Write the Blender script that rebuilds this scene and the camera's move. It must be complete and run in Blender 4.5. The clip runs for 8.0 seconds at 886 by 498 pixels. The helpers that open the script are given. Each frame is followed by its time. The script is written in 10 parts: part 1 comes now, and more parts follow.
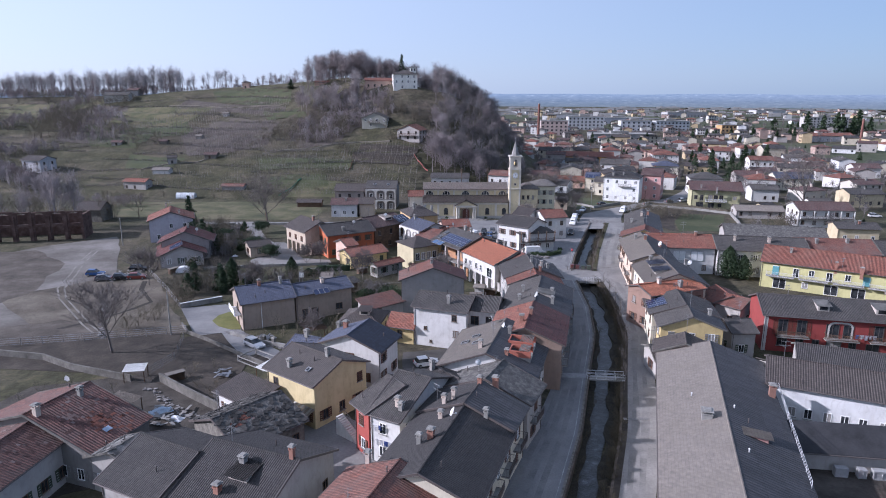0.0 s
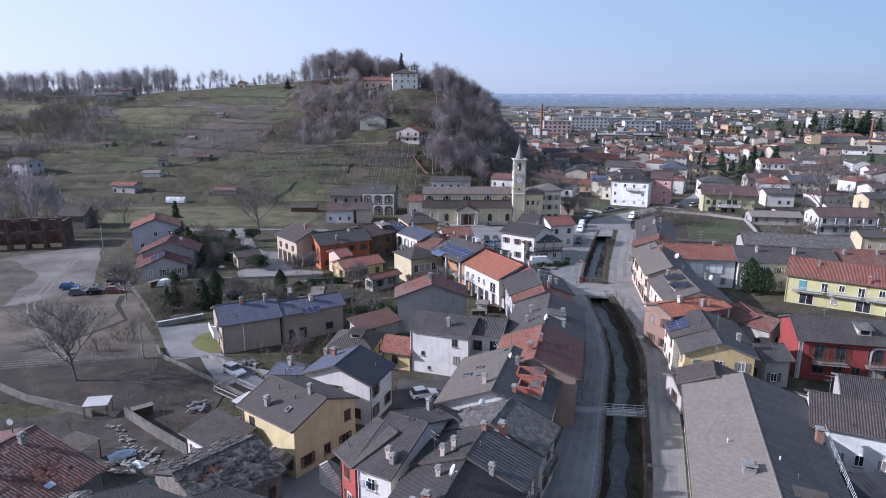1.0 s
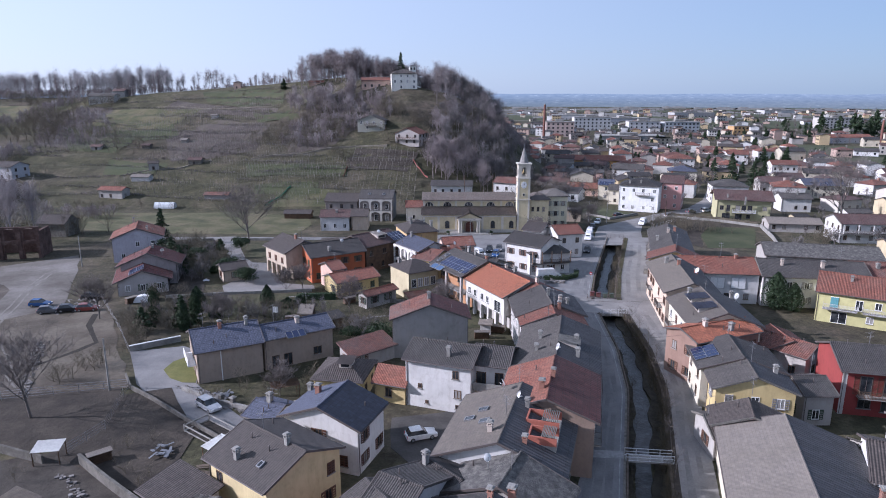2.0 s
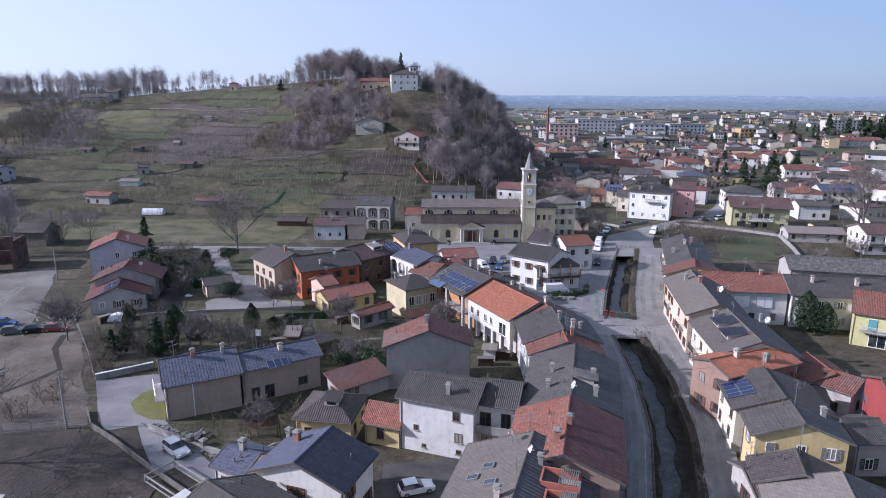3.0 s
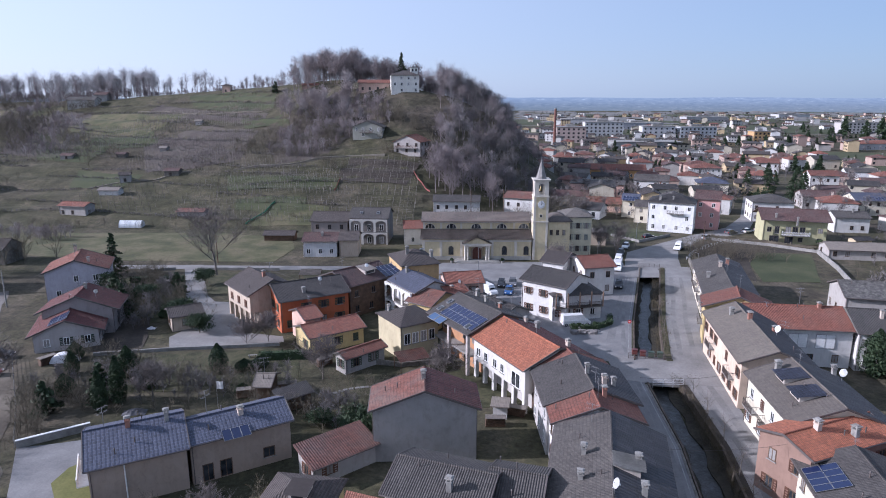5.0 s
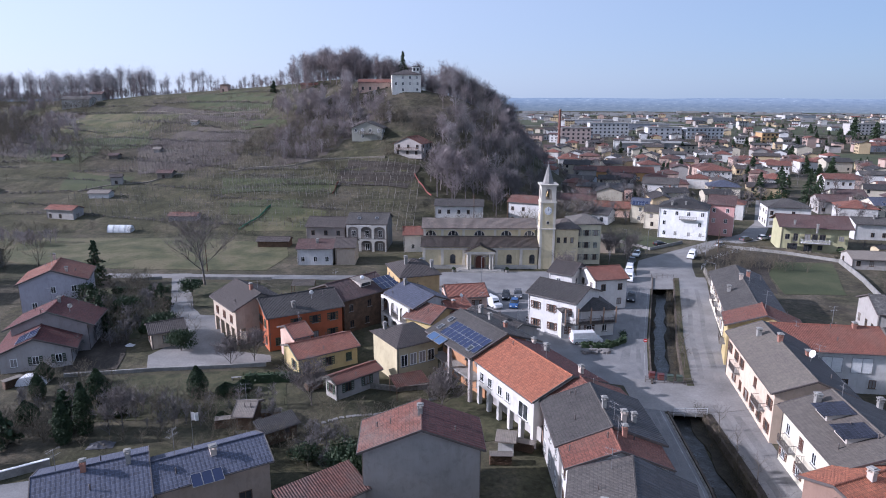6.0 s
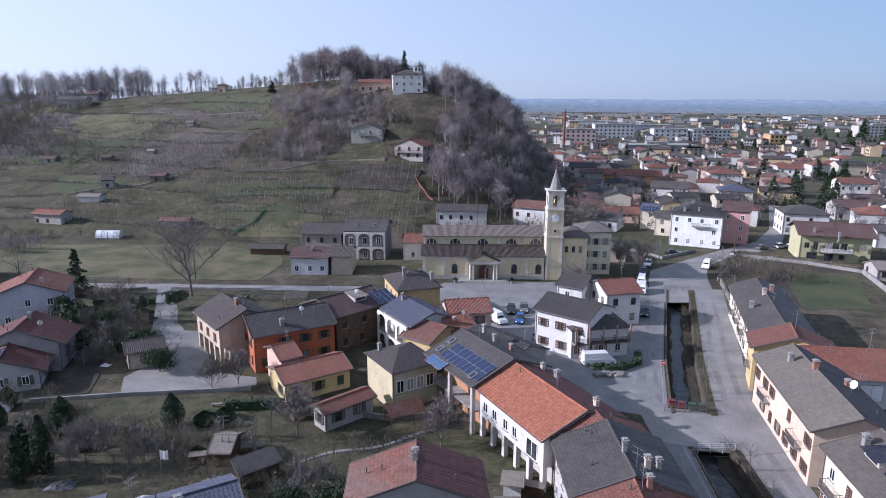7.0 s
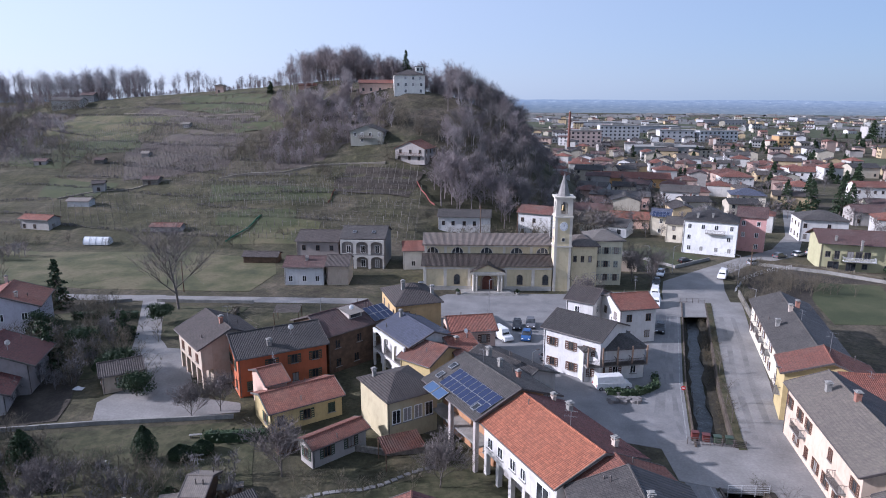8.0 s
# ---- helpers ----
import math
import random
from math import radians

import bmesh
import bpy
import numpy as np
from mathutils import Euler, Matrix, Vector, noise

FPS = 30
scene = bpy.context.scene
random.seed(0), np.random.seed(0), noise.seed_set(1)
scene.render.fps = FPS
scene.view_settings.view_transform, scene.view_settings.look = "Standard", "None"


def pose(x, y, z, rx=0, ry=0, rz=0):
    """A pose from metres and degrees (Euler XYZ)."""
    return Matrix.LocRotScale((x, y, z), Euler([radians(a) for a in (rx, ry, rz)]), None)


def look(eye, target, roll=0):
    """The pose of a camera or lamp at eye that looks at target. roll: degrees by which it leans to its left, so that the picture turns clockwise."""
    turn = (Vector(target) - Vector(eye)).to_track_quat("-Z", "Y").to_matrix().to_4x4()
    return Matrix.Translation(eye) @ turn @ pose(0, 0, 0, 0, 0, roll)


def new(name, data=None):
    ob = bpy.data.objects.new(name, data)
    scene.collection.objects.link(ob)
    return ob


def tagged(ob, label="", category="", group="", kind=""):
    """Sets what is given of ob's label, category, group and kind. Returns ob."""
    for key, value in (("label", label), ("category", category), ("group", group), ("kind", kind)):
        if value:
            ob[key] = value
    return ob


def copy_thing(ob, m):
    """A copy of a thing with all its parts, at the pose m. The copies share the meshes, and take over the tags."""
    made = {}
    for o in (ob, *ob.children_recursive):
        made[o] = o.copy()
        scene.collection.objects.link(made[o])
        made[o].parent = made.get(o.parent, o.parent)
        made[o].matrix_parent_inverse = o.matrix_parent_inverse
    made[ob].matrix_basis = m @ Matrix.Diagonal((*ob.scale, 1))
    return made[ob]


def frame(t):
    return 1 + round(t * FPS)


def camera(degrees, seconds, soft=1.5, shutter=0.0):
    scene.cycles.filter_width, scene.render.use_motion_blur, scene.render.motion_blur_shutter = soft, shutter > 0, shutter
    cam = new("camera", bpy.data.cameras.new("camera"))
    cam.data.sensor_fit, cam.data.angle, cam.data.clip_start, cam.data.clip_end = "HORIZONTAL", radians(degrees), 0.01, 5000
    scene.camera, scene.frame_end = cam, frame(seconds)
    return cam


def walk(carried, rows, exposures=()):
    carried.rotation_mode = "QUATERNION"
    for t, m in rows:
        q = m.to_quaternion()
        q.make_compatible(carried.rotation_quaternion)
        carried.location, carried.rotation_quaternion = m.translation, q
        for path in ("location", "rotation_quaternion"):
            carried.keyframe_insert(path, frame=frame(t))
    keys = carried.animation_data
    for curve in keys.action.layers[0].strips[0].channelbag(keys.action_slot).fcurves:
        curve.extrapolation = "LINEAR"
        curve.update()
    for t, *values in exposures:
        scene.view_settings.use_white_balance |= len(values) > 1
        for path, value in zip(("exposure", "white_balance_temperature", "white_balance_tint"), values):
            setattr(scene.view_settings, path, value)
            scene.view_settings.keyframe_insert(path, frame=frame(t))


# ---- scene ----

cam = camera(69.0, 8.0, 1.0)
PATH = [
    (0, (-0.007, -0.031, 42.899), (-0.023, 1.911, 42.425), 0.1),
    (0.5, (0.102, 5.413, 42.927), (0.085, 7.355, 42.452), 0.1),
    (1, (0.17, 10.899, 42.988), (0.15, 12.842, 42.513), 0.1),
    (1.5, (0.259, 16.439, 43.033), (0.237, 18.382, 42.558), 0.0),
    (3, (0.475, 33.154, 43.1), (0.446, 35.098, 42.63), 0.1),
    (3.5, (0.518, 38.303, 43.08), (0.487, 40.247, 42.612), 0.0),
    (4, (0.579, 43.216, 43.045), (0.544, 45.16, 42.579), 0.0),
    (4.5, (0.597, 47.909, 43.005), (0.559, 49.854, 42.541), 0.0),
    (6, (0.794, 61.551, 42.943), (0.744, 63.496, 42.48), 0.1),
    (6.5, (0.866, 66.049, 42.947), (0.812, 67.994, 42.485), 0.2),
    (7, (0.94, 70.374, 42.97), (0.881, 72.319, 42.509), 0.2),
    (7.5, (0.988, 74.63, 43.019), (0.924, 76.575, 42.558), 0.2),
    (8, (1.027, 78.831, 43.045), (0.958, 80.776, 42.586), 0.2),
]
walk(cam, [(t, look(eye, target, roll)) for t, eye, target, roll in PATH], [(0, 0.64, 5450, 23), (8, 0.64, 5450, 23)])

# ---- world and sun ----
SUN_AZ, SUN_EL = radians(-95), radians(25.5)      # azimuth clockwise from +y (the way ahead)
world = bpy.data.worlds.new("world")
scene.world = world
world.use_nodes = True
wn = world.node_tree.nodes
sky = wn.new("ShaderNodeTexSky")
sky.sky_type = "NISHITA"
sky.sun_disc = False
sky.sun_elevation = SUN_EL
sky.sun_rotation = SUN_AZ
sky.altitude = 300
sky.air_density, sky.dust_density, sky.ozone_density = 1.0, 0.8, 3.5
haze = wn.new("ShaderNodeMix")           # thin haze over the whole sky, brighter towards the sun
haze.data_type = "RGBA"
haze.inputs[0].default_value = 0.84
way, dot, glow = wn.new("ShaderNodeTexCoord"), wn.new("ShaderNodeVectorMath"), wn.new("ShaderNodeValToRGB")
dot.operation = "DOT_PRODUCT"
dot.inputs[1].default_value = (0.5 * math.sin(SUN_AZ), 0.5 * math.cos(SUN_AZ), 0.0)
half = wn.new("ShaderNodeMath")
half.inputs[1].default_value = 0.5
for k, (p, c) in enumerate(((0.0, (0.88, 1.47, 2.03)), (1.0, (4.85, 5.08, 5.2)))):
    glow.color_ramp.elements[k].position, glow.color_ramp.elements[k].color = p, (*c, 1)
world.node_tree.links.new(way.outputs["Generated"], dot.inputs[0])
world.node_tree.links.new(dot.outputs["Value"], half.inputs[0])
world.node_tree.links.new(half.outputs[0], glow.inputs[0])
world.node_tree.links.new(glow.outputs[0], haze.inputs[7])
world.node_tree.links.new(sky.outputs[0], haze.inputs[6])
world.node_tree.links.new(haze.outputs[2], wn["Background"].inputs[0])
wn["Background"].inputs[1].default_value = 0.13
sun = new("sun", bpy.data.lights.new("sun", "SUN"))
sun.data.energy, sun.data.angle, sun.data.color = 4.5, radians(0.8), (1.0, 0.93, 0.84)
sun_way = Vector((math.sin(SUN_AZ) * math.cos(SUN_EL), math.cos(SUN_AZ) * math.cos(SUN_EL), math.sin(SUN_EL)))
sun.matrix_world = look((-150, 0, 150), Vector((-150, 0, 150)) - sun_way)

# ---- materials ----
MATS = {}


def nodes_of(name):
    m = bpy.data.materials.new(name)
    m.use_nodes = True
    nt = m.node_tree
    return m, nt, nt.nodes, nt.links, nt.nodes["Principled BSDF"]


def ramp(nt, fac, stops):
    r = nt.nodes.new("ShaderNodeValToRGB")
    while len(r.color_ramp.elements) < len(stops):
        r.color_ramp.elements.new(0.5)
    for e, (p, c) in zip(r.color_ramp.elements, stops):
        e.position, e.color = p, (*c, 1)
    nt.links.new(fac, r.inputs[0])
    return r.outputs[0]


def noise_at(nt, vec, scale, detail=4.0, rough=0.55, distort=0.0):
    n = nt.nodes.new("ShaderNodeTexNoise")
    n.inputs["Scale"].default_value, n.inputs["Detail"].default_value = scale, detail
    n.inputs["Roughness"].default_value, n.inputs["Distortion"].default_value = rough, distort
    nt.links.new(vec, n.inputs["Vector"])
    return n.outputs["Fac"]


def coords(nt, stretch=(1, 1, 1), space="Object"):
    c = nt.nodes.new("ShaderNodeTexCoord")
    if space == "World":
        c = nt.nodes.new("ShaderNodeNewGeometry")
        out = c.outputs["Position"]
    else:
        out = c.outputs[space]
    mp = nt.nodes.new("ShaderNodeMapping")
    mp.inputs["Scale"].default_value = stretch
    nt.links.new(out, mp.inputs["Vector"])
    return mp.outputs[0]


def mixed(nt, fac, a, b, mode="MIX"):
    x = nt.nodes.new("ShaderNodeMix")
    x.data_type, x.blend_type = "RGBA", mode
    for sock, v in ((x.inputs[0], fac), (x.inputs[6], a), (x.inputs[7], b)):
        if isinstance(v, bpy.types.NodeSocket):
            nt.links.new(v, sock)
        else:
            sock.default_value = v if isinstance(v, (int, float)) else (*v, 1)
    return x.outputs[2]


def bumped(nt, bsdf, height, strength=0.3, distance=0.05):
    b = nt.nodes.new("ShaderNodeBump")
    b.inputs["Strength"].default_value, b.inputs["Distance"].default_value = strength, distance
    nt.links.new(height, b.inputs["Height"])
    nt.links.new(b.outputs[0], bsdf.inputs["Normal"])


def tone(c, k):
    return tuple(min(1, max(0, v * k)) for v in c)


def plaster(col):
    """Painted plaster: patchy, faintly streaked, slightly rough."""
    key = ("plaster", col)
    if key not in MATS:
        m, nt, n, l, b = nodes_of("plaster")
        big = noise_at(nt, coords(nt, (1, 1, 1), "World"), 0.35, 5, 0.6)
        streak = noise_at(nt, coords(nt, (1.6, 1.6, 0.22), "World"), 1.0, 5, 0.65)
        fine = noise_at(nt, coords(nt, (1, 1, 1), "World"), 9, 3)
        c1 = ramp(nt, big, [(0.3, tone(col, 0.84)), (0.62, col)])
        c2 = ramp(nt, streak, [(0.34, (0.83, 0.81, 0.79)), (0.52, (1, 1, 1))])
        stain = ramp(nt, noise_at(nt, coords(nt, (1, 1, 0.7), "World"), 1.3, 6, 0.7, 0.6), [(0.36, (0.78, 0.77, 0.76)), (0.5, (1, 1, 1))])
        l.new(mixed(nt, 0.55, mixed(nt, 0.45, c1, c2, "MULTIPLY"), stain, "MULTIPLY"), b.inputs["Base Color"])
        b.inputs["Roughness"].default_value = 0.9
        bumped(nt, b, fine, 0.25, 0.02)
        MATS[key] = m
    return MATS[key]


def tiles(col, course=0.36, column=0.24, moss=0.35, worn=(0.2, 0.19, 0.18), wave=0.8, name="roof_tiles", vary=0.22, joint=0.64, stagger=0.0):
    """Courses of roof tiles with a tone per tile, rolls down the slope, lichen patches."""
    key = ("tiles", col, course, column, moss, wave)
    if key not in MATS:
        m, nt, n, l, b = nodes_of(name)
        v = coords(nt)
        br = n.new("ShaderNodeTexBrick")
        br.offset, br.inputs["Scale"].default_value = stagger, 1.0
        br.inputs["Brick Width"].default_value, br.inputs["Row Height"].default_value = column, course
        br.inputs["Mortar Size"].default_value, br.inputs["Mortar Smooth"].default_value = 0.022, 0.4
        br.inputs["Color1"].default_value = (*tone(col, 1 - vary), 1)
        br.inputs["Color2"].default_value = (*tone(col, 1 + vary), 1)
        br.inputs["Mortar"].default_value = (*tone(col, joint - vary), 1)
        l.new(v, br.inputs["Vector"])
        big = noise_at(nt, coords(nt, (1, 1, 1), "World"), 0.28, 6, 0.62)
        mid = noise_at(nt, coords(nt, (1, 1, 1), "World"), 1.7, 5, 0.65)
        c = mixed(nt, ramp(nt, big, [(0.42, (0, 0, 0)), (0.72, (moss, moss, moss))]), br.outputs["Color"], worn)
        c = mixed(nt, 0.75, c, ramp(nt, mid, [(0.3, (0.68, 0.68, 0.70)), (0.65, (1.1, 1.08, 1.05))]), "MULTIPLY")
        info = n.new("ShaderNodeObjectInfo")
        c = mixed(nt, 1.0, c, ramp(nt, info.outputs["Random"], [(0.0, (0.8, 0.79, 0.8)), (0.5, (1.0, 0.99, 0.98)), (1.0, (1.2, 1.17, 1.13))]), "MULTIPLY")
        l.new(c, b.inputs["Base Color"])
        b.inputs["Roughness"].default_value = 0.85
        w = n.new("ShaderNodeTexWave")
        w.bands_direction, w.wave_profile = "X", "SIN"
        w.inputs["Scale"].default_value = 0.314 / column
        w.inputs["Distortion"].default_value = 0.25
        l.new(v, w.inputs["Vector"])
        add = n.new("ShaderNodeMath")
        add.operation = "MULTIPLY_ADD"
        l.new(br.outputs["Fac"], add.inputs[0])
        add.inputs[1].default_value = -0.6
        l.new(w.outputs["Fac"], add.inputs[2])
        bumped(nt, b, add.outputs[0], wave, 0.07)
        MATS[key] = m
    return MATS[key]


def rough_mat(name, stops, scale=1.0, fine=8.0, rough=0.9, bump=0.4, dist=0.05, space="World", stretch=(1, 1, 1), spec=0.3, metal=0.0):
    """A weathered surface: colours by broad noise, grain by fine noise."""
    if name not in MATS:
        m, nt, n, l, b = nodes_of(name)
        v = coords(nt, stretch, space)
        big, small = noise_at(nt, v, scale, 6, 0.6), noise_at(nt, v, fine, 4, 0.65)
        c = ramp(nt, big, stops)
        c = mixed(nt, 0.7, c, ramp(nt, small, [(0.25, (0.72, 0.72, 0.72)), (0.75, (1.2, 1.2, 1.2))]), "MULTIPLY")
        l.new(c, b.inputs["Base Color"])
        b.inputs["Roughness"].default_value = rough
        b.inputs["Specular IOR Level"].default_value = spec
        b.inputs["Metallic"].default_value = metal
        bumped(nt, b, small, bump, dist)
        MATS[name] = m
    return MATS[name]


def paint(col, rough=0.45, metal=0.0, name="paint"):
    key = ("paint", col, rough, metal)
    if key not in MATS:
        m, nt, n, l, b = nodes_of(name)
        f = noise_at(nt, coords(nt), 3.0, 4)
        l.new(ramp(nt, f, [(0.3, tone(col, 0.86)), (0.7, tone(col, 1.06))]), b.inputs["Base Color"])
        b.inputs["Roughness"].default_value, b.inputs["Metallic"].default_value = rough, metal
        MATS[key] = m
    return MATS[key]


def glass_mat():
    if "glass" not in MATS:
        m, nt, n, l, b = nodes_of("window_glass")
        f = noise_at(nt, coords(nt, (1, 1, 1), "World"), 0.9, 2)
        l.new(ramp(nt, f, [(0.35, (0.012, 0.014, 0.018)), (0.65, (0.05, 0.055, 0.06))]), b.inputs["Base Color"])
        b.inputs["Roughness"].default_value = 0.06
        MATS["glass"] = m
    return MATS["glass"]


GREY = tiles((0.068, 0.062, 0.059), worn=(0.13, 0.122, 0.112), joint=0.72)
DARK = tiles((0.04, 0.037, 0.037), moss=0.15, worn=(0.1, 0.095, 0.09))
# the BLUE tiles again, darker, for a slope turned from the sun
SHADE_BLUE = tiles((0.026, 0.032, 0.05), column=0.44, course=0.46, moss=0.08, worn=(0.06, 0.065, 0.08), wave=0.2)
BLUE = tiles((0.046, 0.053, 0.08), column=0.42, course=0.4, moss=0.08, worn=(0.09, 0.1, 0.12), wave=0.25, joint=2.3, stagger=0.5)
TAUPE = tiles((0.064, 0.053, 0.049), column=0.3, moss=0.15, worn=(0.12, 0.108, 0.1), joint=0.74)
RED = tiles((0.215, 0.08, 0.055), worn=(0.20, 0.13, 0.10))
OLDRED = tiles((0.17, 0.07, 0.052), column=0.3, course=0.42, moss=0.6, worn=(0.13, 0.12, 0.11), wave=1.0)
ORANGE = tiles((0.32, 0.112, 0.062), moss=0.22, worn=(0.25, 0.12, 0.075))
WORNRED = tiles((0.125, 0.056, 0.046), column=0.34, course=0.46, moss=0.6, worn=(0.10, 0.085, 0.08), wave=1.0, vary=0.3)
# ribbed covers, kept dark to paint shade on slopes away from the sun
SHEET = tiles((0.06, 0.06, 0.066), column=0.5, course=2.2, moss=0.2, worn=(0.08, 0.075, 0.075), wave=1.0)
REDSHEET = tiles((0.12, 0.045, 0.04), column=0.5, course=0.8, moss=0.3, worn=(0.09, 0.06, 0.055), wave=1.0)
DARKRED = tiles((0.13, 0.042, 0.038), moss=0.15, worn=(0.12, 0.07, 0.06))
BROWN = tiles((0.10, 0.055, 0.05), moss=0.2)
SLATE = rough_mat("stone_slabs", [(0.3, (0.05, 0.047, 0.045)), (0.5, (0.095, 0.09, 0.085)), (0.7, (0.17, 0.16, 0.145))], 1.6, 6, 0.85, 1.0, 0.12)
PALE = tiles((0.18, 0.16, 0.142), column=0.22, course=0.34, moss=0.5, worn=(0.135, 0.12, 0.1), wave=0.3, vary=0.06, joint=0.8)
WARMGREY = tiles((0.118, 0.103, 0.09), moss=0.45, worn=(0.15, 0.135, 0.11), wave=0.4, vary=0.12, joint=0.8)
ASPHALT = rough_mat("asphalt", [(0.3, (0.135, 0.133, 0.135)), (0.7, (0.22, 0.216, 0.214))], 0.22, 5, 0.9, 0.25, 0.02)
PAVING = rough_mat("pale_paving", [(0.3, (0.15, 0.144, 0.138)), (0.7, (0.25, 0.241, 0.233))], 0.16, 3, 0.9, 0.25, 0.03)
CONCRETE = rough_mat("concrete", [(0.3, (0.17, 0.165, 0.155)), (0.7, (0.31, 0.30, 0.28))], 0.6, 5, 0.92, 0.4, 0.04)
OLDCON = rough_mat("stained_concrete", [(0.3, (0.075, 0.07, 0.062)), (0.7, (0.17, 0.16, 0.145))], 0.7, 5, 0.95, 0.5, 0.05)
STONE = rough_mat("rubble_stone", [(0.3, (0.10, 0.095, 0.085)), (0.7, (0.25, 0.23, 0.20))], 1.6, 4, 0.92, 0.9, 0.1)
WOOD = rough_mat("weathered_wood", [(0.3, (0.07, 0.045, 0.032)), (0.7, (0.15, 0.095, 0.06))], 1.2, 8, 0.8, 0.3, 0.02)
BARK = rough_mat("bark", [(0.3, (0.085, 0.073, 0.065)), (0.7, (0.17, 0.15, 0.135))], 2.0, 9, 0.9, 0.5, 0.03)
# twigs of the far ridge, their colour paled to stand in for haze
HAZED_TWIG = rough_mat("hazed_twigs", [(0.3, (0.26, 0.245, 0.25)), (0.7, (0.4, 0.38, 0.385))], 0.4, 2, 0.9, 0.0, 0.01)
TWIG = rough_mat("twigs", [(0.3, (0.1, 0.085, 0.08)), (0.7, (0.19, 0.165, 0.155))], 0.4, 2, 0.9, 0.0, 0.01)
LEAF = rough_mat("evergreen_leaf", [(0.3, (0.016, 0.032, 0.016)), (0.7, (0.045, 0.07, 0.03))], 0.8, 6, 0.7, 0.0, 0.01)
BUSH = rough_mat("winter_shrub", [(0.3, (0.08, 0.07, 0.052)), (0.7, (0.16, 0.138, 0.1))], 0.5, 5, 0.9, 0.0, 0.01)
TRIM = paint((0.09, 0.075, 0.07), 0.6)
SHUT = rough_mat("shutter_brown", [(0.3, (0.075, 0.035, 0.025)), (0.7, (0.12, 0.06, 0.04))], 2.0, 8, 0.6, 0.1, 0.01)
METAL = paint((0.35, 0.35, 0.36), 0.4, 0.7)
RAIL = paint((0.55, 0.55, 0.56), 0.5, 0.2)
WHITE = paint((0.72, 0.72, 0.71), 0.55)

# ---- building helpers ----
def place(bm, verts, m):
    bmesh.ops.transform(bm, matrix=m, verts=verts)


def box(bm, x0, y0, z0, x1, y1, z1):
    vs = [bm.verts.new(p) for p in ((x0, y0, z0), (x1, y0, z0), (x1, y1, z0), (x0, y1, z0), (x0, y0, z1), (x1, y0, z1), (x1, y1, z1), (x0, y1, z1))]
    for f in ((3, 2, 1, 0), (4, 5, 6, 7), (0, 1, 5, 4), (1, 2, 6, 5), (2, 3, 7, 6), (3, 0, 4, 7)):
        bm.faces.new([vs[i] for i in f])
    return vs


def prism(bm, pts, z0, z1):
    """A vertical prism over a plan outline."""
    lo, hi = [bm.verts.new((*p, z0)) for p in pts], [bm.verts.new((*p, z1)) for p in pts]
    k = len(pts)
    bm.faces.new(hi)
    bm.faces.new(lo[::-1])
    for i in range(k):
        bm.faces.new((lo[i], lo[(i + 1) % k], hi[(i + 1) % k], hi[i]))


def rod(bm, a, b, r0, r1=None, sides=6):
    a, b = Vector(a), Vector(b)
    r1 = r0 if r1 is None else r1
    q = (b - a).to_track_quat("Z", "Y")
    lo, hi = [], []
    for i in range(sides):
        w = 2 * math.pi * i / sides
        d = q @ Vector((math.cos(w), math.sin(w), 0))
        lo.append(bm.verts.new(a + d * r0))
        hi.append(bm.verts.new(b + d * r1))
    for i in range(sides):
        j = (i + 1) % sides
        bm.faces.new((lo[i], lo[j], hi[j], hi[i]))
    bm.faces.new(hi)
    bm.faces.new(lo[::-1])


def lattice(bm, xs, zs, holes, y0, y1):
    """A flat frame in the xz plane, in one piece: a grid of cells with holes left out."""
    grid = [[[bm.verts.new((x, y, z)) for z in zs] for x in xs] for y in (y0, y1)]
    nx, nz = len(xs) - 1, len(zs) - 1
    solid = lambda i, k: 0 <= i < nx and 0 <= k < nz and (i, k) not in holes
    a, b = grid
    for i in range(nx):
        for k in range(nz):
            if not solid(i, k):
                continue
            bm.faces.new((a[i][k], a[i + 1][k], a[i + 1][k + 1], a[i][k + 1]))
            bm.faces.new((b[i][k + 1], b[i + 1][k + 1], b[i + 1][k], b[i][k]))
            for di, dk, p, q in ((-1, 0, (i, k), (i, k + 1)), (1, 0, (i + 1, k), (i + 1, k + 1)), (0, -1, (i, k), (i + 1, k)), (0, 1, (i, k + 1), (i + 1, k + 1))):
                if not solid(i + di, k + dk):
                    bm.faces.new((a[p[0]][p[1]], a[q[0]][q[1]], b[q[0]][q[1]], b[p[0]][p[1]]))
    bmesh.ops.delete(bm, geom=[v for v in bm.verts if not v.link_faces], context="VERTS")


def mesh_of(bm, name, material):
    bmesh.ops.recalc_face_normals(bm, faces=bm.faces)
    me = bpy.data.meshes.new(name)
    bm.to_mesh(me)
    bm.free()
    for m in material if isinstance(material, (list, tuple)) else [material]:
        me.materials.append(m)
    return me


def part(name, bm, material, parent=None, label="", at=None):
    me = bm if isinstance(bm, bpy.types.Mesh) else mesh_of(bm, name, material)
    ob = new(name, me)
    if parent:
        ob.parent = parent
    if at is not None:
        ob.matrix_basis = at
    return tagged(ob, label)


def thing(name, m, label, category, group="", kind=""):
    ob = new(name)
    ob.empty_display_size = 0.5
    ob.matrix_basis = m
    return tagged(ob, label, category, group, kind)


CACHE = {}


def cached(key, make, material):
    if key not in CACHE:
        bm = bmesh.new()
        make(bm)
        CACHE[key] = mesh_of(bm, key[0], material)
    return CACHE[key]


def smooth(a, b, x):
    t = min(1, max(0, (x - a) / (b - a)))
    return t * t * (3 - 2 * t)


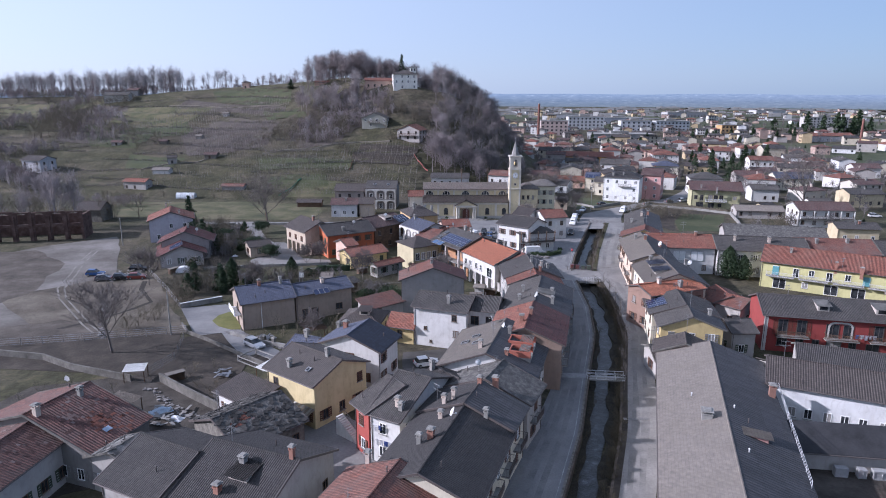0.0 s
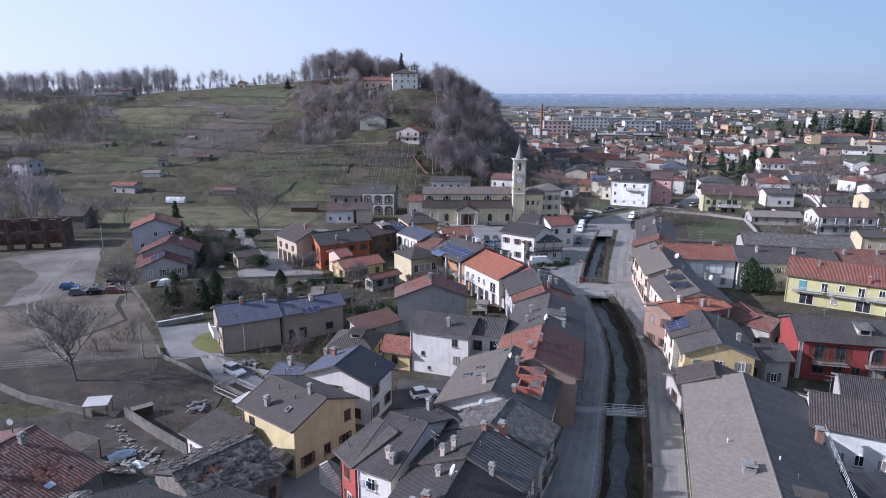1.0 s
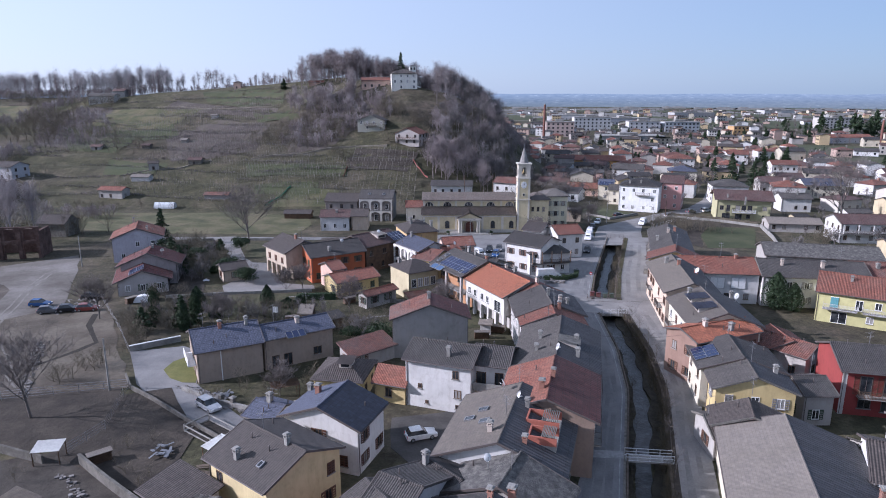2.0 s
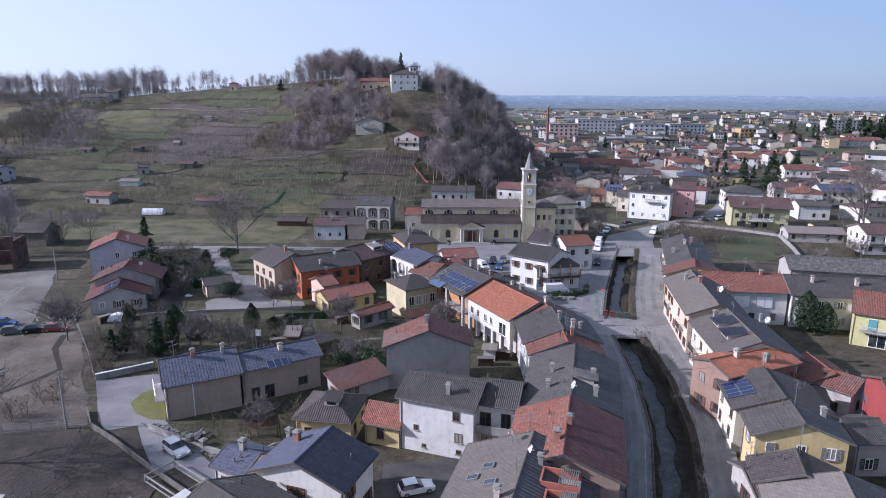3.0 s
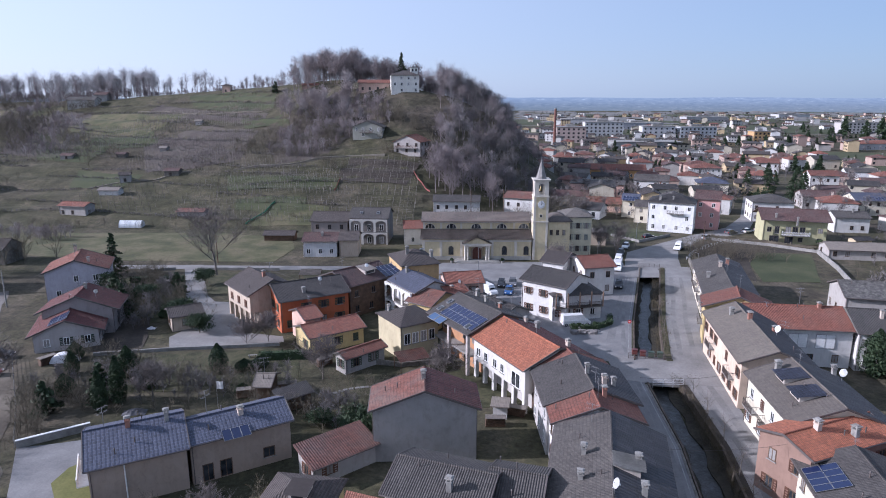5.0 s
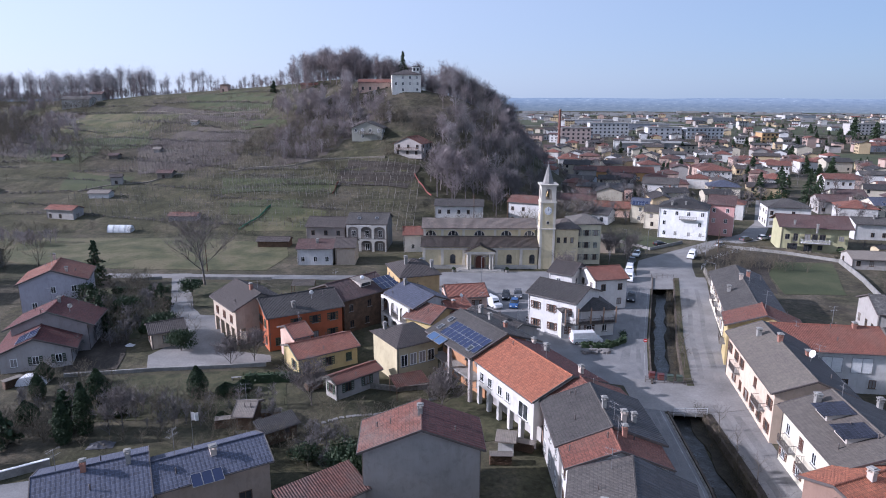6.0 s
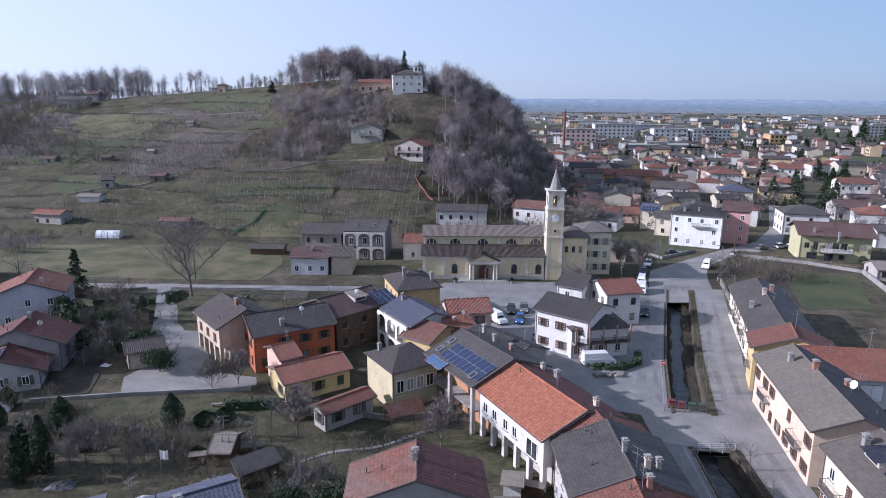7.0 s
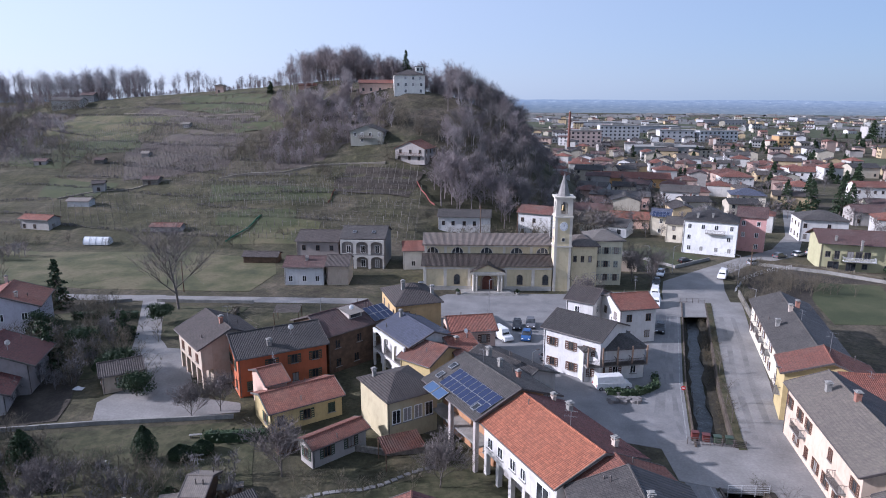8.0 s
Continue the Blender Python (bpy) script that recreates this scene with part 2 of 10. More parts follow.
def line(table, x):
    """A broken line through (x, value) pairs."""
    if x <= table[0][0]:
        return table[0][1]
    for (a, u), (b, v) in zip(table, table[1:]):
        if x <= b:
            return u + (v - u) * (x - a) / (b - a)
    return table[-1][1]


CURTAIN = paint((0.26, 0.25, 0.24), 0.12, name="curtained_glass")
GREENSHUT = rough_mat("shutter_green", [(0.3, (0.03, 0.05, 0.035)), (0.7, (0.06, 0.085, 0.06))], 2.0, 8, 0.6, 0.1, 0.01)
GREYSHUT = rough_mat("shutter_grey", [(0.3, (0.16, 0.155, 0.15)), (0.7, (0.26, 0.25, 0.24))], 2.0, 8, 0.6, 0.1, 0.01)


# windows: a frame with a sill, a recessed pane, shutters folded open beside it
def window(house, x, y, z, turn, w=1.0, h=1.4, frame_mat=None, shutter=None, sill=True, shutter_shut=0.25):
    """Centre of the sill at (x, y, z) on the wall, facing -y before the turn."""
    frame_mat = frame_mat or WOOD
    w, h = round(w, 1), round(h, 1)

    def frame_shape(bm):
        t = 0.09
        lattice(bm, [-w / 2, -w / 2 + t, -0.035, 0.035, w / 2 - t, w / 2], [0, t, h - t, h], {(1, 1), (3, 1)}, -0.06, 0.02)

    def pane_shape(bm):
        box(bm, -w / 2 + 0.09, -0.03, 0.09, w / 2 - 0.09, -0.005, h - 0.09)

    def shutter_shape(bm):
        zs = [0.0, 0.1] + [0.1 + (h - 0.2) * k / 8 for k in range(1, 9)] + [h]
        lattice(bm, [0, 0.07, w / 2 - 0.07, w / 2], zs, {(1, k) for k in range(1, 9, 2)}, -0.09, -0.03)
    ob = part("window", cached(("window", w, h, frame_mat.name, sill), frame_shape, frame_mat), None, house, at=pose(x, y, z, 0, 0, turn))
    if sill:
        part("sill", cached(("sill", w), lambda bm: box(bm, -w / 2 - 0.1, -0.18, -0.08, w / 2 + 0.1, 0.02, 0), CONCRETE), None, ob)
    drawn = random.random() < 0.22
    part("pane", cached(("pane", w, h, drawn), pane_shape, CURTAIN if drawn else glass_mat()), None, ob)
    if shutter and shutter_shut > random.random():
        me = cached(("shutter", w, h, shutter.name), shutter_shape, shutter)
        part("shutter", me, None, ob, at=pose(0, -0.01, 0))
        part("shutter", me, None, ob, at=pose(-w / 2, -0.01, 0))
    elif shutter:
        me = cached(("shutter", w, h, shutter.name), shutter_shape, shutter)
        part("shutter", me, None, ob, at=pose(w / 2 + 0.02, 0, 0))
        part("shutter", me, None, ob, at=pose(-w - 0.02, 0, 0))
    return ob


def chimney(house, x, y, z, size=0.55, h=1.3, mat=None, cap=True):
    """A stack that rises from z, with a slab cap on four stubs."""
    mat = mat or CONCRETE

    def stack(bm):
        s = size / 2
        box(bm, -s, -s, -1.2, s, s, h)
        box(bm, -s - 0.06, -s - 0.06, h, s + 0.06, s + 0.06, h + 0.1)
        for sx in (-1, 1):
            for sy in (-1, 1):
                box(bm, sx * s * 0.85 - 0.06, sy * s * 0.85 - 0.06, h + 0.1, sx * s * 0.85 + 0.06, sy * s * 0.85 + 0.06, h + 0.38)

    def lid(bm):
        s = size / 2 + 0.12
        vs = box(bm, -s, -s, h + 0.38, s, s, h + 0.47)
        top = box(bm, -s * 0.6, -s * 0.6, h + 0.47, s * 0.6, s * 0.6, h + 0.58)
    ob = part("chimney", cached(("chimney", size, h, mat.name), stack, mat), None, house, at=pose(x, y, z))
    if cap:
        part("cap", cached(("cap", size, h), lid, CONCRETE), None, ob)
    return ob


def dish(house, x, y, z, size=0.9, turn=200, mast=1.2):
    def bowl(bm):
        rings, seg = 4, 14
        prev = None
        for r in range(rings + 1):
            q = r / rings
            ring = [bm.verts.new((size / 2 * q * math.cos(2 * math.pi * s / seg), -0.02 - 0.16 * size * q * q, size / 2 * q * math.sin(2 * math.pi * s / seg))) for s in range(seg)] if r else [bm.verts.new((0, -0.02, 0))]
            if prev:
                for s in range(seg):
                    e = (s + 1) % seg
                    bm.faces.new((prev[0], ring[s], ring[e]) if len(prev) == 1 else (prev[s], ring[s], ring[e], prev[e]))
            prev = ring
        bmesh.ops.solidify(bm, geom=bm.faces[:], thickness=0.03)
        rod(bm, (0, -0.05, -size / 2), (0, -size * 0.55, 0), 0.02)
        box(bm, -0.06, -size * 0.62, -0.06, 0.06, -size * 0.5, 0.06)

    def pole(bm):
        rod(bm, (0, 0.05, -1.0), (0, 0.05, mast), 0.035)
        rod(bm, (0, 0.05, mast), (0, -0.03, mast), 0.03)
    ob = part("satellite_dish", cached(("satellite_dish", mast), pole, METAL), None, house, at=pose(x, y, z))
    part("reflector", cached(("reflector", size), bowl, WHITE), None, ob, at=pose(0, 0, mast, 25, 0, turn))


ALU = paint((0.2, 0.2, 0.205), 0.5, 0.3)


def antenna(house, x, y, z, mast=2.2, turn=30):
    def shape(bm):
        rod(bm, (0, 0, -0.8), (0, 0, mast), 0.03)
        for k, hh in enumerate((mast - 0.1, mast - 0.7)):
            rod(bm, (-0.7, 0, hh), (0.7, 0, hh), 0.014, sides=4)
            for j in range(8):
                xx = -0.65 + 1.3 * j / 7
                rod(bm, (xx, -0.4 + 0.03 * j, hh), (xx, 0.4 - 0.03 * j, hh), 0.008, sides=3)
    part("antenna", cached(("antenna", mast), shape, ALU), None, house, at=pose(x, y, z, 0, 0, turn))


def roof_shape(bm, L, W, he, hr, form, thick=0.16, hip=0.0):
    """A slab roof: upper skin, underside and rims. The ridge runs along x."""
    l, w = L / 2, W / 2
    if form == "mono":            # high along +y
        top = [(-l, -w, he), (l, -w, he), (l, w, hr), (-l, w, hr)]
        faces = [(0, 1, 2, 3)]
    elif form == "flat":
        top = [(-l, -w, he), (l, -w, he), (l, w, he), (-l, w, he)]
        faces = [(0, 1, 2, 3)]
    elif form == "pyramid":
        top = [(-l, -w, he), (l, -w, he), (l, w, he), (-l, w, he), (0, 0, hr)]
        faces = [(0, 1, 4), (1, 2, 4), (2, 3, 4), (3, 0, 4)]
    else:
        k = hip if form == "hip" else 0.0
        top = [(-l, -w, he), (l, -w, he), (l, w, he), (-l, w, he), (-l + k, 0, hr), (l - k, 0, hr)]
        faces = [(0, 1, 5, 4), (2, 3, 4, 5)]
        if k:
            faces += [(3, 0, 4), (1, 2, 5)]
    up = [bm.verts.new(p) for p in top]
    lo = [bm.verts.new((p[0], p[1], p[2] - thick)) for p in top]
    for f in faces:
        bm.faces.new([up[i] for i in f])
        bm.faces.new([lo[i] for i in f][::-1])
    rim = [(0, 1), (1, 2), (2, 3), (3, 0)] if form != "gable" else [(0, 1), (1, 5), (5, 2), (2, 3), (3, 4), (4, 0)]
    for a, b in rim:
        bm.faces.new((up[a], up[b], lo[b], lo[a]))


def wall_shape(bm, L, W, he, hr, form, base=0.0):
    l, w = L / 2, W / 2
    lo = [bm.verts.new(p) for p in ((-l, -w, base), (l, -w, base), (l, w, base), (-l, w, base))]
    if form == "mono":
        hi = [bm.verts.new(p) for p in ((-l, -w, he), (l, -w, he), (l, w, hr), (-l, w, hr))]
    else:
        hi = [bm.verts.new(p) for p in ((-l, -w, he), (l, -w, he), (l, w, he), (-l, w, he))]
    bm.faces.new((lo[0], lo[1], hi[1], hi[0]))
    bm.faces.new((lo[2], lo[3], hi[3], hi[2]))
    if form == "gable":
        pa, pb = bm.verts.new((-l, 0, hr)), bm.verts.new((l, 0, hr))
        bm.faces.new((lo[1], lo[2], hi[2], pb, hi[1]))
        bm.faces.new((lo[3], lo[0], hi[0], pa, hi[3]))
        bm.faces.new((hi[0], hi[1], pb, pa))
        bm.faces.new((hi[2], hi[3], pa, pb))
    else:
        bm.faces.new((lo[1], lo[2], hi[2], hi[1]))
        bm.faces.new((lo[3], lo[0], hi[0], hi[3]))
        bm.faces.new(hi)
    bm.faces.new(lo[::-1])


def roof_z(h, y):
    """Height of the roof skin at y across the house."""
    L, W, he, hr, form = h
    if form == "mono":
        return he + (hr - he) * (y + W / 2) / W
    if form == "flat":
        return he
    return hr - (hr - he) * abs(y) / (W / 2)


HOUSES = {}


def balcony(house_ob, x, y, z, turn, w, d=1.1, mat=None, rail="bars", awning=None):
    """A slab with a railing; centre of its wall edge at (x, y, z), reaching out to -y before the turn."""
    def slab(bm):
        box(bm, -w / 2, -d, -0.16, w / 2, 0.05, 0)

    def bars(bm):
        n = max(3, int(w / (0.16 if rail == "bars" else 0.9)))
        xs = [v for i in range(n + 1) for v in (-w / 2 + w * i / n - 0.018, -w / 2 + w * i / n + 0.018)]
        lattice(bm, xs, [0.0, 0.05, 0.95, 1.0], {(i, 1) for i in range(1, len(xs) - 1, 2)}, -d, -d + 0.04)
    w = round(w, 1)
    ob = part("balcony", cached(("balcony", w, d), slab, CONCRETE), None, house_ob, at=pose(x, y, z, 0, 0, turn))
    if rail == "solid":
        part("parapet", cached(("parapet", w, d), lambda bm: lattice(bm, [-w / 2, -w / 2 + 0.1, w / 2 - 0.1, w / 2], [0, 0.95], set(), -d, -d + 0.12), mat or CONCRETE), None, ob)
    else:
        part("railing", cached(("railing", w, d, rail), bars, mat or TRIM), None, ob)
        for s in (-1, 1):
            part("side_rail", cached(("side_rail", d), lambda bm: lattice(bm, [-d, -d * 0.66, -d * 0.64, -d * 0.33, -d * 0.31, 0], [0, 0.05, 0.95, 1.0], {(0, 1), (2, 1), (4, 1)}, -0.02, 0.02), mat or TRIM), None, ob, at=pose(s * (w / 2 - 0.02), 0, 0, 0, 0, 90) @ pose(0, 0, 0))
    return ob


def house(name, x, y, turn, L, W, he, hr, wall=(0.6, 0.57, 0.52), roof=None, form="gable", label="village house", over=0.55, verge=0.35, hip=0.0, win="FBLR",
          cols=0, storeys=0, shutter=None, chims=(), group="village houses", category="house", kind_name="house", sill=0.9, base=0.0, win_size=(1.0, 1.4), gutter=True, skip=()):
    """A house with its ridge along its own x. win: which sides have windows (F: -y, B: +y, L: -x, R: +x)."""
    roof = roof or GREY
    ob = thing(kind_name, pose(x, y, base, 0, 0, turn), label, category, group)
    bm = bmesh.new()
    l, w = max(1.0, L - 2 * verge), max(1.0, W - 2 * over)
    slope = (hr - he) / (W / 2 if form in ("gable", "hip", "pyramid") else W)
    eave = he + slope * over - 0.15 if form != "flat" else he - 0.1
    top = hr - 0.15 if form != "mono" else hr - slope * over - 0.15
    wall_shape(bm, l, w, eave, top, form, -0.6)
    wall_mat = wall if isinstance(wall, bpy.types.Material) else plaster(wall)
    part("wall", bm, wall_mat, ob)
    bm = bmesh.new()
    roof_shape(bm, L, W, he, hr, form, hip=hip or min(W / 2, L / 2 - 0.3))
    ro = part("roof", bm, roof, ob)
    if form == "gable" and y < 330:
        bm = bmesh.new()
        n = max(2, int(L / 0.5))
        for i in range(n):
            a = -L / 2 + L * i / n
            rod(bm, (a, 0, hr + 0.0), (a + L / n + 0.03, 0, hr + 0.02), 0.13, 0.11, 6)
        part("ridge_tiles", bm, roof, ro)
    if gutter and form != "flat":
        for s in (-1, 1):
            if form == "mono" and s > 0:
                continue
            bm = bmesh.new()
            rod(bm, (-L / 2, s * (W / 2 + 0.05), he - 0.12), (L / 2, s * (W / 2 + 0.05), he - 0.12), 0.08, sides=6)
            rod(bm, (-L / 2 + verge + 0.2, s * (w / 2 + 0.06), 0.1), (-L / 2 + verge + 0.2, s * (w / 2 + 0.06), he - 0.3), 0.05, sides=6)
            part("gutter", bm, TRIM, ob)
    near = y < 185
    if y < 215 and form == "gable":
        q = random.Random(int(x * 7 + y * 13))
        run = math.hypot(W / 2, hr - he)
        edge = q.choice((TRIM, TRIM, OLDCON, TRIM))
        key = round(W, 1), round(hr - he, 1)

        def verge_shape(bm):
            for sy in (-1, 1):
                k = len(bm.verts)
                vs = box(bm, -0.05, 0, -0.2, 0.05, run + 0.02, 0.05)
                place(bm, vs, pose(0, sy * W / 2, he, 0, 0, 0 if sy < 0 else 180) @ pose(0, 0, 0, math.degrees(math.atan2(hr - he, W / 2))))
        for sx in (-1, 1):
            part("verge_board", cached(("verge_board", name, edge.name), verge_shape, edge), None, ro, at=pose(sx * (L / 2 + 0.03), 0, 0))
        for _ in range(q.choice((1, 2, 3))):
            vx, vy = q.uniform(-0.42, 0.42) * L, q.uniform(-0.42, 0.42) * W
            part("vent_pipe", cached(("vent_pipe", 1), lambda bm: (rod(bm, (0, 0, -0.3), (0, 0, 0.55), 0.07, sides=8), rod(bm, (0, 0, 0.55), (0, 0, 0.66), 0.11, 0.04, 8)), TRIM), None, ob, at=pose(vx, vy, hr - (hr - he) * abs(vy) / (W / 2)))
        if q.random() < 0.5:
            antenna(ob, q.uniform(-0.4, 0.4) * L, 0.2, hr, q.choice((1.8, 2.4, 3.0)), q.uniform(0, 90))
        if q.random() < 0.12 and L < 20:
            vx = q.uniform(-0.35, 0.35) * L
            dish(ob, vx, -W * 0.2, hr - (hr - he) * 0.4, 0.8, 200 - turn)
    frame_mat = random.choice((WOOD, WHITE, WOOD))
    if shutter is None and near and not cols and not isinstance(wall, bpy.types.Material):
        shutter = random.choice((None, SHUT, SHUT, GREYSHUT, GREENSHUT))
    n_st = storeys or max(1, int((he + 0.4) / 2.9))
    ww, wh = win_size
    a = radians(turn)
    for side in win:
        out_y = {"F": -math.cos(a), "B": math.cos(a), "L": -math.sin(a), "R": math.sin(a)}[side]
        if out_y > 0.3:              # walls that face away to the north stay blank
            continue
        length = l if side in "FB" else w
        n = cols if cols and side in "FB" else max(1, int(length / 3.0))
        for s in range(n_st):
            zz = sill + s * (he - 0.3) / n_st
            if zz + wh > eave - 0.1:
                continue
            for i in range(n):
                if (side, s, i) in skip:
                    continue
                if n > 1 and random.random() < 0.14:
                    continue
                u = -length / 2 + length * (i + 0.5 + random.uniform(-0.09, 0.09)) / n
                sh = shutter if random.random() < 0.85 else None
                if side == "F":
                    window(ob, u, -w / 2, zz, 0, ww, wh, frame_mat, sh, near)
                elif side == "B":
                    window(ob, -u, w / 2, zz, 180, ww, wh, frame_mat, sh, near)
                elif side == "L":
                    window(ob, -l / 2, -u, zz, -90, ww, wh, frame_mat, sh, near)
                else:
                    window(ob, l / 2, u, zz, 90, ww, wh, frame_mat, sh, near)
    h = (L, W, he, hr, form)
    for cx, cy in chims:
        chimney(ob, cx, cy, roof_z(h, cy), mat=random.choice((CONCRETE, CONCRETE, plaster((0.5, 0.42, 0.36)), plaster((0.3, 0.15, 0.11)))), size=random.choice((0.45, 0.5, 0.6)), h=random.choice((0.5, 0.7, 0.9)), cap=near or y < 300)
    HOUSES[name] = (ob, h)
    return ob


def roof_dish(name, x, y, size=0.9):
    ob, h = HOUSES[name]
    dish(ob, x, y, roof_z(h, y), size)


def roof_antenna(name, x, y):
    ob, h = HOUSES[name]
    antenna(ob, x, y, roof_z(h, y), 2.2, (x * 57) % 90)


def on_roof(name, x, y, lift=0.0):
    """A pose on the roof skin, its x along the ridge and its y up the slope."""
    ob, h = HOUSES[name]
    L, W, he, hr, form = h
    tilt = math.degrees(math.atan2(hr - he, W / 2 if form != "mono" else W))
    m = pose(x, y, roof_z(h, y) + lift)
    return ob, m @ (pose(0, 0, 0, tilt) if y < 0 or form == "mono" else pose(0, 0, 0, 0, 0, 180) @ pose(0, 0, 0, tilt))


def solar(name, x, y, cols, rows, w=1.0, h=1.65):
    """Photovoltaic modules, each in its pale frame, laid on the roof from the lower left at (x, y)."""
    ob, m = on_roof(name, x, y, 0.1)
    glass = MATS.setdefault("pv", paint((0.014, 0.022, 0.06), 0.2, name="photovoltaic_glass"))

    def frame_shape(bm):
        lattice(bm, [0, 0.028, w - 0.028, w], [0, 0.028, h - 0.028, h], {(1, 1)}, -0.05, 0.0)
    for i in range(cols):
        for j in range(rows):
            p = part("solar_panel", cached(("solar_panel", w, h), frame_shape, METAL), None, ob, "", m @ pose(i * (w + 0.03), j * (h + 0.03), 0, -90) @ pose(0, 0, 0, 0, 0, 0) @ Matrix.Diagonal((1, 1, -1, 1)))
            part("cell_sheet", cached(("cell_sheet", w, h), lambda bm: box(bm, 0.02, -0.03, 0.02, w - 0.02, -0.02, h - 0.02), glass), None, p)


def skylight(name, x, y, w=0.9, h=1.2):
    ob, m = on_roof(name, x, y, 0.08)
    p = part("skylight", cached(("skylight", w, h), lambda bm: lattice(bm, [-w / 2, -w / 2 + 0.1, w / 2 - 0.1, w / 2], [-h / 2, -h / 2 + 0.1, h / 2 - 0.1, h / 2], {(1, 1)}, -0.12, 0.1), METAL), None, ob, "", m @ pose(0, 0, 0, -90) @ Matrix.Diagonal((1, 1, -1, 1)))
    part("pane", cached(("pane", w, h, "roof"), lambda bm: box(bm, -w / 2 + 0.08, -0.08, -h / 2 + 0.08, w / 2 - 0.08, -0.05, h / 2 - 0.08), glass_mat()), None, p)


def dormer(name, x, y, w=2.2, d=3.0, rise=1.0, roof=None, wall=(0.42, 0.38, 0.34)):
    """A shed dormer that comes out of the slope, its front down the slope."""
    ob, h = HOUSES[name]
    z = roof_z(h, y)
    s = 1 if y < 0 else -1
    m = pose(x, y, z, 0, 0, 0 if s > 0 else 180)
    slope = (h[3] - h[2]) / (h[1] / 2)

    def body(bm):
        prism_pts = [(0, -0.4), (0, rise), (d, rise + 0.25 * d * slope), (d, -0.4)]
        lo = [bm.verts.new((-w / 2, a, b)) for a, b in prism_pts]
        hi = [bm.verts.new((w / 2, a, b)) for a, b in prism_pts]
        bm.faces.new(lo)
        bm.faces.new(hi[::-1])
        for i in range(4):
            bm.faces.new((lo[i], lo[(i + 1) % 4], hi[(i + 1) % 4], hi[i]))

    def top(bm):
        vs = [bm.verts.new(p) for p in ((-w / 2 - 0.3, -0.5, rise - 0.02), (w / 2 + 0.3, -0.5, rise - 0.02), (w / 2 + 0.3, d, rise + 0.3 * d * slope + 0.05), (-w / 2 - 0.3, d, rise + 0.3 * d * slope + 0.05))]
        bm.faces.new(vs)
        bmesh.ops.solidify(bm, geom=bm.faces[:], thickness=0.14)
    bm = bmesh.new()
    body(bm)
    p = part("dormer", bm, plaster(wall), ob, at=m)
    bm = bmesh.new()
    top(bm)
    part("dormer_roof", bm, roof or ob.children[1].data.materials[0], p)
    bm = bmesh.new()
    box(bm, -w / 2 + 0.3, -0.04, 0.15, w / 2 - 0.3, 0.0, rise - 0.2)
    part("pane", bm, glass_mat(), p)

# ---- the lie of the land ----
CANAL = [(-60, -28.0), (40, 7.5), (63, 15.6), (76, 20.0), (94, 24.8), (110, 29.2), (126, 31.6), (142, 32.4), (154, 33.0), (172, 37.7), (213, 50.2), (240, 58.0)]
CREST = [(-900, 30), (-500, 34), (-330, 38), (-220, 40), (-134, 46), (-100, 48), (-60, 51), (-25, 47), (0, 42), (20, 32), (38, 14), (54, 0)]
CREST_Y = [(-900, 520), (-330, 480), (-220, 450), (-134, 436), (-60, 395), (-25, 368), (20, 360), (60, 360)]
FOOT_Y = [(-900, 275), (-330, 268), (-200, 262), (-107, 258), (-14, 258), (20, 288), (60, 318)]


def canal_x(y):
    return line(CANAL, y)


def land(x, y):
    """Height of the open ground: level town, hill to the north-west."""
    top = line(CREST, x)
    if top <= 0 or y < 200:
        return 0.0
    f, c = line(FOOT_Y, x), line(CREST_Y, x)
    if y <= f:
        return 0.0
    if y <= c:
        z = top * ((y - f) / (c - f)) ** 1.2
        ease = min(1.0, z / 4) * min(1.0, (c - y) / 20)
        return z + ease * (0.42 * math.sin(2 * math.pi * z / 3.3 + 0.02 * x) + 0.5 * math.sin(x * 0.09 + 1) * math.sin(y * 0.07))      # worn terraces
    return top * (1 - smooth(0, 260, y - c) * 0.95)


def ground_sheet():
    """One sheet to the horizon, with the canal cut into it; its columns follow the canal."""
    us = [-4800, -3000, -1800, -1100, -800, -600, -500]
    us += list(np.arange(-440, -60, 6.0)) + list(np.arange(-60, -4, 7.0))
    us += [-2.45, -2.35, -1.0, 0.9, 2.35, 2.45]
    us += list(np.arange(5, 90, 8.5)) + [105, 130, 170, 230, 320, 450, 650, 950, 1400, 2100, 3200, 4800]
    ys = [-900, -400, -150, -60] + list(np.arange(-20, 222, 4.0)) + list(np.arange(222, 252, 6.0)) + list(np.arange(252, 442, 2.5)) + list(np.arange(445, 700, 12.0)) + [760, 850, 1000, 1300, 1800, 2600, 3600, 4850]
    vs, fs = [], []
    for y in ys:
        cx = canal_x(y) if y < 240 else 58.0 * (1 - smooth(240, 420, y))
        for u in us:
            x = cx + u
            z = land(x, y)
            if abs(u) < 2.4 and y < 216:
                z = -1.6 - 0.12 * (1 - abs(u) / 2.4)
            vs.append((x, y, z))
    k = len(us)
    for j in range(len(ys) - 1):
        for i in range(k - 1):
            fs.append((j * k + i, j * k + i + 1, (j + 1) * k + i + 1, (j + 1) * k + i))
    me = bpy.data.meshes.new("ground")
    me.from_pydata(vs, [], fs)
    me.materials.append(GROUND)
    for p in me.polygons:
        p.use_smooth = False
    return tagged(new("ground", me), "winter ground of dry grass, garden soil and hillside", "ground", kind="structure")


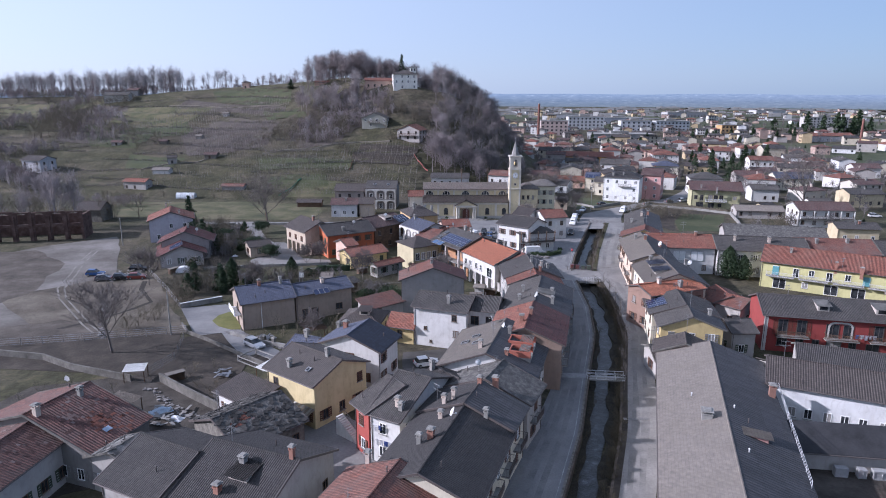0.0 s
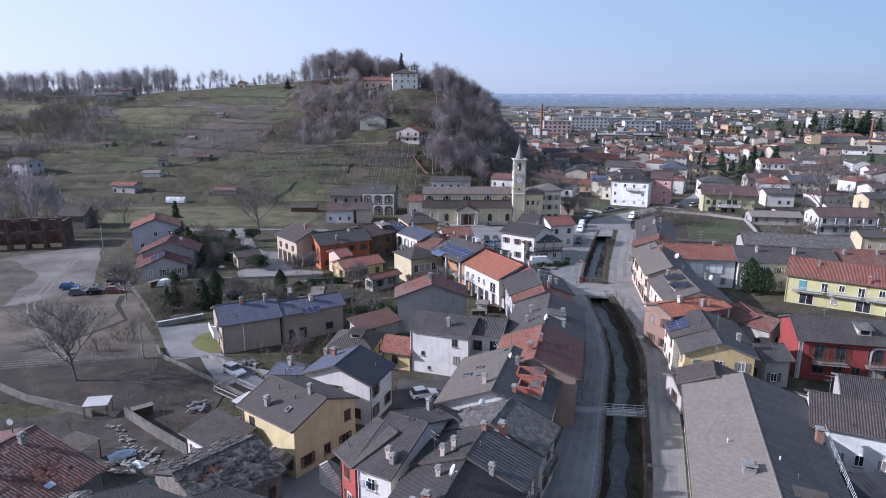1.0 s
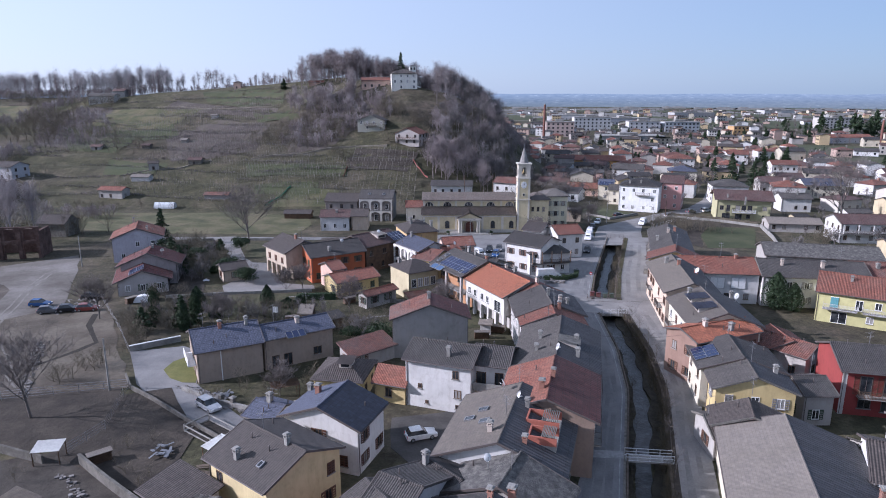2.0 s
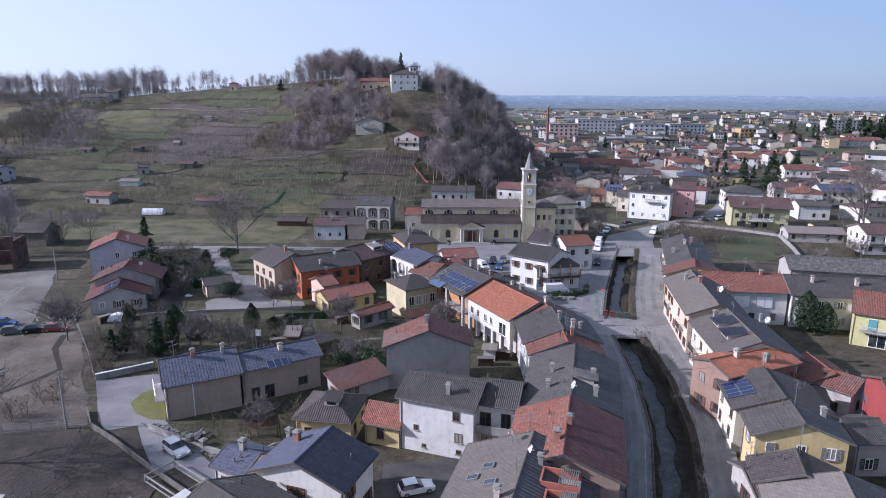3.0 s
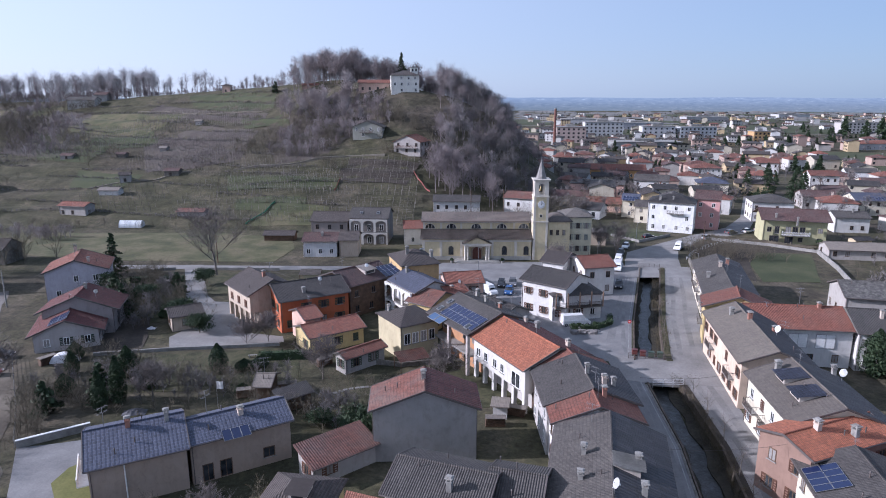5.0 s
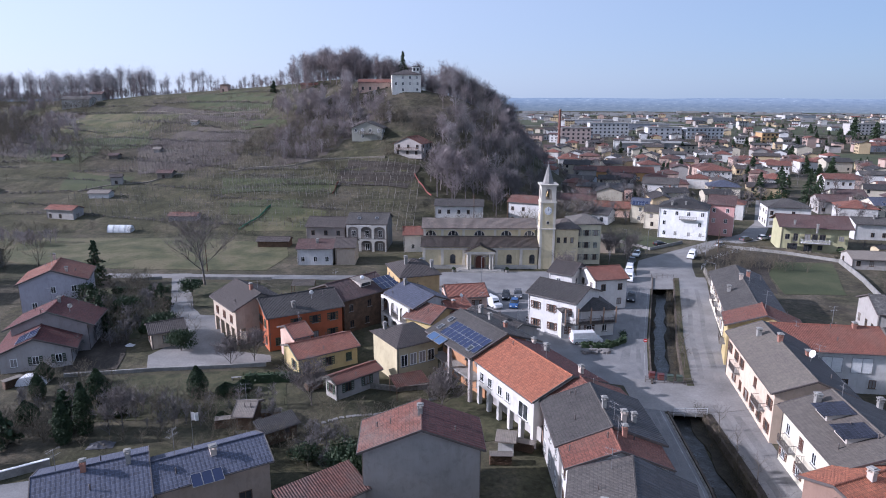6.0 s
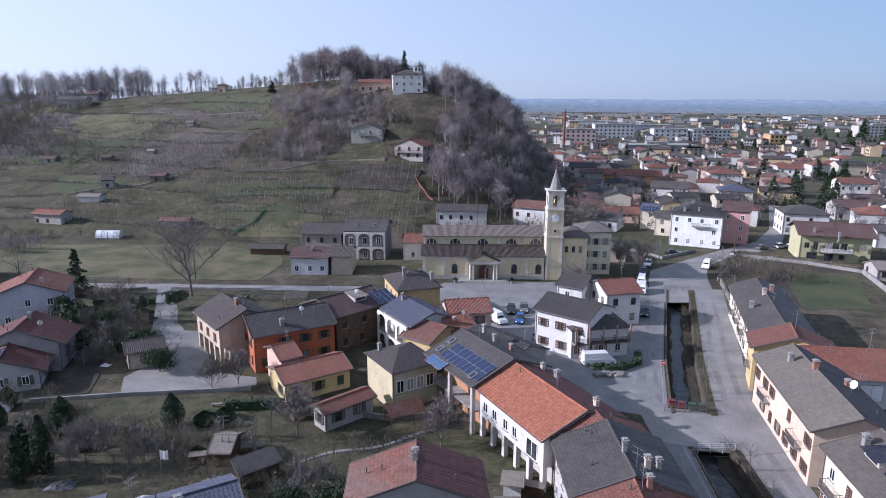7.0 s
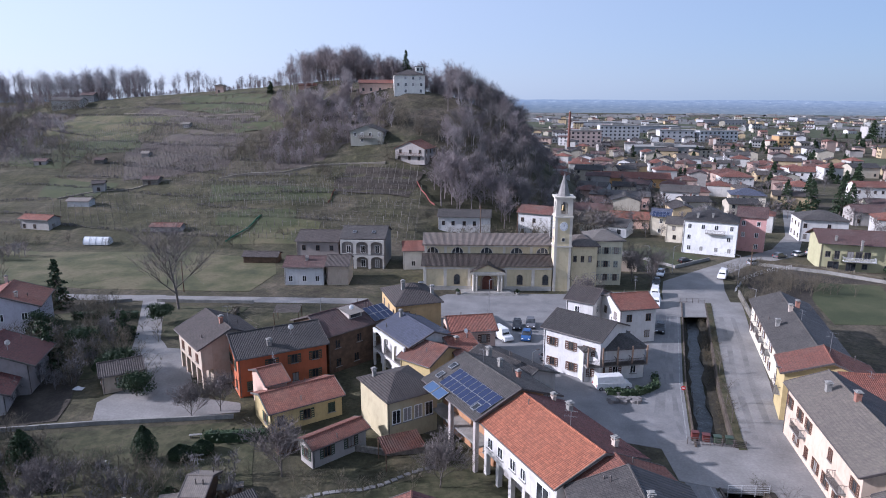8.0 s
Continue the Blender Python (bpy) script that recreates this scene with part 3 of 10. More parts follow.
def ground_mat():
    m, nt, n, l, b = nodes_of("ground")
    v = coords(nt, (1, 1, 1), "World")
    big, mid, fine = noise_at(nt, v, 0.018, 6, 0.6), noise_at(nt, v, 0.11, 6, 0.65, 0.6), noise_at(nt, v, 1.6, 5, 0.7)
    grass = ramp(nt, mid, [(0.3, (0.036, 0.036, 0.022)), (0.5, (0.062, 0.06, 0.036)), (0.72, (0.115, 0.1, 0.07))])
    soil = ramp(nt, mid, [(0.3, (0.05, 0.042, 0.034)), (0.7, (0.115, 0.097, 0.077))])
    c = mixed(nt, ramp(nt, big, [(0.48, (0, 0, 0)), (0.66, (1, 1, 1))]), grass, soil)
    clump = noise_at(nt, v, 0.45, 5, 0.75, 0.8)
    c = mixed(nt, 0.9, c, ramp(nt, clump, [(0.3, (0.55, 0.56, 0.55)), (0.5, (0.95, 0.95, 0.95)), (0.72, (1.5, 1.42, 1.3))]), "MULTIPLY")
    c = mixed(nt, 0.8, c, ramp(nt, fine, [(0.25, (0.5, 0.5, 0.5)), (0.75, (1.4, 1.4, 1.4))]), "MULTIPLY")
    l.new(c, b.inputs["Base Color"])
    b.inputs["Roughness"].default_value = 0.95
    b.inputs["Specular IOR Level"].default_value = 0.15
    bumped(nt, b, fine, 0.6, 0.25)
    return m


GROUND = ground_mat()
ground_sheet()


def strip(name, edges, z, material, label, category, kind="structure", thick=0.12):
    """A ribbon of paving between two edges, rows of (y, x_left, x_right)."""
    bm = bmesh.new()
    rows = [[bm.verts.new((x, y, zz)) for x, zz in ((a, z - thick), (a, z), (b, z), (b, z - thick))] for y, a, b in edges]
    for p, q in zip(rows, rows[1:]):
        for i in range(3):
            bm.faces.new((p[i], p[i + 1], q[i + 1], q[i]))
    return tagged(part(name, bm, material), label, category, kind=kind)


def patch(name, pts, z, material, label, category, kind="structure", thick=0.15):
    bm = bmesh.new()
    prism(bm, pts, z - thick, z)
    return tagged(part(name, bm, material), label, category, kind=kind)


STREET_L = [(-60, -45.0), (40, -4.5), (63, 5.9), (74, 10.2), (90, 16.0), (108, 21.3), (135, 26.0), (161, 27.4), (182, 32.3), (210, 41.9), (228, 46.5)]
STREET_R = [(-60, -8.0), (40, 14.5), (64, 23.5), (86, 30.3), (103, 34.9), (113, 38.3), (126, 39.6), (148, 41.8), (160, 44.7), (195, 54.9), (212, 60.2), (228, 64.5)]
ys = list(np.arange(-60, 215, 3.0)) + [214.0]
strip("road", [(y, line(STREET_L, y), canal_x(y) - 2.9) for y in ys], 0.03, ASPHALT, "grey asphalt street along the canal", "road")
strip("road", [(y, canal_x(y) + 3.4, line(STREET_R, y)) for y in ys], 0.035, PAVING, "pale asphalt street between canal and houses", "road")


WORNBAND = rough_mat("worn_asphalt", [(0.3, (0.118, 0.116, 0.118)), (0.7, (0.195, 0.192, 0.19))], 0.3, 4, 0.85, 0.2, 0.02)
PAINTED = rough_mat("worn_road_paint", [(0.3, (0.16, 0.16, 0.16)), (0.6, (0.3, 0.3, 0.295)), (0.75, (0.42, 0.42, 0.41))], 0.8, 4, 0.8, 0.1, 0.01)
for g, w, z in ((0.2, 0.5, 0.036), (0.42, 0.55, 0.036), (0.66, 0.5, 0.036)):
    strip("worn_band", [(y, line(STREET_L, y) + (canal_x(y) - 2.9 - line(STREET_L, y)) * g - w * (0.8 + 0.3 * math.sin(y * 0.21 + g)), line(STREET_L, y) + (canal_x(y) - 2.9 - line(STREET_L, y)) * g + w * (0.8 + 0.3 * math.sin(y * 0.17))) for y in ys if y < 205], z, WORNBAND, "darker worn wheel band along the street", "road surface", thick=0.01)
strip("edge_line", [(y, canal_x(y) - 3.45, canal_x(y) - 3.33) for y in ys if 50 < y < 208], 0.041, PAINTED, "faded white edge line of the street", "road marking", thick=0.01)
GREYBAND = rough_mat("worn_pale_asphalt", [(0.3, (0.13, 0.125, 0.12)), (0.7, (0.215, 0.207, 0.2))], 0.3, 4, 0.85, 0.2, 0.02)
for g in (0.28, 0.62):
    strip("worn_band", [(y, canal_x(y) + 3.4 + (line(STREET_R, y) - canal_x(y) - 3.4) * g - 0.45 - 0.15 * math.sin(y * 0.19), canal_x(y) + 3.4 + (line(STREET_R, y) - canal_x(y) - 3.4) * g + 0.45 + 0.15 * math.sin(y * 0.23 + 2)) for y in ys if y < 205], 0.041, GREYBAND, "darker worn wheel band along the pale street", "road surface", thick=0.01)
patch("crosswalk", [(17.6, 92.2), (21.6, 91.9), (21.9, 93.6), (17.9, 93.9)], 0.045, PAINTED, "faded pale crosswalk beside the footbridge", "road marking", thick=0.01)
for k in range(5):
    patch("speed_bump", [(23.7 + 0.72 * k, 78.9), (24.2 + 0.72 * k, 78.9), (24.2 + 0.72 * k, 79.5), (23.7 + 0.72 * k, 79.5)], 0.085, WORNBAND, "dark rubber speed bump block", "speed bump", thick=0.06)
patch("asphalt_patch", [(22.4, 73.2), (26.2, 72.8), (26.6, 74.0), (22.6, 74.2)], 0.046, WORNBAND, "darker patch of new asphalt", "road surface", thick=0.01)
for y0 in (161.0, 196.0):
    patch("asphalt_patch", [(canal_x(y0) - 7.6, y0), (canal_x(y0) - 5.9, y0 + 0.4), (canal_x(y0 + 9) - 5.6, y0 + 9), (canal_x(y0 + 9) - 6.9, y0 + 9.4)], 0.047, WORNBAND, "darker patch of new asphalt", "road surface", thick=0.01)


def outline(pts, n=3, jitter=0.35):
    """A plan outline with its sides broken up and slightly uneven."""
    r, out = random.Random(len(pts) * 13 + int(pts[0][0])), []
    for (ax, ay), (bx, by) in zip(pts, pts[1:] + pts[:1]):
        for i in range(n):
            g = i / n
            q = jitter if i else 0
            out.append((ax + (bx - ax) * g + r.uniform(-q, q), ay + (by - ay) * g + r.uniform(-q, q)))
    return out


def draped(name, pts, lift, material, label, category, kind="structure", step=2.5):
    """A plot that follows the land: a fan of small quads clipped to a plan outline."""
    bm = bmesh.new()
    prism_pts = outline(pts, 4, 0.6)
    vs = [bm.verts.new((x, y, 0)) for x, y in prism_pts]
    bm.faces.new(vs)
    bmesh.ops.triangulate(bm, faces=bm.faces[:])
    for _ in range(4):
        bmesh.ops.subdivide_edges(bm, edges=[e for e in bm.edges if e.calc_length() > step], cuts=1)
        bmesh.ops.triangulate(bm, faces=bm.faces[:])
    for v in bm.verts:
        v.co.z = land(v.co.x, v.co.y) + lift
    ob = part(name, bm, material)
    return tagged(ob, label, category, kind=kind)


GRAVEL = rough_mat("gravel", [(0.3, (0.07, 0.06, 0.05)), (0.5, (0.13, 0.118, 0.106)), (0.7, (0.215, 0.2, 0.187))], 0.07, 1.6, 0.95, 0.5, 0.06)
SOIL = rough_mat("dug_soil", [(0.3, (0.024, 0.02, 0.017)), (0.5, (0.042, 0.035, 0.028)), (0.7, (0.068, 0.056, 0.045))], 0.25, 2.0, 0.95, 0.8, 0.15)
LAWN = rough_mat("lawn", [(0.3, (0.02, 0.022, 0.011)), (0.44, (0.042, 0.044, 0.021)), (0.58, (0.074, 0.069, 0.038)), (0.72, (0.036, 0.034, 0.02))], 0.42, 3, 0.95, 0.6, 0.06)
FIELD = rough_mat("meadow", [(0.3, (0.04, 0.044, 0.022)), (0.46, (0.075, 0.076, 0.036)), (0.6, (0.12, 0.104, 0.06)), (0.74, (0.07, 0.066, 0.034))], 0.11, 1.1, 0.95, 0.6, 0.1)
GREENF = rough_mat("green_field", [(0.3, (0.034, 0.043, 0.02)), (0.5, (0.052, 0.06, 0.028)), (0.7, (0.074, 0.076, 0.04))], 0.12, 3, 0.95, 0.5, 0.05)
patch("gravel_yard", outline([(-135, 140), (-116, 176), (-100.5, 190), (-92, 175), (-77.4, 142), (-83, 133.4), (-68.6, 114.3), (-72.7, 107), (-100, 104)]), 0.04, GRAVEL, "bare gravel yard with tyre tracks", "yard")
STRAW = rough_mat("straw_field", [(0.3, (0.045, 0.037, 0.029)), (0.48, (0.095, 0.08, 0.062)), (0.7, (0.155, 0.134, 0.106))], 0.12, 1.4, 0.95, 0.9, 0.2)
MUD = rough_mat("yard_mud", [(0.3, (0.045, 0.037, 0.03)), (0.5, (0.075, 0.063, 0.052)), (0.7, (0.12, 0.104, 0.087))], 0.2, 1.8, 0.95, 0.9, 0.15)
patch("yard", outline([(-128, 168), (-114.2, 172.5), (-98, 158.4), (-91.3, 136), (-92.6, 122), (-100, 106), (-130, 140)], 4, 1.2), 0.046, MUD, "brown muddy edge of the gravel yard", "yard")
patch("yard", outline([(-100, 104), (-84, 112), (-74.8, 117), (-57.5, 108.4), (-57.5, 98.6), (-73, 96.4), (-96, 92)], 4, 0.8), 0.048, MUD, "brown muddy ground below the field", "yard")
patch("field", outline([(-82.7, 143.6), (-74.7, 141.0), (-75.7, 153.0), (-65.6, 141.2), (-54.3, 120.9), (-47.7, 110.5), (-54.1, 106.4), (-67.7, 103.5), (-96.2, 130.5)], 4, 0.5), 0.043, STRAW, "rough straw-coloured field with dug earth", "field")
DITCH = rough_mat("ditch_earth", [(0.3, (0.018, 0.016, 0.013)), (0.7, (0.04, 0.035, 0.028))], 0.6, 3, 0.95, 0.6, 0.1)
strip("ditch", [(y, x - 0.55 + 0.2 * math.sin(y), x + 0.55 + 0.15 * math.sin(y * 1.7)) for x, y in ((-72.0, 112.0), (-67.5, 117.0), (-65.4, 120.5), (-63.4, 124.0), (-62.2, 128.0), (-65.0, 132.0), (-68.0, 136.4), (-70.2, 143.0))], 0.055, DITCH, "dark ditch across the rough field", "ditch")
for k in (-0.75, 0.75):
    strip("tyre_track", [(y, x + k - 0.22, x + k + 0.22) for x, y in ((-64.0, 110.0), (-68.5, 114.5), (-75.6, 122.7), (-82.0, 130.0), (-86.5, 137.0), (-90.0, 148.0), (-94.5, 160.0), (-97.5, 172.0))], 0.058, rough_mat("tyre_rut", [(0.3, (0.13, 0.12, 0.105)), (0.7, (0.22, 0.205, 0.185))], 0.5, 3, 0.95, 0.4, 0.05), "pale tyre rut over the yard", "track")
patch("plot", outline([(-76, 105), (-49, 110.5), (-44, 98), (-46, 93), (-57, 93), (-90, 96)]), 0.05, SOIL, "dug brown vegetable plot", "plot")
patch("plot", outline([(-48, 108), (-38.4, 101.2), (-32.8, 95.5), (-34.5, 87.4), (-41.9, 89.2), (-43, 97)]), 0.06, SOIL, "dark soil garden plot", "plot")
patch("meadow", outline([(-150, 232), (-114.7, 222), (-87, 217.5), (-47.8, 217), (-46, 232), (-50, 246), (-78, 254), (-118, 252), (-160, 255)]), 0.05, FIELD, "pale olive winter meadow at the hill's foot", "meadow")
strip("road", [(206.0, -92.0, -92.0)] and [(y, a, b) for y, a, b in ((209.2, -92, -20), (213.0, -93, -20))], 0.05, PAVING, "pale lane along the meadow", "road")
patch("drive", outline([(-70.1, 213.3), (-65.2, 213.5), (-54.2, 187.3), (-51.0, 183.1), (-47.4, 182.7), (-38.5, 164.7), (-31.1, 163.0), (-30.2, 160.3), (-41.5, 157.7), (-49.5, 157.2), (-51.7, 162.2), (-49.3, 169.5), (-56.1, 179.6), (-58.2, 185.6)], 2, 0.1), 0.055, PAVING, "pale paved drive and yard", "drive")
patch("square", [(-14, 204), (-3, 217), (25.4, 218.5), (45, 222), (43.5, 208), (34, 182), (30, 161), (29.2, 152), (13, 157), (8, 181), (-2, 192)], 0.045, ASPHALT, "asphalt square in front of the church", "square")
patch("drive", outline([(-54.3, 124), (-46.0, 126.5), (-41.0, 123.0), (-38.2, 111.8), (-34, 107.4), (-28, 101.4), (-20, 95), (-24, 90), (-34.2, 99.6), (-42.5, 106.4), (-47.2, 111.5)], 2, 0.1), 0.06, ASPHALT, "curved asphalt drive to a villa", "drive")
GRAVEL2 = rough_mat("dirt_yard", [(0.3, (0.028, 0.024, 0.02)), (0.7, (0.078, 0.068, 0.058))], 0.35, 2.5, 0.95, 0.8, 0.12)
BRIGHT = rough_mat("fresh_lawn", [(0.3, (0.09, 0.1, 0.03)), (0.7, (0.16, 0.15, 0.055))], 0.3, 4, 0.95, 0.5, 0.05)
patch("lawn", outline([(-43.7, 121.8), (-45.1, 119.8), (-45.3, 116.6), (-43.0, 113.6), (-40.4, 112.1), (-38.4, 112.0), (-39.6, 117.0), (-40.6, 121.6)], 2, 0.05), 0.1, BRIGHT, "small yellow-green lawn in the bend of the drive", "lawn")
patch("yard", outline([(-62, 88), (-46.5, 93), (-31.8, 82), (-28, 74), (-33, 66), (-45, 60), (-70, 62)], 3, 0.4), 0.045, GRAVEL2, "rough dirt yard with rubbish", "yard")
patch("plot", outline([(-49.6, 107.4), (-41.3, 110.3), (-32.6, 97.7), (-32.1, 83.0), (-41.5, 88.3), (-48.6, 92.3)], 3, 0.4), 0.09, SOIL, "dark soil garden plot", "plot")
patch("yard", outline([(38, 74), (60, 74), (58, 50), (34, 50)], 3, 0.3), 0.04, GRAVEL2, "dark back yard behind the barn", "yard")
patch("plot", outline([(-65.3, 159.7), (-70.0, 172.0), (-59.8, 172.4), (-54.1, 156.6), (-61.2, 153.9)], 3, 0.4), 0.085, SOIL, "dark dug garden shaded by trees", "plot")
patch("yard", outline([(-24, 87), (-16, 82), (-9.6, 75.4), (-4, 70), (-14.9, 63), (-24, 70)], 2, 0.1), 0.05, PAVING, "pale concrete courtyard between houses", "yard")
# dark court asphalt, its colour lowered further for the shade between houses
patch("yard", outline([(-7.6, 101.6), (-7.0, 94.0), (-3.0, 88.8), (2.2, 92.0), (5.2, 97.4), (6.4, 102.2), (0.0, 103.4)], 2, 0.15), 0.055, rough_mat("shaded_court_asphalt", [(0.3, (0.04, 0.038, 0.036)), (0.7, (0.085, 0.08, 0.076))], 0.3, 4, 0.9, 0.3, 0.03), "asphalt court between houses, coloured dark for their shade", "yard")
patch("lawn", outline([(-16, 134.5), (-15, 139), (1.5, 149), (11.8, 144), (12, 139), (4.6, 136)], 3, 0.2), 0.05, LAWN, "back garden lawn", "lawn")
patch("lawn", outline([(-53.3, 153.5), (-30, 157.5), (-25.9, 153.5), (-22.8, 143), (-49.5, 139.4)], 3, 0.2), 0.05, LAWN, "garden lawn with shrubs", "lawn")
patch("lawn", outline([(-72, 205), (-60, 186), (-57, 170), (-68, 168), (-74, 178), (-84, 198)], 3, 0.2), 0.05, LAWN, "garden lawn with trees", "lawn")
patch("lawn", outline([(-63, 206), (-44, 206), (-46, 190), (-54, 188)], 3, 0.2), 0.05, LAWN, "garden lawn beside the drive", "lawn")
patch("lawn", outline([(84.9, 230.3), (99.1, 228.4), (86.7, 200.4), (73.4, 200.8), (77.7, 217.7)], 3, 0.2), 0.06, GREENF, "green field behind a low wall", "field")
patch("plot", outline([(68.5, 241.0), (78.8, 246.2), (100.8, 230.5), (84.9, 230.3), (77.7, 217.7), (71.9, 200.8), (65.9, 215.9)], 3, 0.4), 0.04, SOIL, "brown garden ground with bare shrubs", "plot")
patch("lawn", outline([(43.0, 261.2), (56.8, 266.8), (67.5, 252.4), (55.6, 243.2), (46.6, 239.5), (49.6, 253.3)], 3, 0.2), 0.06, GREENF, "roadside lawn behind a low wall", "lawn")
SOWN = [(262, 560), (285, 572), (330, 552), (372, 520), (345, 440), (268, 374), (226, 372), (240, 450)]
patch("field", outline(SOWN, 3, 0.6), 0.06, GREENF, "sown green field", "field")
patch("road", [(41.6, 203.8), (45.8, 220.7), (48.8, 230.0), (61.4, 241.3), (74.3, 252.6), (90.5, 265.4), (103.4, 284.6), (129.8, 343.1), (162.6, 426.6), (175.2, 440.8), (144.5, 360.6), (106.4, 279.7), (94.0, 257.2), (84.7, 251.5), (74.8, 245.3), (64.7, 234.8), (60.6, 222.8), (56.1, 204.3)], 0.05, PAVING, "pale asphalt junction and main road", "road")
patch("street_crossing", [(26, 155.5), (36.6, 154.5), (45, 150), (44, 143), (36.2, 144.2), (29.6, 144.8), (26, 146)], 0.06, PAVING, "pale paved street bridge over the canal", "bridge")
draped("meadow", [(-70, 262), (-46, 262), (-44, 275), (-66, 280)], 0.12, FIELD, "olive terrace of grass", "meadow")
draped("meadow", [(-46, 296), (-18, 290), (-14, 306), (-42, 312)], 0.12, SOIL, "freshly dug reddish terrace", "plot")
draped("meadow", [(-205, 362), (-150, 368), (-140, 398), (-200, 412)], 0.15, FIELD, "olive meadow on the slope", "meadow")
draped("meadow", [(-330, 420), (-235, 415), (-225, 440), (-330, 455)], 0.15, FIELD, "olive meadow under the ridge", "meadow")

draped("meadow", [(-153.8, 431.8), (-130.4, 429.8), (-95.1, 401.6), (-91.2, 380.4), (-116.1, 387.6), (-143.1, 408.4)], 0.14, GREENF, "green winter grass terrace on the slope", "meadow")
draped("meadow", [(-180.1, 376.9), (-152.4, 379.2), (-138.9, 354.1), (-153.1, 345.9), (-166.5, 350.9)], 0.14, GREENF, "green winter grass terrace on the slope", "meadow")
draped("meadow", [(-80.2, 284.1), (-67.6, 285.3), (-53.9, 283.0), (-51.0, 273.7), (-64.1, 272.6), (-77.5, 274.8)], 0.14, GREENF, "green winter grass terrace on the slope", "meadow")
draped("meadow", [(-105.8, 373.3), (-82.3, 367.2), (-76.4, 354.1), (-97.8, 356.5)], 0.14, GREENF, "green winter grass terrace on the slope", "meadow")

VINE_SOIL = rough_mat("vineyard_soil", [(0.3, (0.045, 0.037, 0.032)), (0.5, (0.07, 0.058, 0.051)), (0.7, (0.1, 0.088, 0.07))], 0.09, 0.7, 0.95, 0.6, 0.12)
for pts in ([(-145, 352), (-125, 371), (-91, 353), (-90, 319), (-127, 314)], [(-247, 418), (-207, 424), (-175, 362), (-181, 339), (-212, 350)], [(-165, 420), (-130, 396), (-92, 374), (-95, 362), (-130, 384), (-168, 402)], [(-80, 328), (-74, 358), (-56, 368), (-34, 356), (-30, 338), (-46, 330), (-55, 314), (-72, 314)]):
    draped("vineyard_plot", pts, 0.13, VINE_SOIL, "brown vineyard soil on the slope", "plot")
for pts in ([(-210, 376), (-158, 379), (-160, 331), (-187, 338)], [(-158, 320), (-127, 312), (-129, 298), (-152, 302)], [(-90, 305), (-44, 298), (-43, 289), (-85, 291)]):
    draped("meadow", pts, 0.135, GREENF, "green winter grass terrace on the slope", "meadow")

# canal: lined banks, water, low parapets
WATER_M = rough_mat("canal_water", [(0.38, (0.016, 0.016, 0.014)), (0.5, (0.03, 0.03, 0.028)), (0.6, (0.045, 0.048, 0.05)), (0.72, (0.1, 0.105, 0.11))], 0.9, 3, 0.35, 0.6, 0.1, spec=0.35)
OLDWALL = rough_mat("old_canal_wall", [(0.3, (0.05, 0.04, 0.032)), (0.7, (0.13, 0.105, 0.085))], 1.2, 4, 0.95, 0.9, 0.1)
BED = rough_mat("canal_mud", [(0.3, (0.02, 0.018, 0.013)), (0.7, (0.052, 0.045, 0.032))], 0.9, 4, 0.95, 0.9, 0.15)
strip("water", [(y, canal_x(y) - 1.75 + 0.3 * math.sin(y * 0.23), canal_x(y) + 0.75 + 0.3 * math.sin(y * 0.31 + 1)) for y in np.arange(-60, 214, 2.0)], -1.46, WATER_M, "shallow dark stream in the canal bed", "water", thick=0.05)
strip("canal_bank", [(y, canal_x(y) + 0.6 + 0.35 * math.sin(y * 0.7), canal_x(y) + 2.36) for y in np.arange(-60, 214, 2.0)], -1.28, BED, "muddy bank with dead growth in the canal", "bank", thick=0.2)
strip("canal_bank", [(y, canal_x(y) - 2.36, canal_x(y) - 1.55 + 0.25 * math.sin(y * 0.9)) for y in np.arange(-60, 214, 2.0)], -1.32, BED, "muddy bank with dead growth in the canal", "bank", thick=0.2)
for side, xa, xb, zt, lab in ((-1, -2.62, -2.38, 0.3, "low concrete canal wall beside the street"), (1, 2.38, 2.7, 0.12, "concrete canal edge")):
    for y0, y1 in ((-60, 144.5), (153.5, 213)):
        yy = list(np.arange(y0, y1, 3.0)) + [y1]
        bm = bmesh.new()
        rows = [[bm.verts.new((canal_x(y) + u, y, z)) for u, z in ((xa, -2.35), (xa, zt), (xb, zt), (xb, -2.35))] for y in yy]
        for p, q in zip(rows, rows[1:]):
            for i in range(3):
                bm.faces.new((p[i], p[i + 1], q[i + 1], q[i]))
            bm.faces.new((p[3], p[0], q[0], q[3]))
        bm.faces.new(rows[0])
        bm.faces.new(rows[-1][::-1])
        tagged(part("canal_wall", bm, OLDWALL), lab, "wall", kind="structure")
strip("verge", [(y, canal_x(y) + 2.7, canal_x(y) + 3.45) for y in np.arange(-60, 146, 3.0)], 0.08, SOIL, "narrow trodden verge along the canal", "verge", thick=0.3)
strip("verge", [(y, canal_x(y) + 2.7, canal_x(y) + 3.75) for y in np.arange(153, 214, 3.0)], 0.1, LAWN, "narrow grass verge along the canal", "verge", thick=0.3)
strip("kerb", [(y, canal_x(y) - 2.95, canal_x(y) - 2.65) for y in np.arange(-60, 146, 3.0)], 0.1, STONE, "worn stone kerb beside the canal wall", "kerb", thick=0.3)



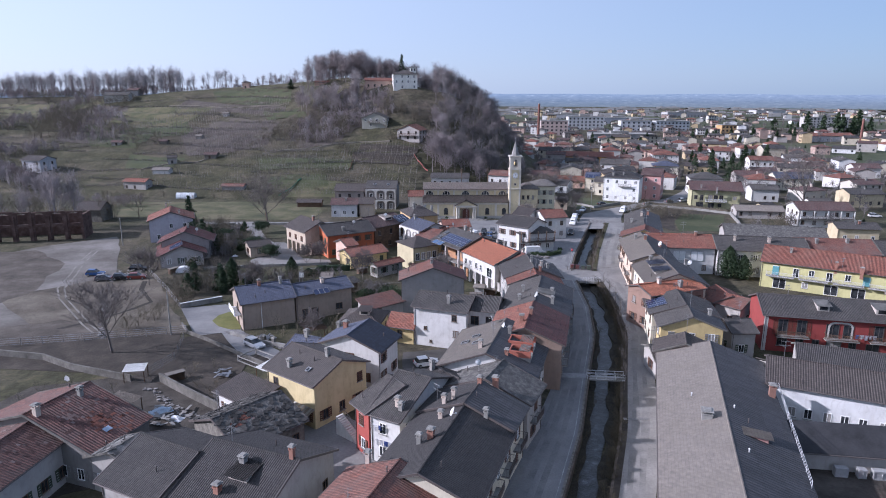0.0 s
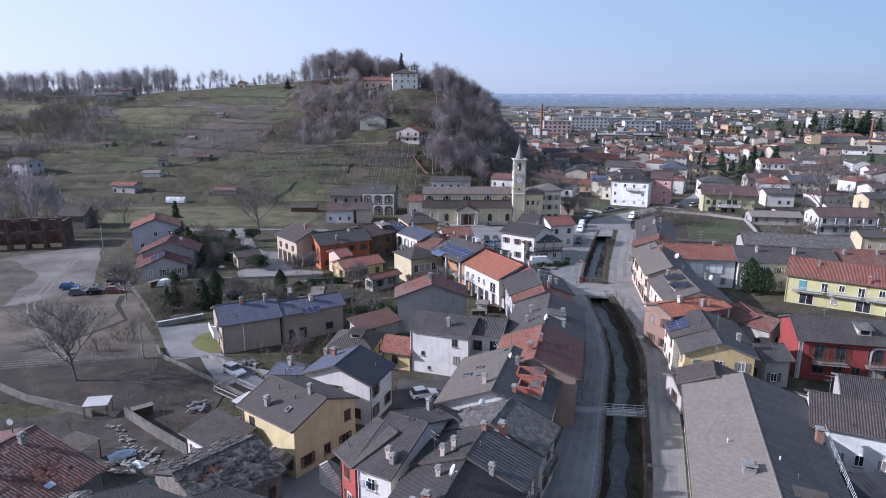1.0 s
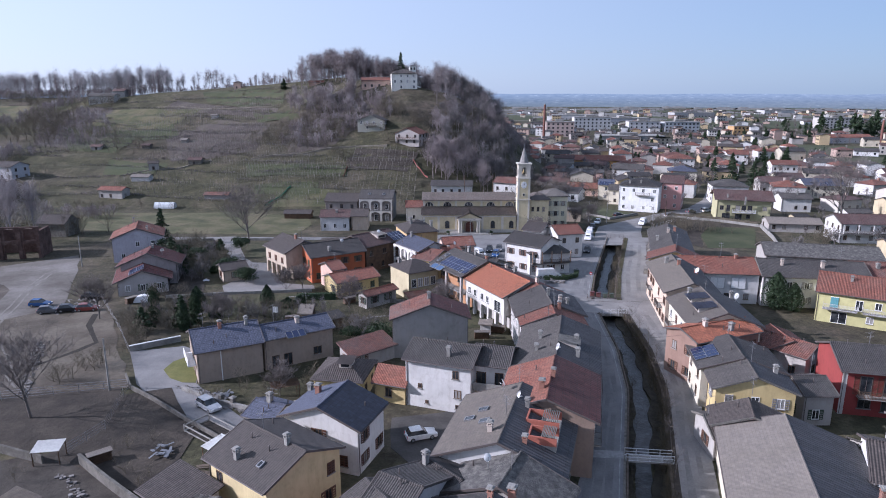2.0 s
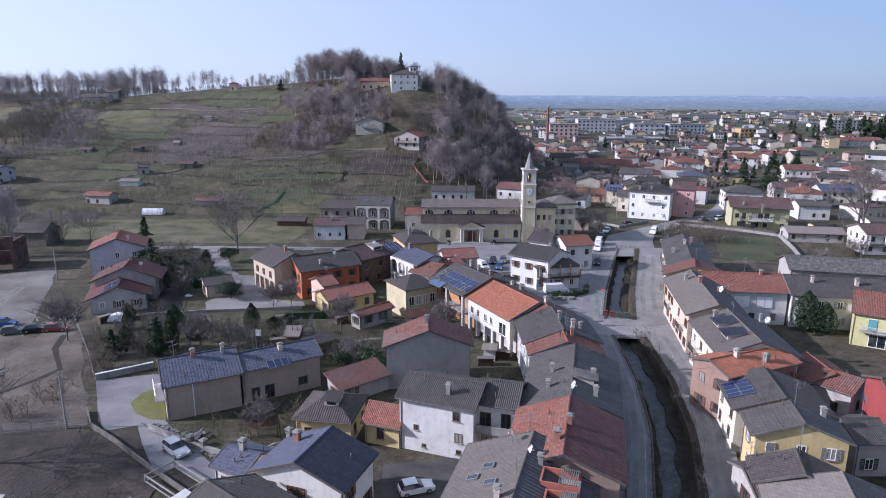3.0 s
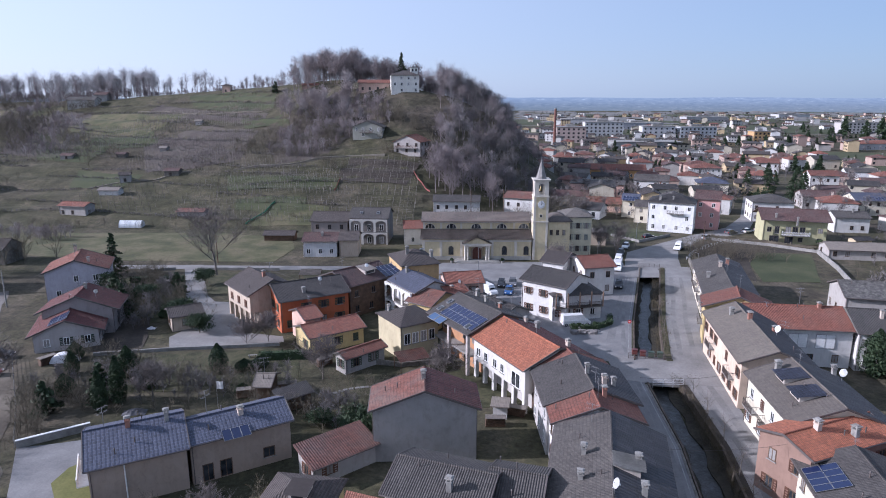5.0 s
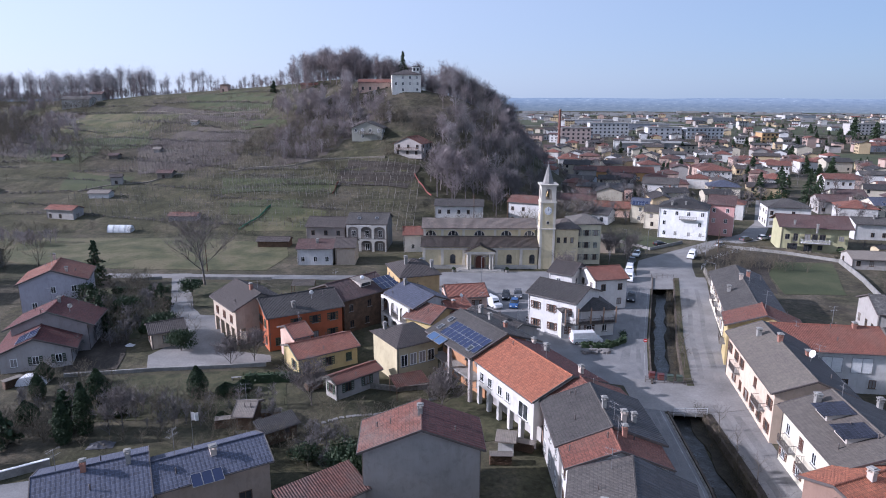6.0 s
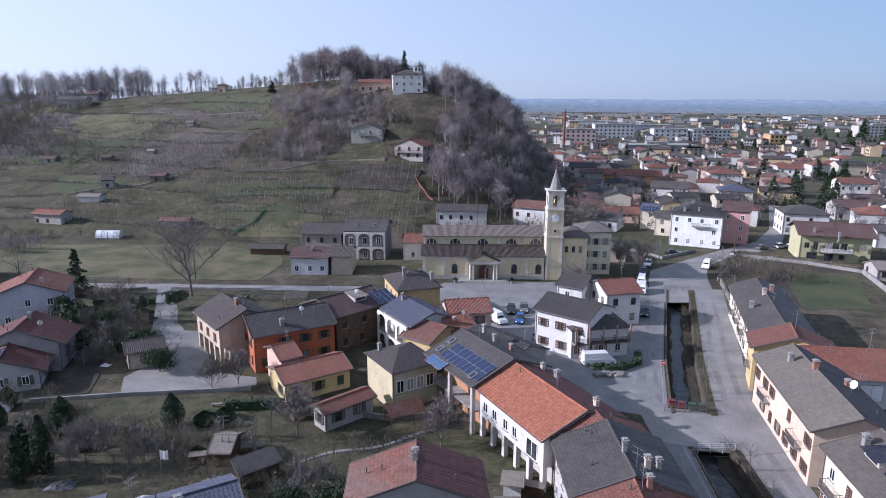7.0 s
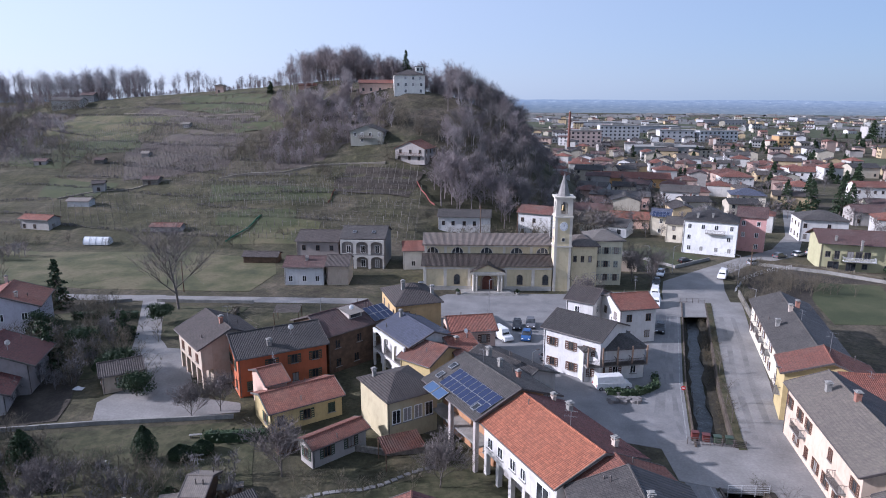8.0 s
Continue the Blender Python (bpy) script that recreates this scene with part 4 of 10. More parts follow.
# ---- houses ----
house("n1", -46.1, 69.5, 71, 9.1, 19.1, 4.6, 7.7, wall=(0.2, 0.19, 0.18), roof=WORNRED, label="old grey house with a worn red tile roof", chims=[(1.9, -1.3), (-3.6, -1.0)])
roof_dish("n1", 4.0, 3.0, 0.8)
house("n2", -48.1, 56.9, 83, 18.7, 9.6, 5.2, 6.8, wall=(0.4, 0.39, 0.38), roof=WORNRED, label="pale house with a worn red tile roof")
house("n2b", -35.3, 63.2, -112, 4.5, 8.0, 4.1, 5.6, wall=(0.36, 0.34, 0.32), roof=SLATE, label="low building with a stone slab roof")
house("n3b", -19.6, 58.9, -22, 10.8, 14.0, 4.8, 7.5, wall=(0.36, 0.34, 0.32), roof=DARK, label="low building with a dark corrugated tile roof", chims=[(4.5, -0.0), (-0.1, -1.8), (-0.6, -5.1)])
house("n3a", -29.3, 60.8, -25, 8.4, 12.0, 4.7, 7.0, wall=(0.36, 0.34, 0.32), roof=DARK, label="low building with a dark corrugated tile roof")
house("ruin", -24.4, 71.7, 50, 9.7, 11.0, 3.7, 5.8, wall=STONE, roof=SLATE, label="old stone barn with a sagging slab roof")
house("yshed", -27.1, 79.5, -36, 8.0, 5.2, 3.6, 4.6, form="mono", wall=(0.58, 0.57, 0.555), roof=TAUPE, label="low white shed with a brown sheet roof")
house("yellow", -18.1, 82.6, -37, 10.2, 10.6, 6.3, 8.3, wall=(0.58, 0.48, 0.27), roof=tiles((0.05, 0.044, 0.042), column=0.3, moss=0.1, worn=(0.085, 0.076, 0.072), wave=0.4, vary=0.08, joint=0.86), label="yellow two-storey house with a brown tile roof", chims=[(-1.2, -3.7), (2.5, -0.2)])
house("laund", -4.1, 73.8, -29, 4.8, 14.3, 6.3, 9.0, wall=(0.58, 0.57, 0.555), roof=GREY, label="white house with laundry under a grey tile roof", chims=[(0.8, -5.0), (1.5, -5.4)])
house("laund2", -6.3, 73.3, -53, 3.9, 11.1, 6.3, 8.4, wall=(0.32, 0.07, 0.055), roof=GREY, label="narrow red house with an outside stair and grey tile roof")
house("c9", 7.0, 86.7, 74, 14.3, 14.0, 6.5, 9.2, wall=(0.58, 0.57, 0.555), roof=WARMGREY, label="white gabled house with a grey and dark tile roof", chims=[(-4.2, 1.4), (-4.9, -2.4), (2.1, -1.5)])
roof_dish("c9", 5.7, 1.9, 0.9)
house("c9b", 6.0, 76.4, -115, 6.5, 12.0, 6.2, 8.5, wall=(0.36, 0.34, 0.32), roof=SLATE, win="FB", label="street house with a stone slab roof")
house("c10", 3.0, 69.4, -112, 6.2, 12.0, 6.5, 8.8, wall=(0.6, 0.55, 0.44), roof=DARK, shutter=SHUT, win="FB", label="street house with a dark tile roof", chims=[(1.1, -2.0), (2.1, -2.8), (-2.3, 0.0), (-3.5, 1.6)])
roof_antenna("c10", 1.1, -4.1)
house("c11", -0.4, 59.9, -109, 14.4, 12.0, 6.2, 8.5, wall=(0.6, 0.55, 0.44), roof=DARK, shutter=SHUT, win="FB", label="street house with a dark tile roof", chims=[(-4.7, -2.0), (-0.0, -1.4), (0.8, -2.4), (-6.9, 2.6)])
roof_dish("c11", -3.4, -0.4, 1.1)
house("c12", -6.9, 50.4, -111, 12.8, 12.0, 5.7, 8.0, wall=(0.58, 0.57, 0.555), roof=OLDRED, label="street house with a red tile roof", chims=[(-6.6, -3.7)])
roof_antenna("c12", -5.4, -3.4)
house("blue13", -13.7, 92.8, 71, 7.6, 11.0, 5.9, 8.0, wall=(0.58, 0.57, 0.555), roof=BLUE, label="white house with a blue-grey tile roof", chims=[(3.3, 5.2), (1.6, 3.0)])
house("blue14", -22.7, 97.5, -24, 4.8, 6.0, 3.4, 4.5, wall=(0.58, 0.57, 0.555), roof=BLUE, label="white outbuilding with a blue-grey tile roof", chims=[(-0.1, 0.0)])
house("white15", -0.2, 107.6, -19, 10.2, 8.6, 7.1, 8.7, wall=(0.58, 0.57, 0.555), roof=GREY, win="", label="tall white house with a grey tile roof", chims=[(1.2, -2.5)])
house("white15b", 6.6, 107.1, -15, 5.5, 7.7, 6.9, 8.4, wall=(0.58, 0.57, 0.555), roof=GREY, win="", label="white house with a balcony and grey tile roof")
house("red16", 12.6, 94.9, -103, 12.8, 12.0, 7.2, 9.5, wall=(0.26, 0.19, 0.15), roof=RED, win="FB", label="street house with a weathered red tile roof", chims=[(3.1, -0.8), (0.1, 0.3)])
roof_dish("red16", 5.9, -3.4, 1.1)
roof_antenna("red16", 0.0, -3.8)
house("grey17", 16.1, 110.2, -102, 16.2, 12.0, 6.7, 9.0, wall=(0.36, 0.34, 0.32), roof=GREY, win="FB", label="street house with a grey roof", chims=[(4.2, -2.9), (-0.2, -2.7), (1.0, 2.5), (5.6, 2.8)])
roof_dish("grey17", 7.7, 0.0, 1.0)
roof_antenna("grey17", -6.6, -2.0)
house("grey18", 17.0, 129.2, -88, 10.7, 12.0, 6.7, 9.0, wall=(0.4, 0.385, 0.37), roof=GREY, win="FB", label="pale street house with a grey roof", chims=[(1.1, 0.1), (3.0, 1.8), (2.2, 3.2)])
roof_antenna("grey18", 3.8, 0.5)
house("red18c", 16.5, 135.4, -78, 3.4, 11.0, 6.6, 8.7, wall=(0.25, 0.16, 0.12), roof=RED, win="", label="brick street house with a red tile roof")
house("red18b", 17.0, 122.1, -90, 5.4, 11.0, 6.7, 8.8, wall=(0.58, 0.57, 0.555), roof=RED, win="FB", label="white street house with a red tile roof", chims=[(-0.9, 1.2)])
house("orange19", 11.6, 143.0, -62, 14.8, 12.0, 6.7, 9.0, over=2.5, wall=(0.42, 0.4, 0.38), roof=ORANGE, win="", label="white house with an orange tile roof", chims=[(5.3, 3.0), (-6.6, 3.8), (-3.7, 4.0)])
house("solar20", 4.5, 155.1, -58, 12.9, 13.0, 7.0, 9.5, wall=(0.4, 0.21, 0.11), roof=GREY, over=2.9, label="orange house with solar panels on a blue-grey roof", chims=[(1.5, 3.2), (-6.9, 4.3), (-1.9, 2.7)])
house("hip21", -7.7, 158.0, 34, 8.0, 9.0, 6.0, 7.7, form="hip", wall=(0.46, 0.4, 0.26), roof=TAUPE, win="", label="ochre corner house with a hipped brown roof", chims=[(-2.4, 2.3)])
house("yel22", -21.8, 160.0, 35, 10.8, 7.6, 3.2, 4.5, wall=(0.52, 0.41, 0.2), roof=RED, label="low yellow outbuilding with a red tile roof")
house("pink22", -26.5, 162.6, 37, 3.6, 7.0, 4.7, 6.0, wall=(0.6, 0.42, 0.34), roof=RED, label="pink house with a red tile roof")
house("shed23", -14.9, 150.3, 44, 8.4, 3.8, 2.8, 3.5, wall=(0.36, 0.34, 0.32), roof=RED, label="low shed with a red tile roof")
house("or24", -28.5, 172.3, 31, 14.0, 11.0, 6.2, 8.3, wall=(0.42, 0.12, 0.05), roof=DARK, label="orange-red house with a dark grey tile roof", chims=[(-1.7, -3.6)])
house("or24b", -38.0, 174.4, -50, 11.7, 10.5, 6.5, 8.9, wall=(0.4, 0.33, 0.26), roof=TAUPE, over=2.2, win="L", label="beige house with a wide brown gable roof", chims=[(2.2, -0.3)])
house("dark25", -20.0, 180.9, 47, 12.2, 11.0, 6.6, 8.7, wall=WOOD, roof=BROWN, label="dark timber house with solar panels on its roof")
house("och26", -9.1, 194.3, 20, 9.2, 12.0, 7.0, 9.3, form="hip", wall=(0.48, 0.34, 0.17), roof=TAUPE, label="ochre house with a hipped brown roof", chims=[(-1.8, -1.2), (3.2, -3.3)])
house("balc27", -6.7, 176.3, -56, 11.3, 8.8, 6.5, 8.2, wall=(0.58, 0.57, 0.555), roof=BLUE, label="white house with arched balconies", chims=[(-3.8, -0.7)])
house("red28c", -3.9, 170.3, -35, 6.3, 9.0, 5.3, 7.0, wall=(0.52, 0.41, 0.2), roof=OLDRED, label="yellow house with an old red tile roof")
house("ann20", 7.3, 166.3, -49, 12.1, 9.0, 4.9, 6.6, wall=(0.36, 0.34, 0.32), roof=DARK, label="grey annex with a dark ribbed roof")
house("red28", -0.4, 174.4, 30, 5.0, 10.0, 5.1, 7.0, wall=(0.6, 0.42, 0.34), roof=RED, label="rose house with a red tile roof", chims=[(-0.9, -2.0), (-3.0, 2.2)])
roof_dish("red28", 1.2, -1.5, 0.8)
house("red28b", 1.8, 182.1, 12, 8.2, 8.0, 5.8, 7.3, wall=(0.6, 0.42, 0.34), roof=RED, label="pink house with a red tile roof")
house("w29", 20.6, 178.2, -38, 10.7, 10.0, 7.1, 9.0, wall=(0.58, 0.57, 0.555), roof=DARK, label="white house with a dark tile roof")
house("br29", 24.4, 196.9, -32, 5.9, 9.0, 6.5, 8.2, wall=(0.58, 0.57, 0.555), roof=TAUPE, label="white house with a brown tile roof")
house("w29b", 23.4, 177.7, 12, 10.8, 10.0, 5.3, 7.2, form="hip", wall=(0.6, 0.6, 0.59), roof=GREY, label="white house with a grey hipped roof", chims=[(0.1, -1.1)])
house("r30", 31.1, 193.3, 14, 7.7, 9.0, 6.5, 8.2, wall=(0.58, 0.57, 0.555), roof=RED, label="white house with a red tile roof")
house("bluehouse", -35.6, 118.0, 28, 10.4, 10.4, 5.2, 7.2, wall=(0.33, 0.265, 0.215), roof=BLUE, win="", label="brown villa with a blue-grey tile roof", chims=[(-0.7, -0.5), (3.3, -0.7)])
house("bluehouse2", -25.8, 122.4, 32, 12.1, 7.4, 5.2, 6.6, wall=(0.33, 0.265, 0.215), roof=BLUE, win="", label="brown villa wing with a blue-grey tile roof", chims=[(0.5, -0.9)])
house("grey31", -3.2, 125.5, 94, 7.0, 13.4, 6.8, 9.3, wall=(0.27, 0.258, 0.25), roof=OLDRED, win="", label="grey plastered house with a red tile roof", chims=[(0.0, 0.1)])
house("redl1", -69.5, 166.8, 105, 9.0, 14.0, 4.7, 7.6, over=1.2, wall=(0.32, 0.28, 0.27), roof=DARKRED, win="L", label="house with a wide dark red gable roof", chims=[(1.2, -0.3)])
house("redl1b", -69.1, 161.6, 113, 12.8, 12.0, 3.0, 5.4, over=1.0, wall=(0.4, 0.37, 0.355), roof=DARKRED, label="low wing with solar panels on a dark red roof")
house("redl2", -83.0, 189.1, 112, 11.2, 13.0, 6.3, 8.8, wall=(0.42, 0.4, 0.44), roof=RED, label="lilac-grey gabled house with a red roof", chims=[(5.8, 1.3), (-3.6, -2.4)])
house("shedl", -51.2, 168.4, 32, 6.2, 6.0, 3.0, 4.1, wall=(0.46, 0.38, 0.3), roof=TAUPE, label="small garage with a brown roof")
house("hip50", -15.1, 109.5, -8, 7.8, 8.0, 3.6, 5.4, form="hip", wall=(0.52, 0.41, 0.2), roof=TAUPE, label="low yellow house with a hipped brown roof")
house("red51", -8.0, 106.8, -19, 5.4, 2.6, 3.0, 4.9, form="mono", wall=(0.52, 0.41, 0.2), roof=RED, label="yellow lean-to with a red tile roof")
house("pink52", -13.2, 120.5, 41, 9.1, 4.5, 2.6, 3.8, form="mono", wall=(0.36, 0.34, 0.32), roof=OLDRED, label="low shed with a pinkish tile roof")
house("shed53", -27.3, 140.0, -0, 2.8, 5.0, 2.2, 3.2, wall=WOOD, roof=PALE, win="", label="small garden shed with a pale gable roof")
house("shed54", -22.2, 135.7, 40, 5.3, 2.6, 2.2, 2.9, form="mono", wall=WOOD, roof=DARK, win="", label="long garden shed with a dark flat roof")
house("wshed", 6.8, 133.8, -8, 2.6, 3.0, 2.1, 2.6, form="flat", wall=(0.58, 0.57, 0.555), roof=PALE, win="F", label="small white garden shed")
house("shed55", -53.2, 244.5, 0, 9.8, 5.0, 1.9, 2.8, wall=WOOD, roof=TAUPE, win="", label="low dark field shed")
house("red56", 53.6, 120.3, -90, 7.7, 7.0, 4.2, 5.5, wall=(0.36, 0.34, 0.32), roof=RED, label="low house with a red tile roof")
house("red57", 53.6, 118.2, -51, 9.0, 7.0, 4.2, 5.5, wall=(0.36, 0.34, 0.32), roof=OLDRED, label="low wing with a red tile roof")
house("g58", 48.8, 103.3, 1, 4.6, 7.0, 4.5, 5.8, wall=(0.36, 0.34, 0.32), roof=GREY, label="low building with a grey tile roof")
house("dark8", -0.3, 78.7, -47, 5.3, 9.0, 5.3, 7.0, wall=(0.36, 0.34, 0.32), roof=DARK, label="house with a dark tile roof in the court", chims=[(-2.1, -0.5)])
house("hidden60", 33.8, 94.7, 1, 4.7, 7.0, 3.2, 4.5, wall=(0.36, 0.34, 0.32), roof=GREY, label="low annex with a grey roof")
house("ware", 29.3, 58.5, -107, 67.1, 14.8, 4.4, 6.8, wall=(0.6, 0.55, 0.44), roof=PALE, win="", label="long warehouse with a pale tile roof")
house("y32", 39.8, 100.6, -101, 5.6, 10.6, 6.0, 8.0, wall=(0.52, 0.41, 0.2), roof=GREY, label="yellow gabled house with a grey roof", chims=[(-2.0, 3.4)])
house("g33", 36.5, 93.2, -107, 5.1, 9.3, 4.5, 6.3, wall=(0.6, 0.42, 0.34), roof=TAUPE, label="low pink house with a brown roof")
house("r34", 41.4, 117.6, 23, 13.1, 7.5, 7.0, 8.1, wall=(0.24, 0.155, 0.12), roof=ORANGE, label="brick house with a worn red tile roof", chims=[(1.4, -2.2), (-2.1, -0.4)])
roof_antenna("r34", -1.0, -3.9)
house("sol33", 41.2, 108.9, -99, 9.1, 11.8, 5.8, 7.8, wall=(0.6, 0.55, 0.44), roof=GREY, label="cream house with solar panels on a grey roof")
house("g35", 44.6, 126.0, -94, 14.4, 11.8, 7.0, 9.2, wall=(0.6, 0.55, 0.44), roof=WARMGREY, shutter=SHUT, win="FB", label="cream street house with a grey roof", chims=[(-5.3, -2.4), (-6.5, 5.2)])
roof_dish("g35", -4.7, 5.3, 1.1)
house("g36", 46.4, 146.7, -98, 22.3, 10.3, 7.0, 9.0, wall=(0.58, 0.46, 0.36), roof=WARMGREY, shutter=SHUT, win="FB", label="peach street house with a worn grey-brown roof", chims=[(-6.2, -1.8), (-2.5, -0.1), (0.2, 2.8)])
roof_dish("g36", 2.6, 2.2, 1.1)
roof_antenna("g36", -10.9, 4.9)
roof_antenna("g36", -0.7, 4.5)
house("r37", 50.5, 162.6, -108, 6.9, 12.0, 7.0, 9.3, wall=(0.52, 0.41, 0.2), roof=RED, shutter=SHUT, win="FB", label="yellow street house with a red roof")
house("g38", 55.8, 181.8, -105, 28.6, 10.1, 6.2, 8.1, wall=(0.6, 0.55, 0.44), roof=GREY, shutter=SHUT, win="FB", label="cream street house with a grey roof", chims=[(2.5, -3.2), (-3.0, -0.4), (-6.6, 1.4)])
house("r39", 57.1, 157.0, -6, 16.0, 11.7, 6.5, 8.7, wall=(0.58, 0.57, 0.555), roof=RED, win="", label="white wing with a red tile roof", chims=[(4.1, -0.5)])
house("g39", 75.4, 153.7, -10, 20.9, 12.0, 6.5, 8.8, wall=(0.58, 0.57, 0.555), roof=GREY, label="white wing with a grey tile roof", chims=[(-5.8, -2.1), (1.9, -2.3)])
house("s39", 89.7, 175.6, -13, 25.9, 11.0, 5.0, 7.1, wall=(0.36, 0.34, 0.32), roof=SLATE, label="long barn with a stone slab roof")
house("yel40", 90.2, 136.7, -31, 38.6, 13.0, 6.0, 8.5, wall=(0.5, 0.47, 0.23), roof=RED, win="", label="long pale yellow house with a red tile roof", chims=[(-4.6, -5.8), (0.1, -6.7), (-13.6, -2.0)])
roof_antenna("yel40", -3.5, -5.5)
house("red41", 65.3, 106.3, -12, 22.5, 11.0, 6.5, 8.6, wall=(0.25, 0.045, 0.04), roof=GREY, win="", label="red house with balconies and a grey tile roof")
house("g42", 62.1, 87.5, -22, 21.0, 8.0, 4.8, 6.3, wall=(0.36, 0.34, 0.32), roof=GREY, label="outbuilding with a grey tile roof")
house("g43", 53.4, 80.4, -25, 19.3, 10.5, 5.2, 7.2, cols=9, wall=(0.62, 0.62, 0.62), roof=TAUPE, label="white barn with a grey tile roof")
# smooth dark roof, its colour lowered further for the shade it lies in
house("lean43", 51.9, 67.9, -8, 24.7, 4.2, 2.4, 4.3, form="mono", wall=(0.36, 0.34, 0.32), roof=rough_mat("roof_felt", [(0.3, (0.022, 0.022, 0.024)), (0.7, (0.042, 0.042, 0.046))], 0.5, 5, 0.9, 0.3, 0.03), win="", label="lean-to with a smooth roof coloured dark for its shade")
house("lean44", 47.7, 88.2, 136, 4.3, 2.2, 3.6, 5.0, form="mono", wall=(0.36, 0.34, 0.32), roof=GREY, win="", label="low annex with a grey tile roof")
house("farm1", -37.2, 245.7, -2, 11.7, 11.0, 6.6, 8.6, wall=(0.3, 0.26, 0.24), roof=TAUPE, storeys=2, label="grey brick farmhouse with a brown roof")
house("farm2", -25.1, 244.9, -2, 12.0, 12.0, 7.8, 10.0, wall=(0.2, 0.185, 0.175), roof=GREY, win="", label="farmhouse with arcades and a grey roof")
house("farm3", -36.7, 226.7, 2, 9.8, 9.0, 4.5, 6.1, wall=(0.6, 0.6, 0.6), roof=BROWN, label="white house with a brown roof", chims=[(0.4, -1.7)])
house("farm3b", -28.9, 227.1, 2, 5.7, 9.0, 4.8, 6.4, wall=(0.46, 0.38, 0.3), roof=TAUPE, win="", label="plain beige house end with a brown roof")
house("w45", 71.5, 262.9, -24, 14.7, 12.0, 9.7, 11.8, form="hip", wall=(0.75, 0.75, 0.73), roof=DARK, label="large white house with a dark hipped roof", chims=[(-3.5, -4.4), (0.4, -3.7)])
house("pink45", 84.8, 267.6, -24, 8.4, 12.0, 10.1, 12.2, wall=(0.5, 0.28, 0.26), roof=BROWN, label="rose house with a red-brown roof")
house("cream45", 65.9, 277.3, -20, 5.5, 9.0, 5.8, 7.4, wall=(0.6, 0.55, 0.44), roof=GREY, label="cream house with a grey roof")
house("bal45", 64.5, 287.1, -20, 6.5, 9.0, 6.6, 8.2, wall=(0.6, 0.55, 0.44), roof=BLUE, label="cream balcony house with solar panels")
house("redlow45", 57.3, 299.1, -14, 13.4, 10.0, 3.3, 5.1, wall=(0.6, 0.42, 0.34), roof=RED, label="low rose building with a red roof")
house("pinkware", 63.8, 341.9, -16, 23.8, 16.0, 5.4, 8.3, form="flat", wall=(0.6, 0.4, 0.34), roof=GREY, label="pink warehouse with a flat grey roof")
house("redmid", 45.9, 308.7, -10, 14.8, 10.0, 4.6, 6.4, wall=(0.36, 0.34, 0.32), roof=BROWN, label="house with a brown-red roof")
house("orangelong", 83.7, 404.9, -10, 37.3, 14.0, 4.5, 7.0, wall=(0.62, 0.36, 0.15), roof=RED, label="long orange house with a red roof")
house("whitegab", 89.3, 346.7, -20, 15.5, 12.0, 6.0, 8.2, wall=(0.58, 0.57, 0.555), roof=GREY, label="white house with a grey roof")
house("creamhip", 113.7, 340.2, -15, 13.6, 12.0, 5.8, 8.0, form="hip", wall=(0.6, 0.55, 0.44), roof=BLUE, label="cream house with a hipped slate roof")
house("whitered", 133.3, 401.0, -10, 15.9, 12.0, 5.8, 7.9, form="hip", wall=(0.58, 0.57, 0.555), roof=RED, label="white house with a hipped red roof")
house("w46b", 111.6, 281.3, -12, 14.0, 12.0, 7.0, 9.2, form="hip", wall=(0.58, 0.57, 0.555), roof=GREY, label="white house with a hipped grey roof")
house("y46", 102.0, 246.9, -14, 19.1, 14.0, 7.2, 9.7, form="gable", verge=1.0, over=1.2, win="", wall=(0.42, 0.4, 0.24), roof=BROWN, label="pale green villa with a dark brown roof", chims=[(-5.3, -5.4), (0.1, -7.5)])
house("red46", 158.2, 326.3, -10, 12.5, 11.0, 4.2, 6.2, wall=(0.6, 0.55, 0.44), roof=BROWN, label="house with a brown-red roof")
house("wred", 170.8, 356.9, -10, 12.9, 11.0, 7.1, 9.1, wall=(0.58, 0.57, 0.555), roof=RED, label="white house with a red roof")
house("wbal", 176.9, 424.4, -20, 12.4, 12.0, 6.1, 8.3, wall=(0.58, 0.57, 0.555), roof=RED, label="white house with balconies and a red roof")
house("w47", 123.0, 211.8, -5, 17.6, 11.0, 5.8, 7.8, wall=(0.58, 0.57, 0.555), roof=BROWN, label="white house with a brown roof")
house("sol47", 155.7, 294.2, -8, 16.4, 12.0, 5.6, 7.7, wall=(0.6, 0.55, 0.44), roof=BLUE, label="cream house with solar panels on the roof")
house("br47", 190.3, 346.2, -8, 16.5, 11.0, 5.1, 7.0, wall=(0.6, 0.55, 0.44), roof=BROWN, label="cream house with a brown roof")
house("br48", 216.0, 337.6, -8, 13.4, 11.0, 5.2, 7.2, wall=(0.58, 0.57, 0.555), roof=BROWN, label="white house with a brown roof")
house("red48", 142.2, 307.6, -10, 12.8, 11.0, 4.8, 6.8, wall=(0.36, 0.34, 0.32), roof=BROWN, label="grey house with a brown-red roof")
house("low49", 109.1, 225.4, -8, 16.4, 8.0, 2.8, 4.2, wall=(0.36, 0.34, 0.32), roof=PALE, label="low shed with a pale roof")
house("kiosk", 42.6, 241.5, -8, 5.3, 7.0, 4.0, 5.2, form="flat", wall=(0.46, 0.38, 0.3), roof=PALE, label="low flat-roofed beige kiosk")
house("chw1", 0.8, 278.6, -3, 16.8, 9.0, 7.2, 8.8, wall=(0.58, 0.57, 0.555), roof=GREY, label="white house with a grey roof behind the church")
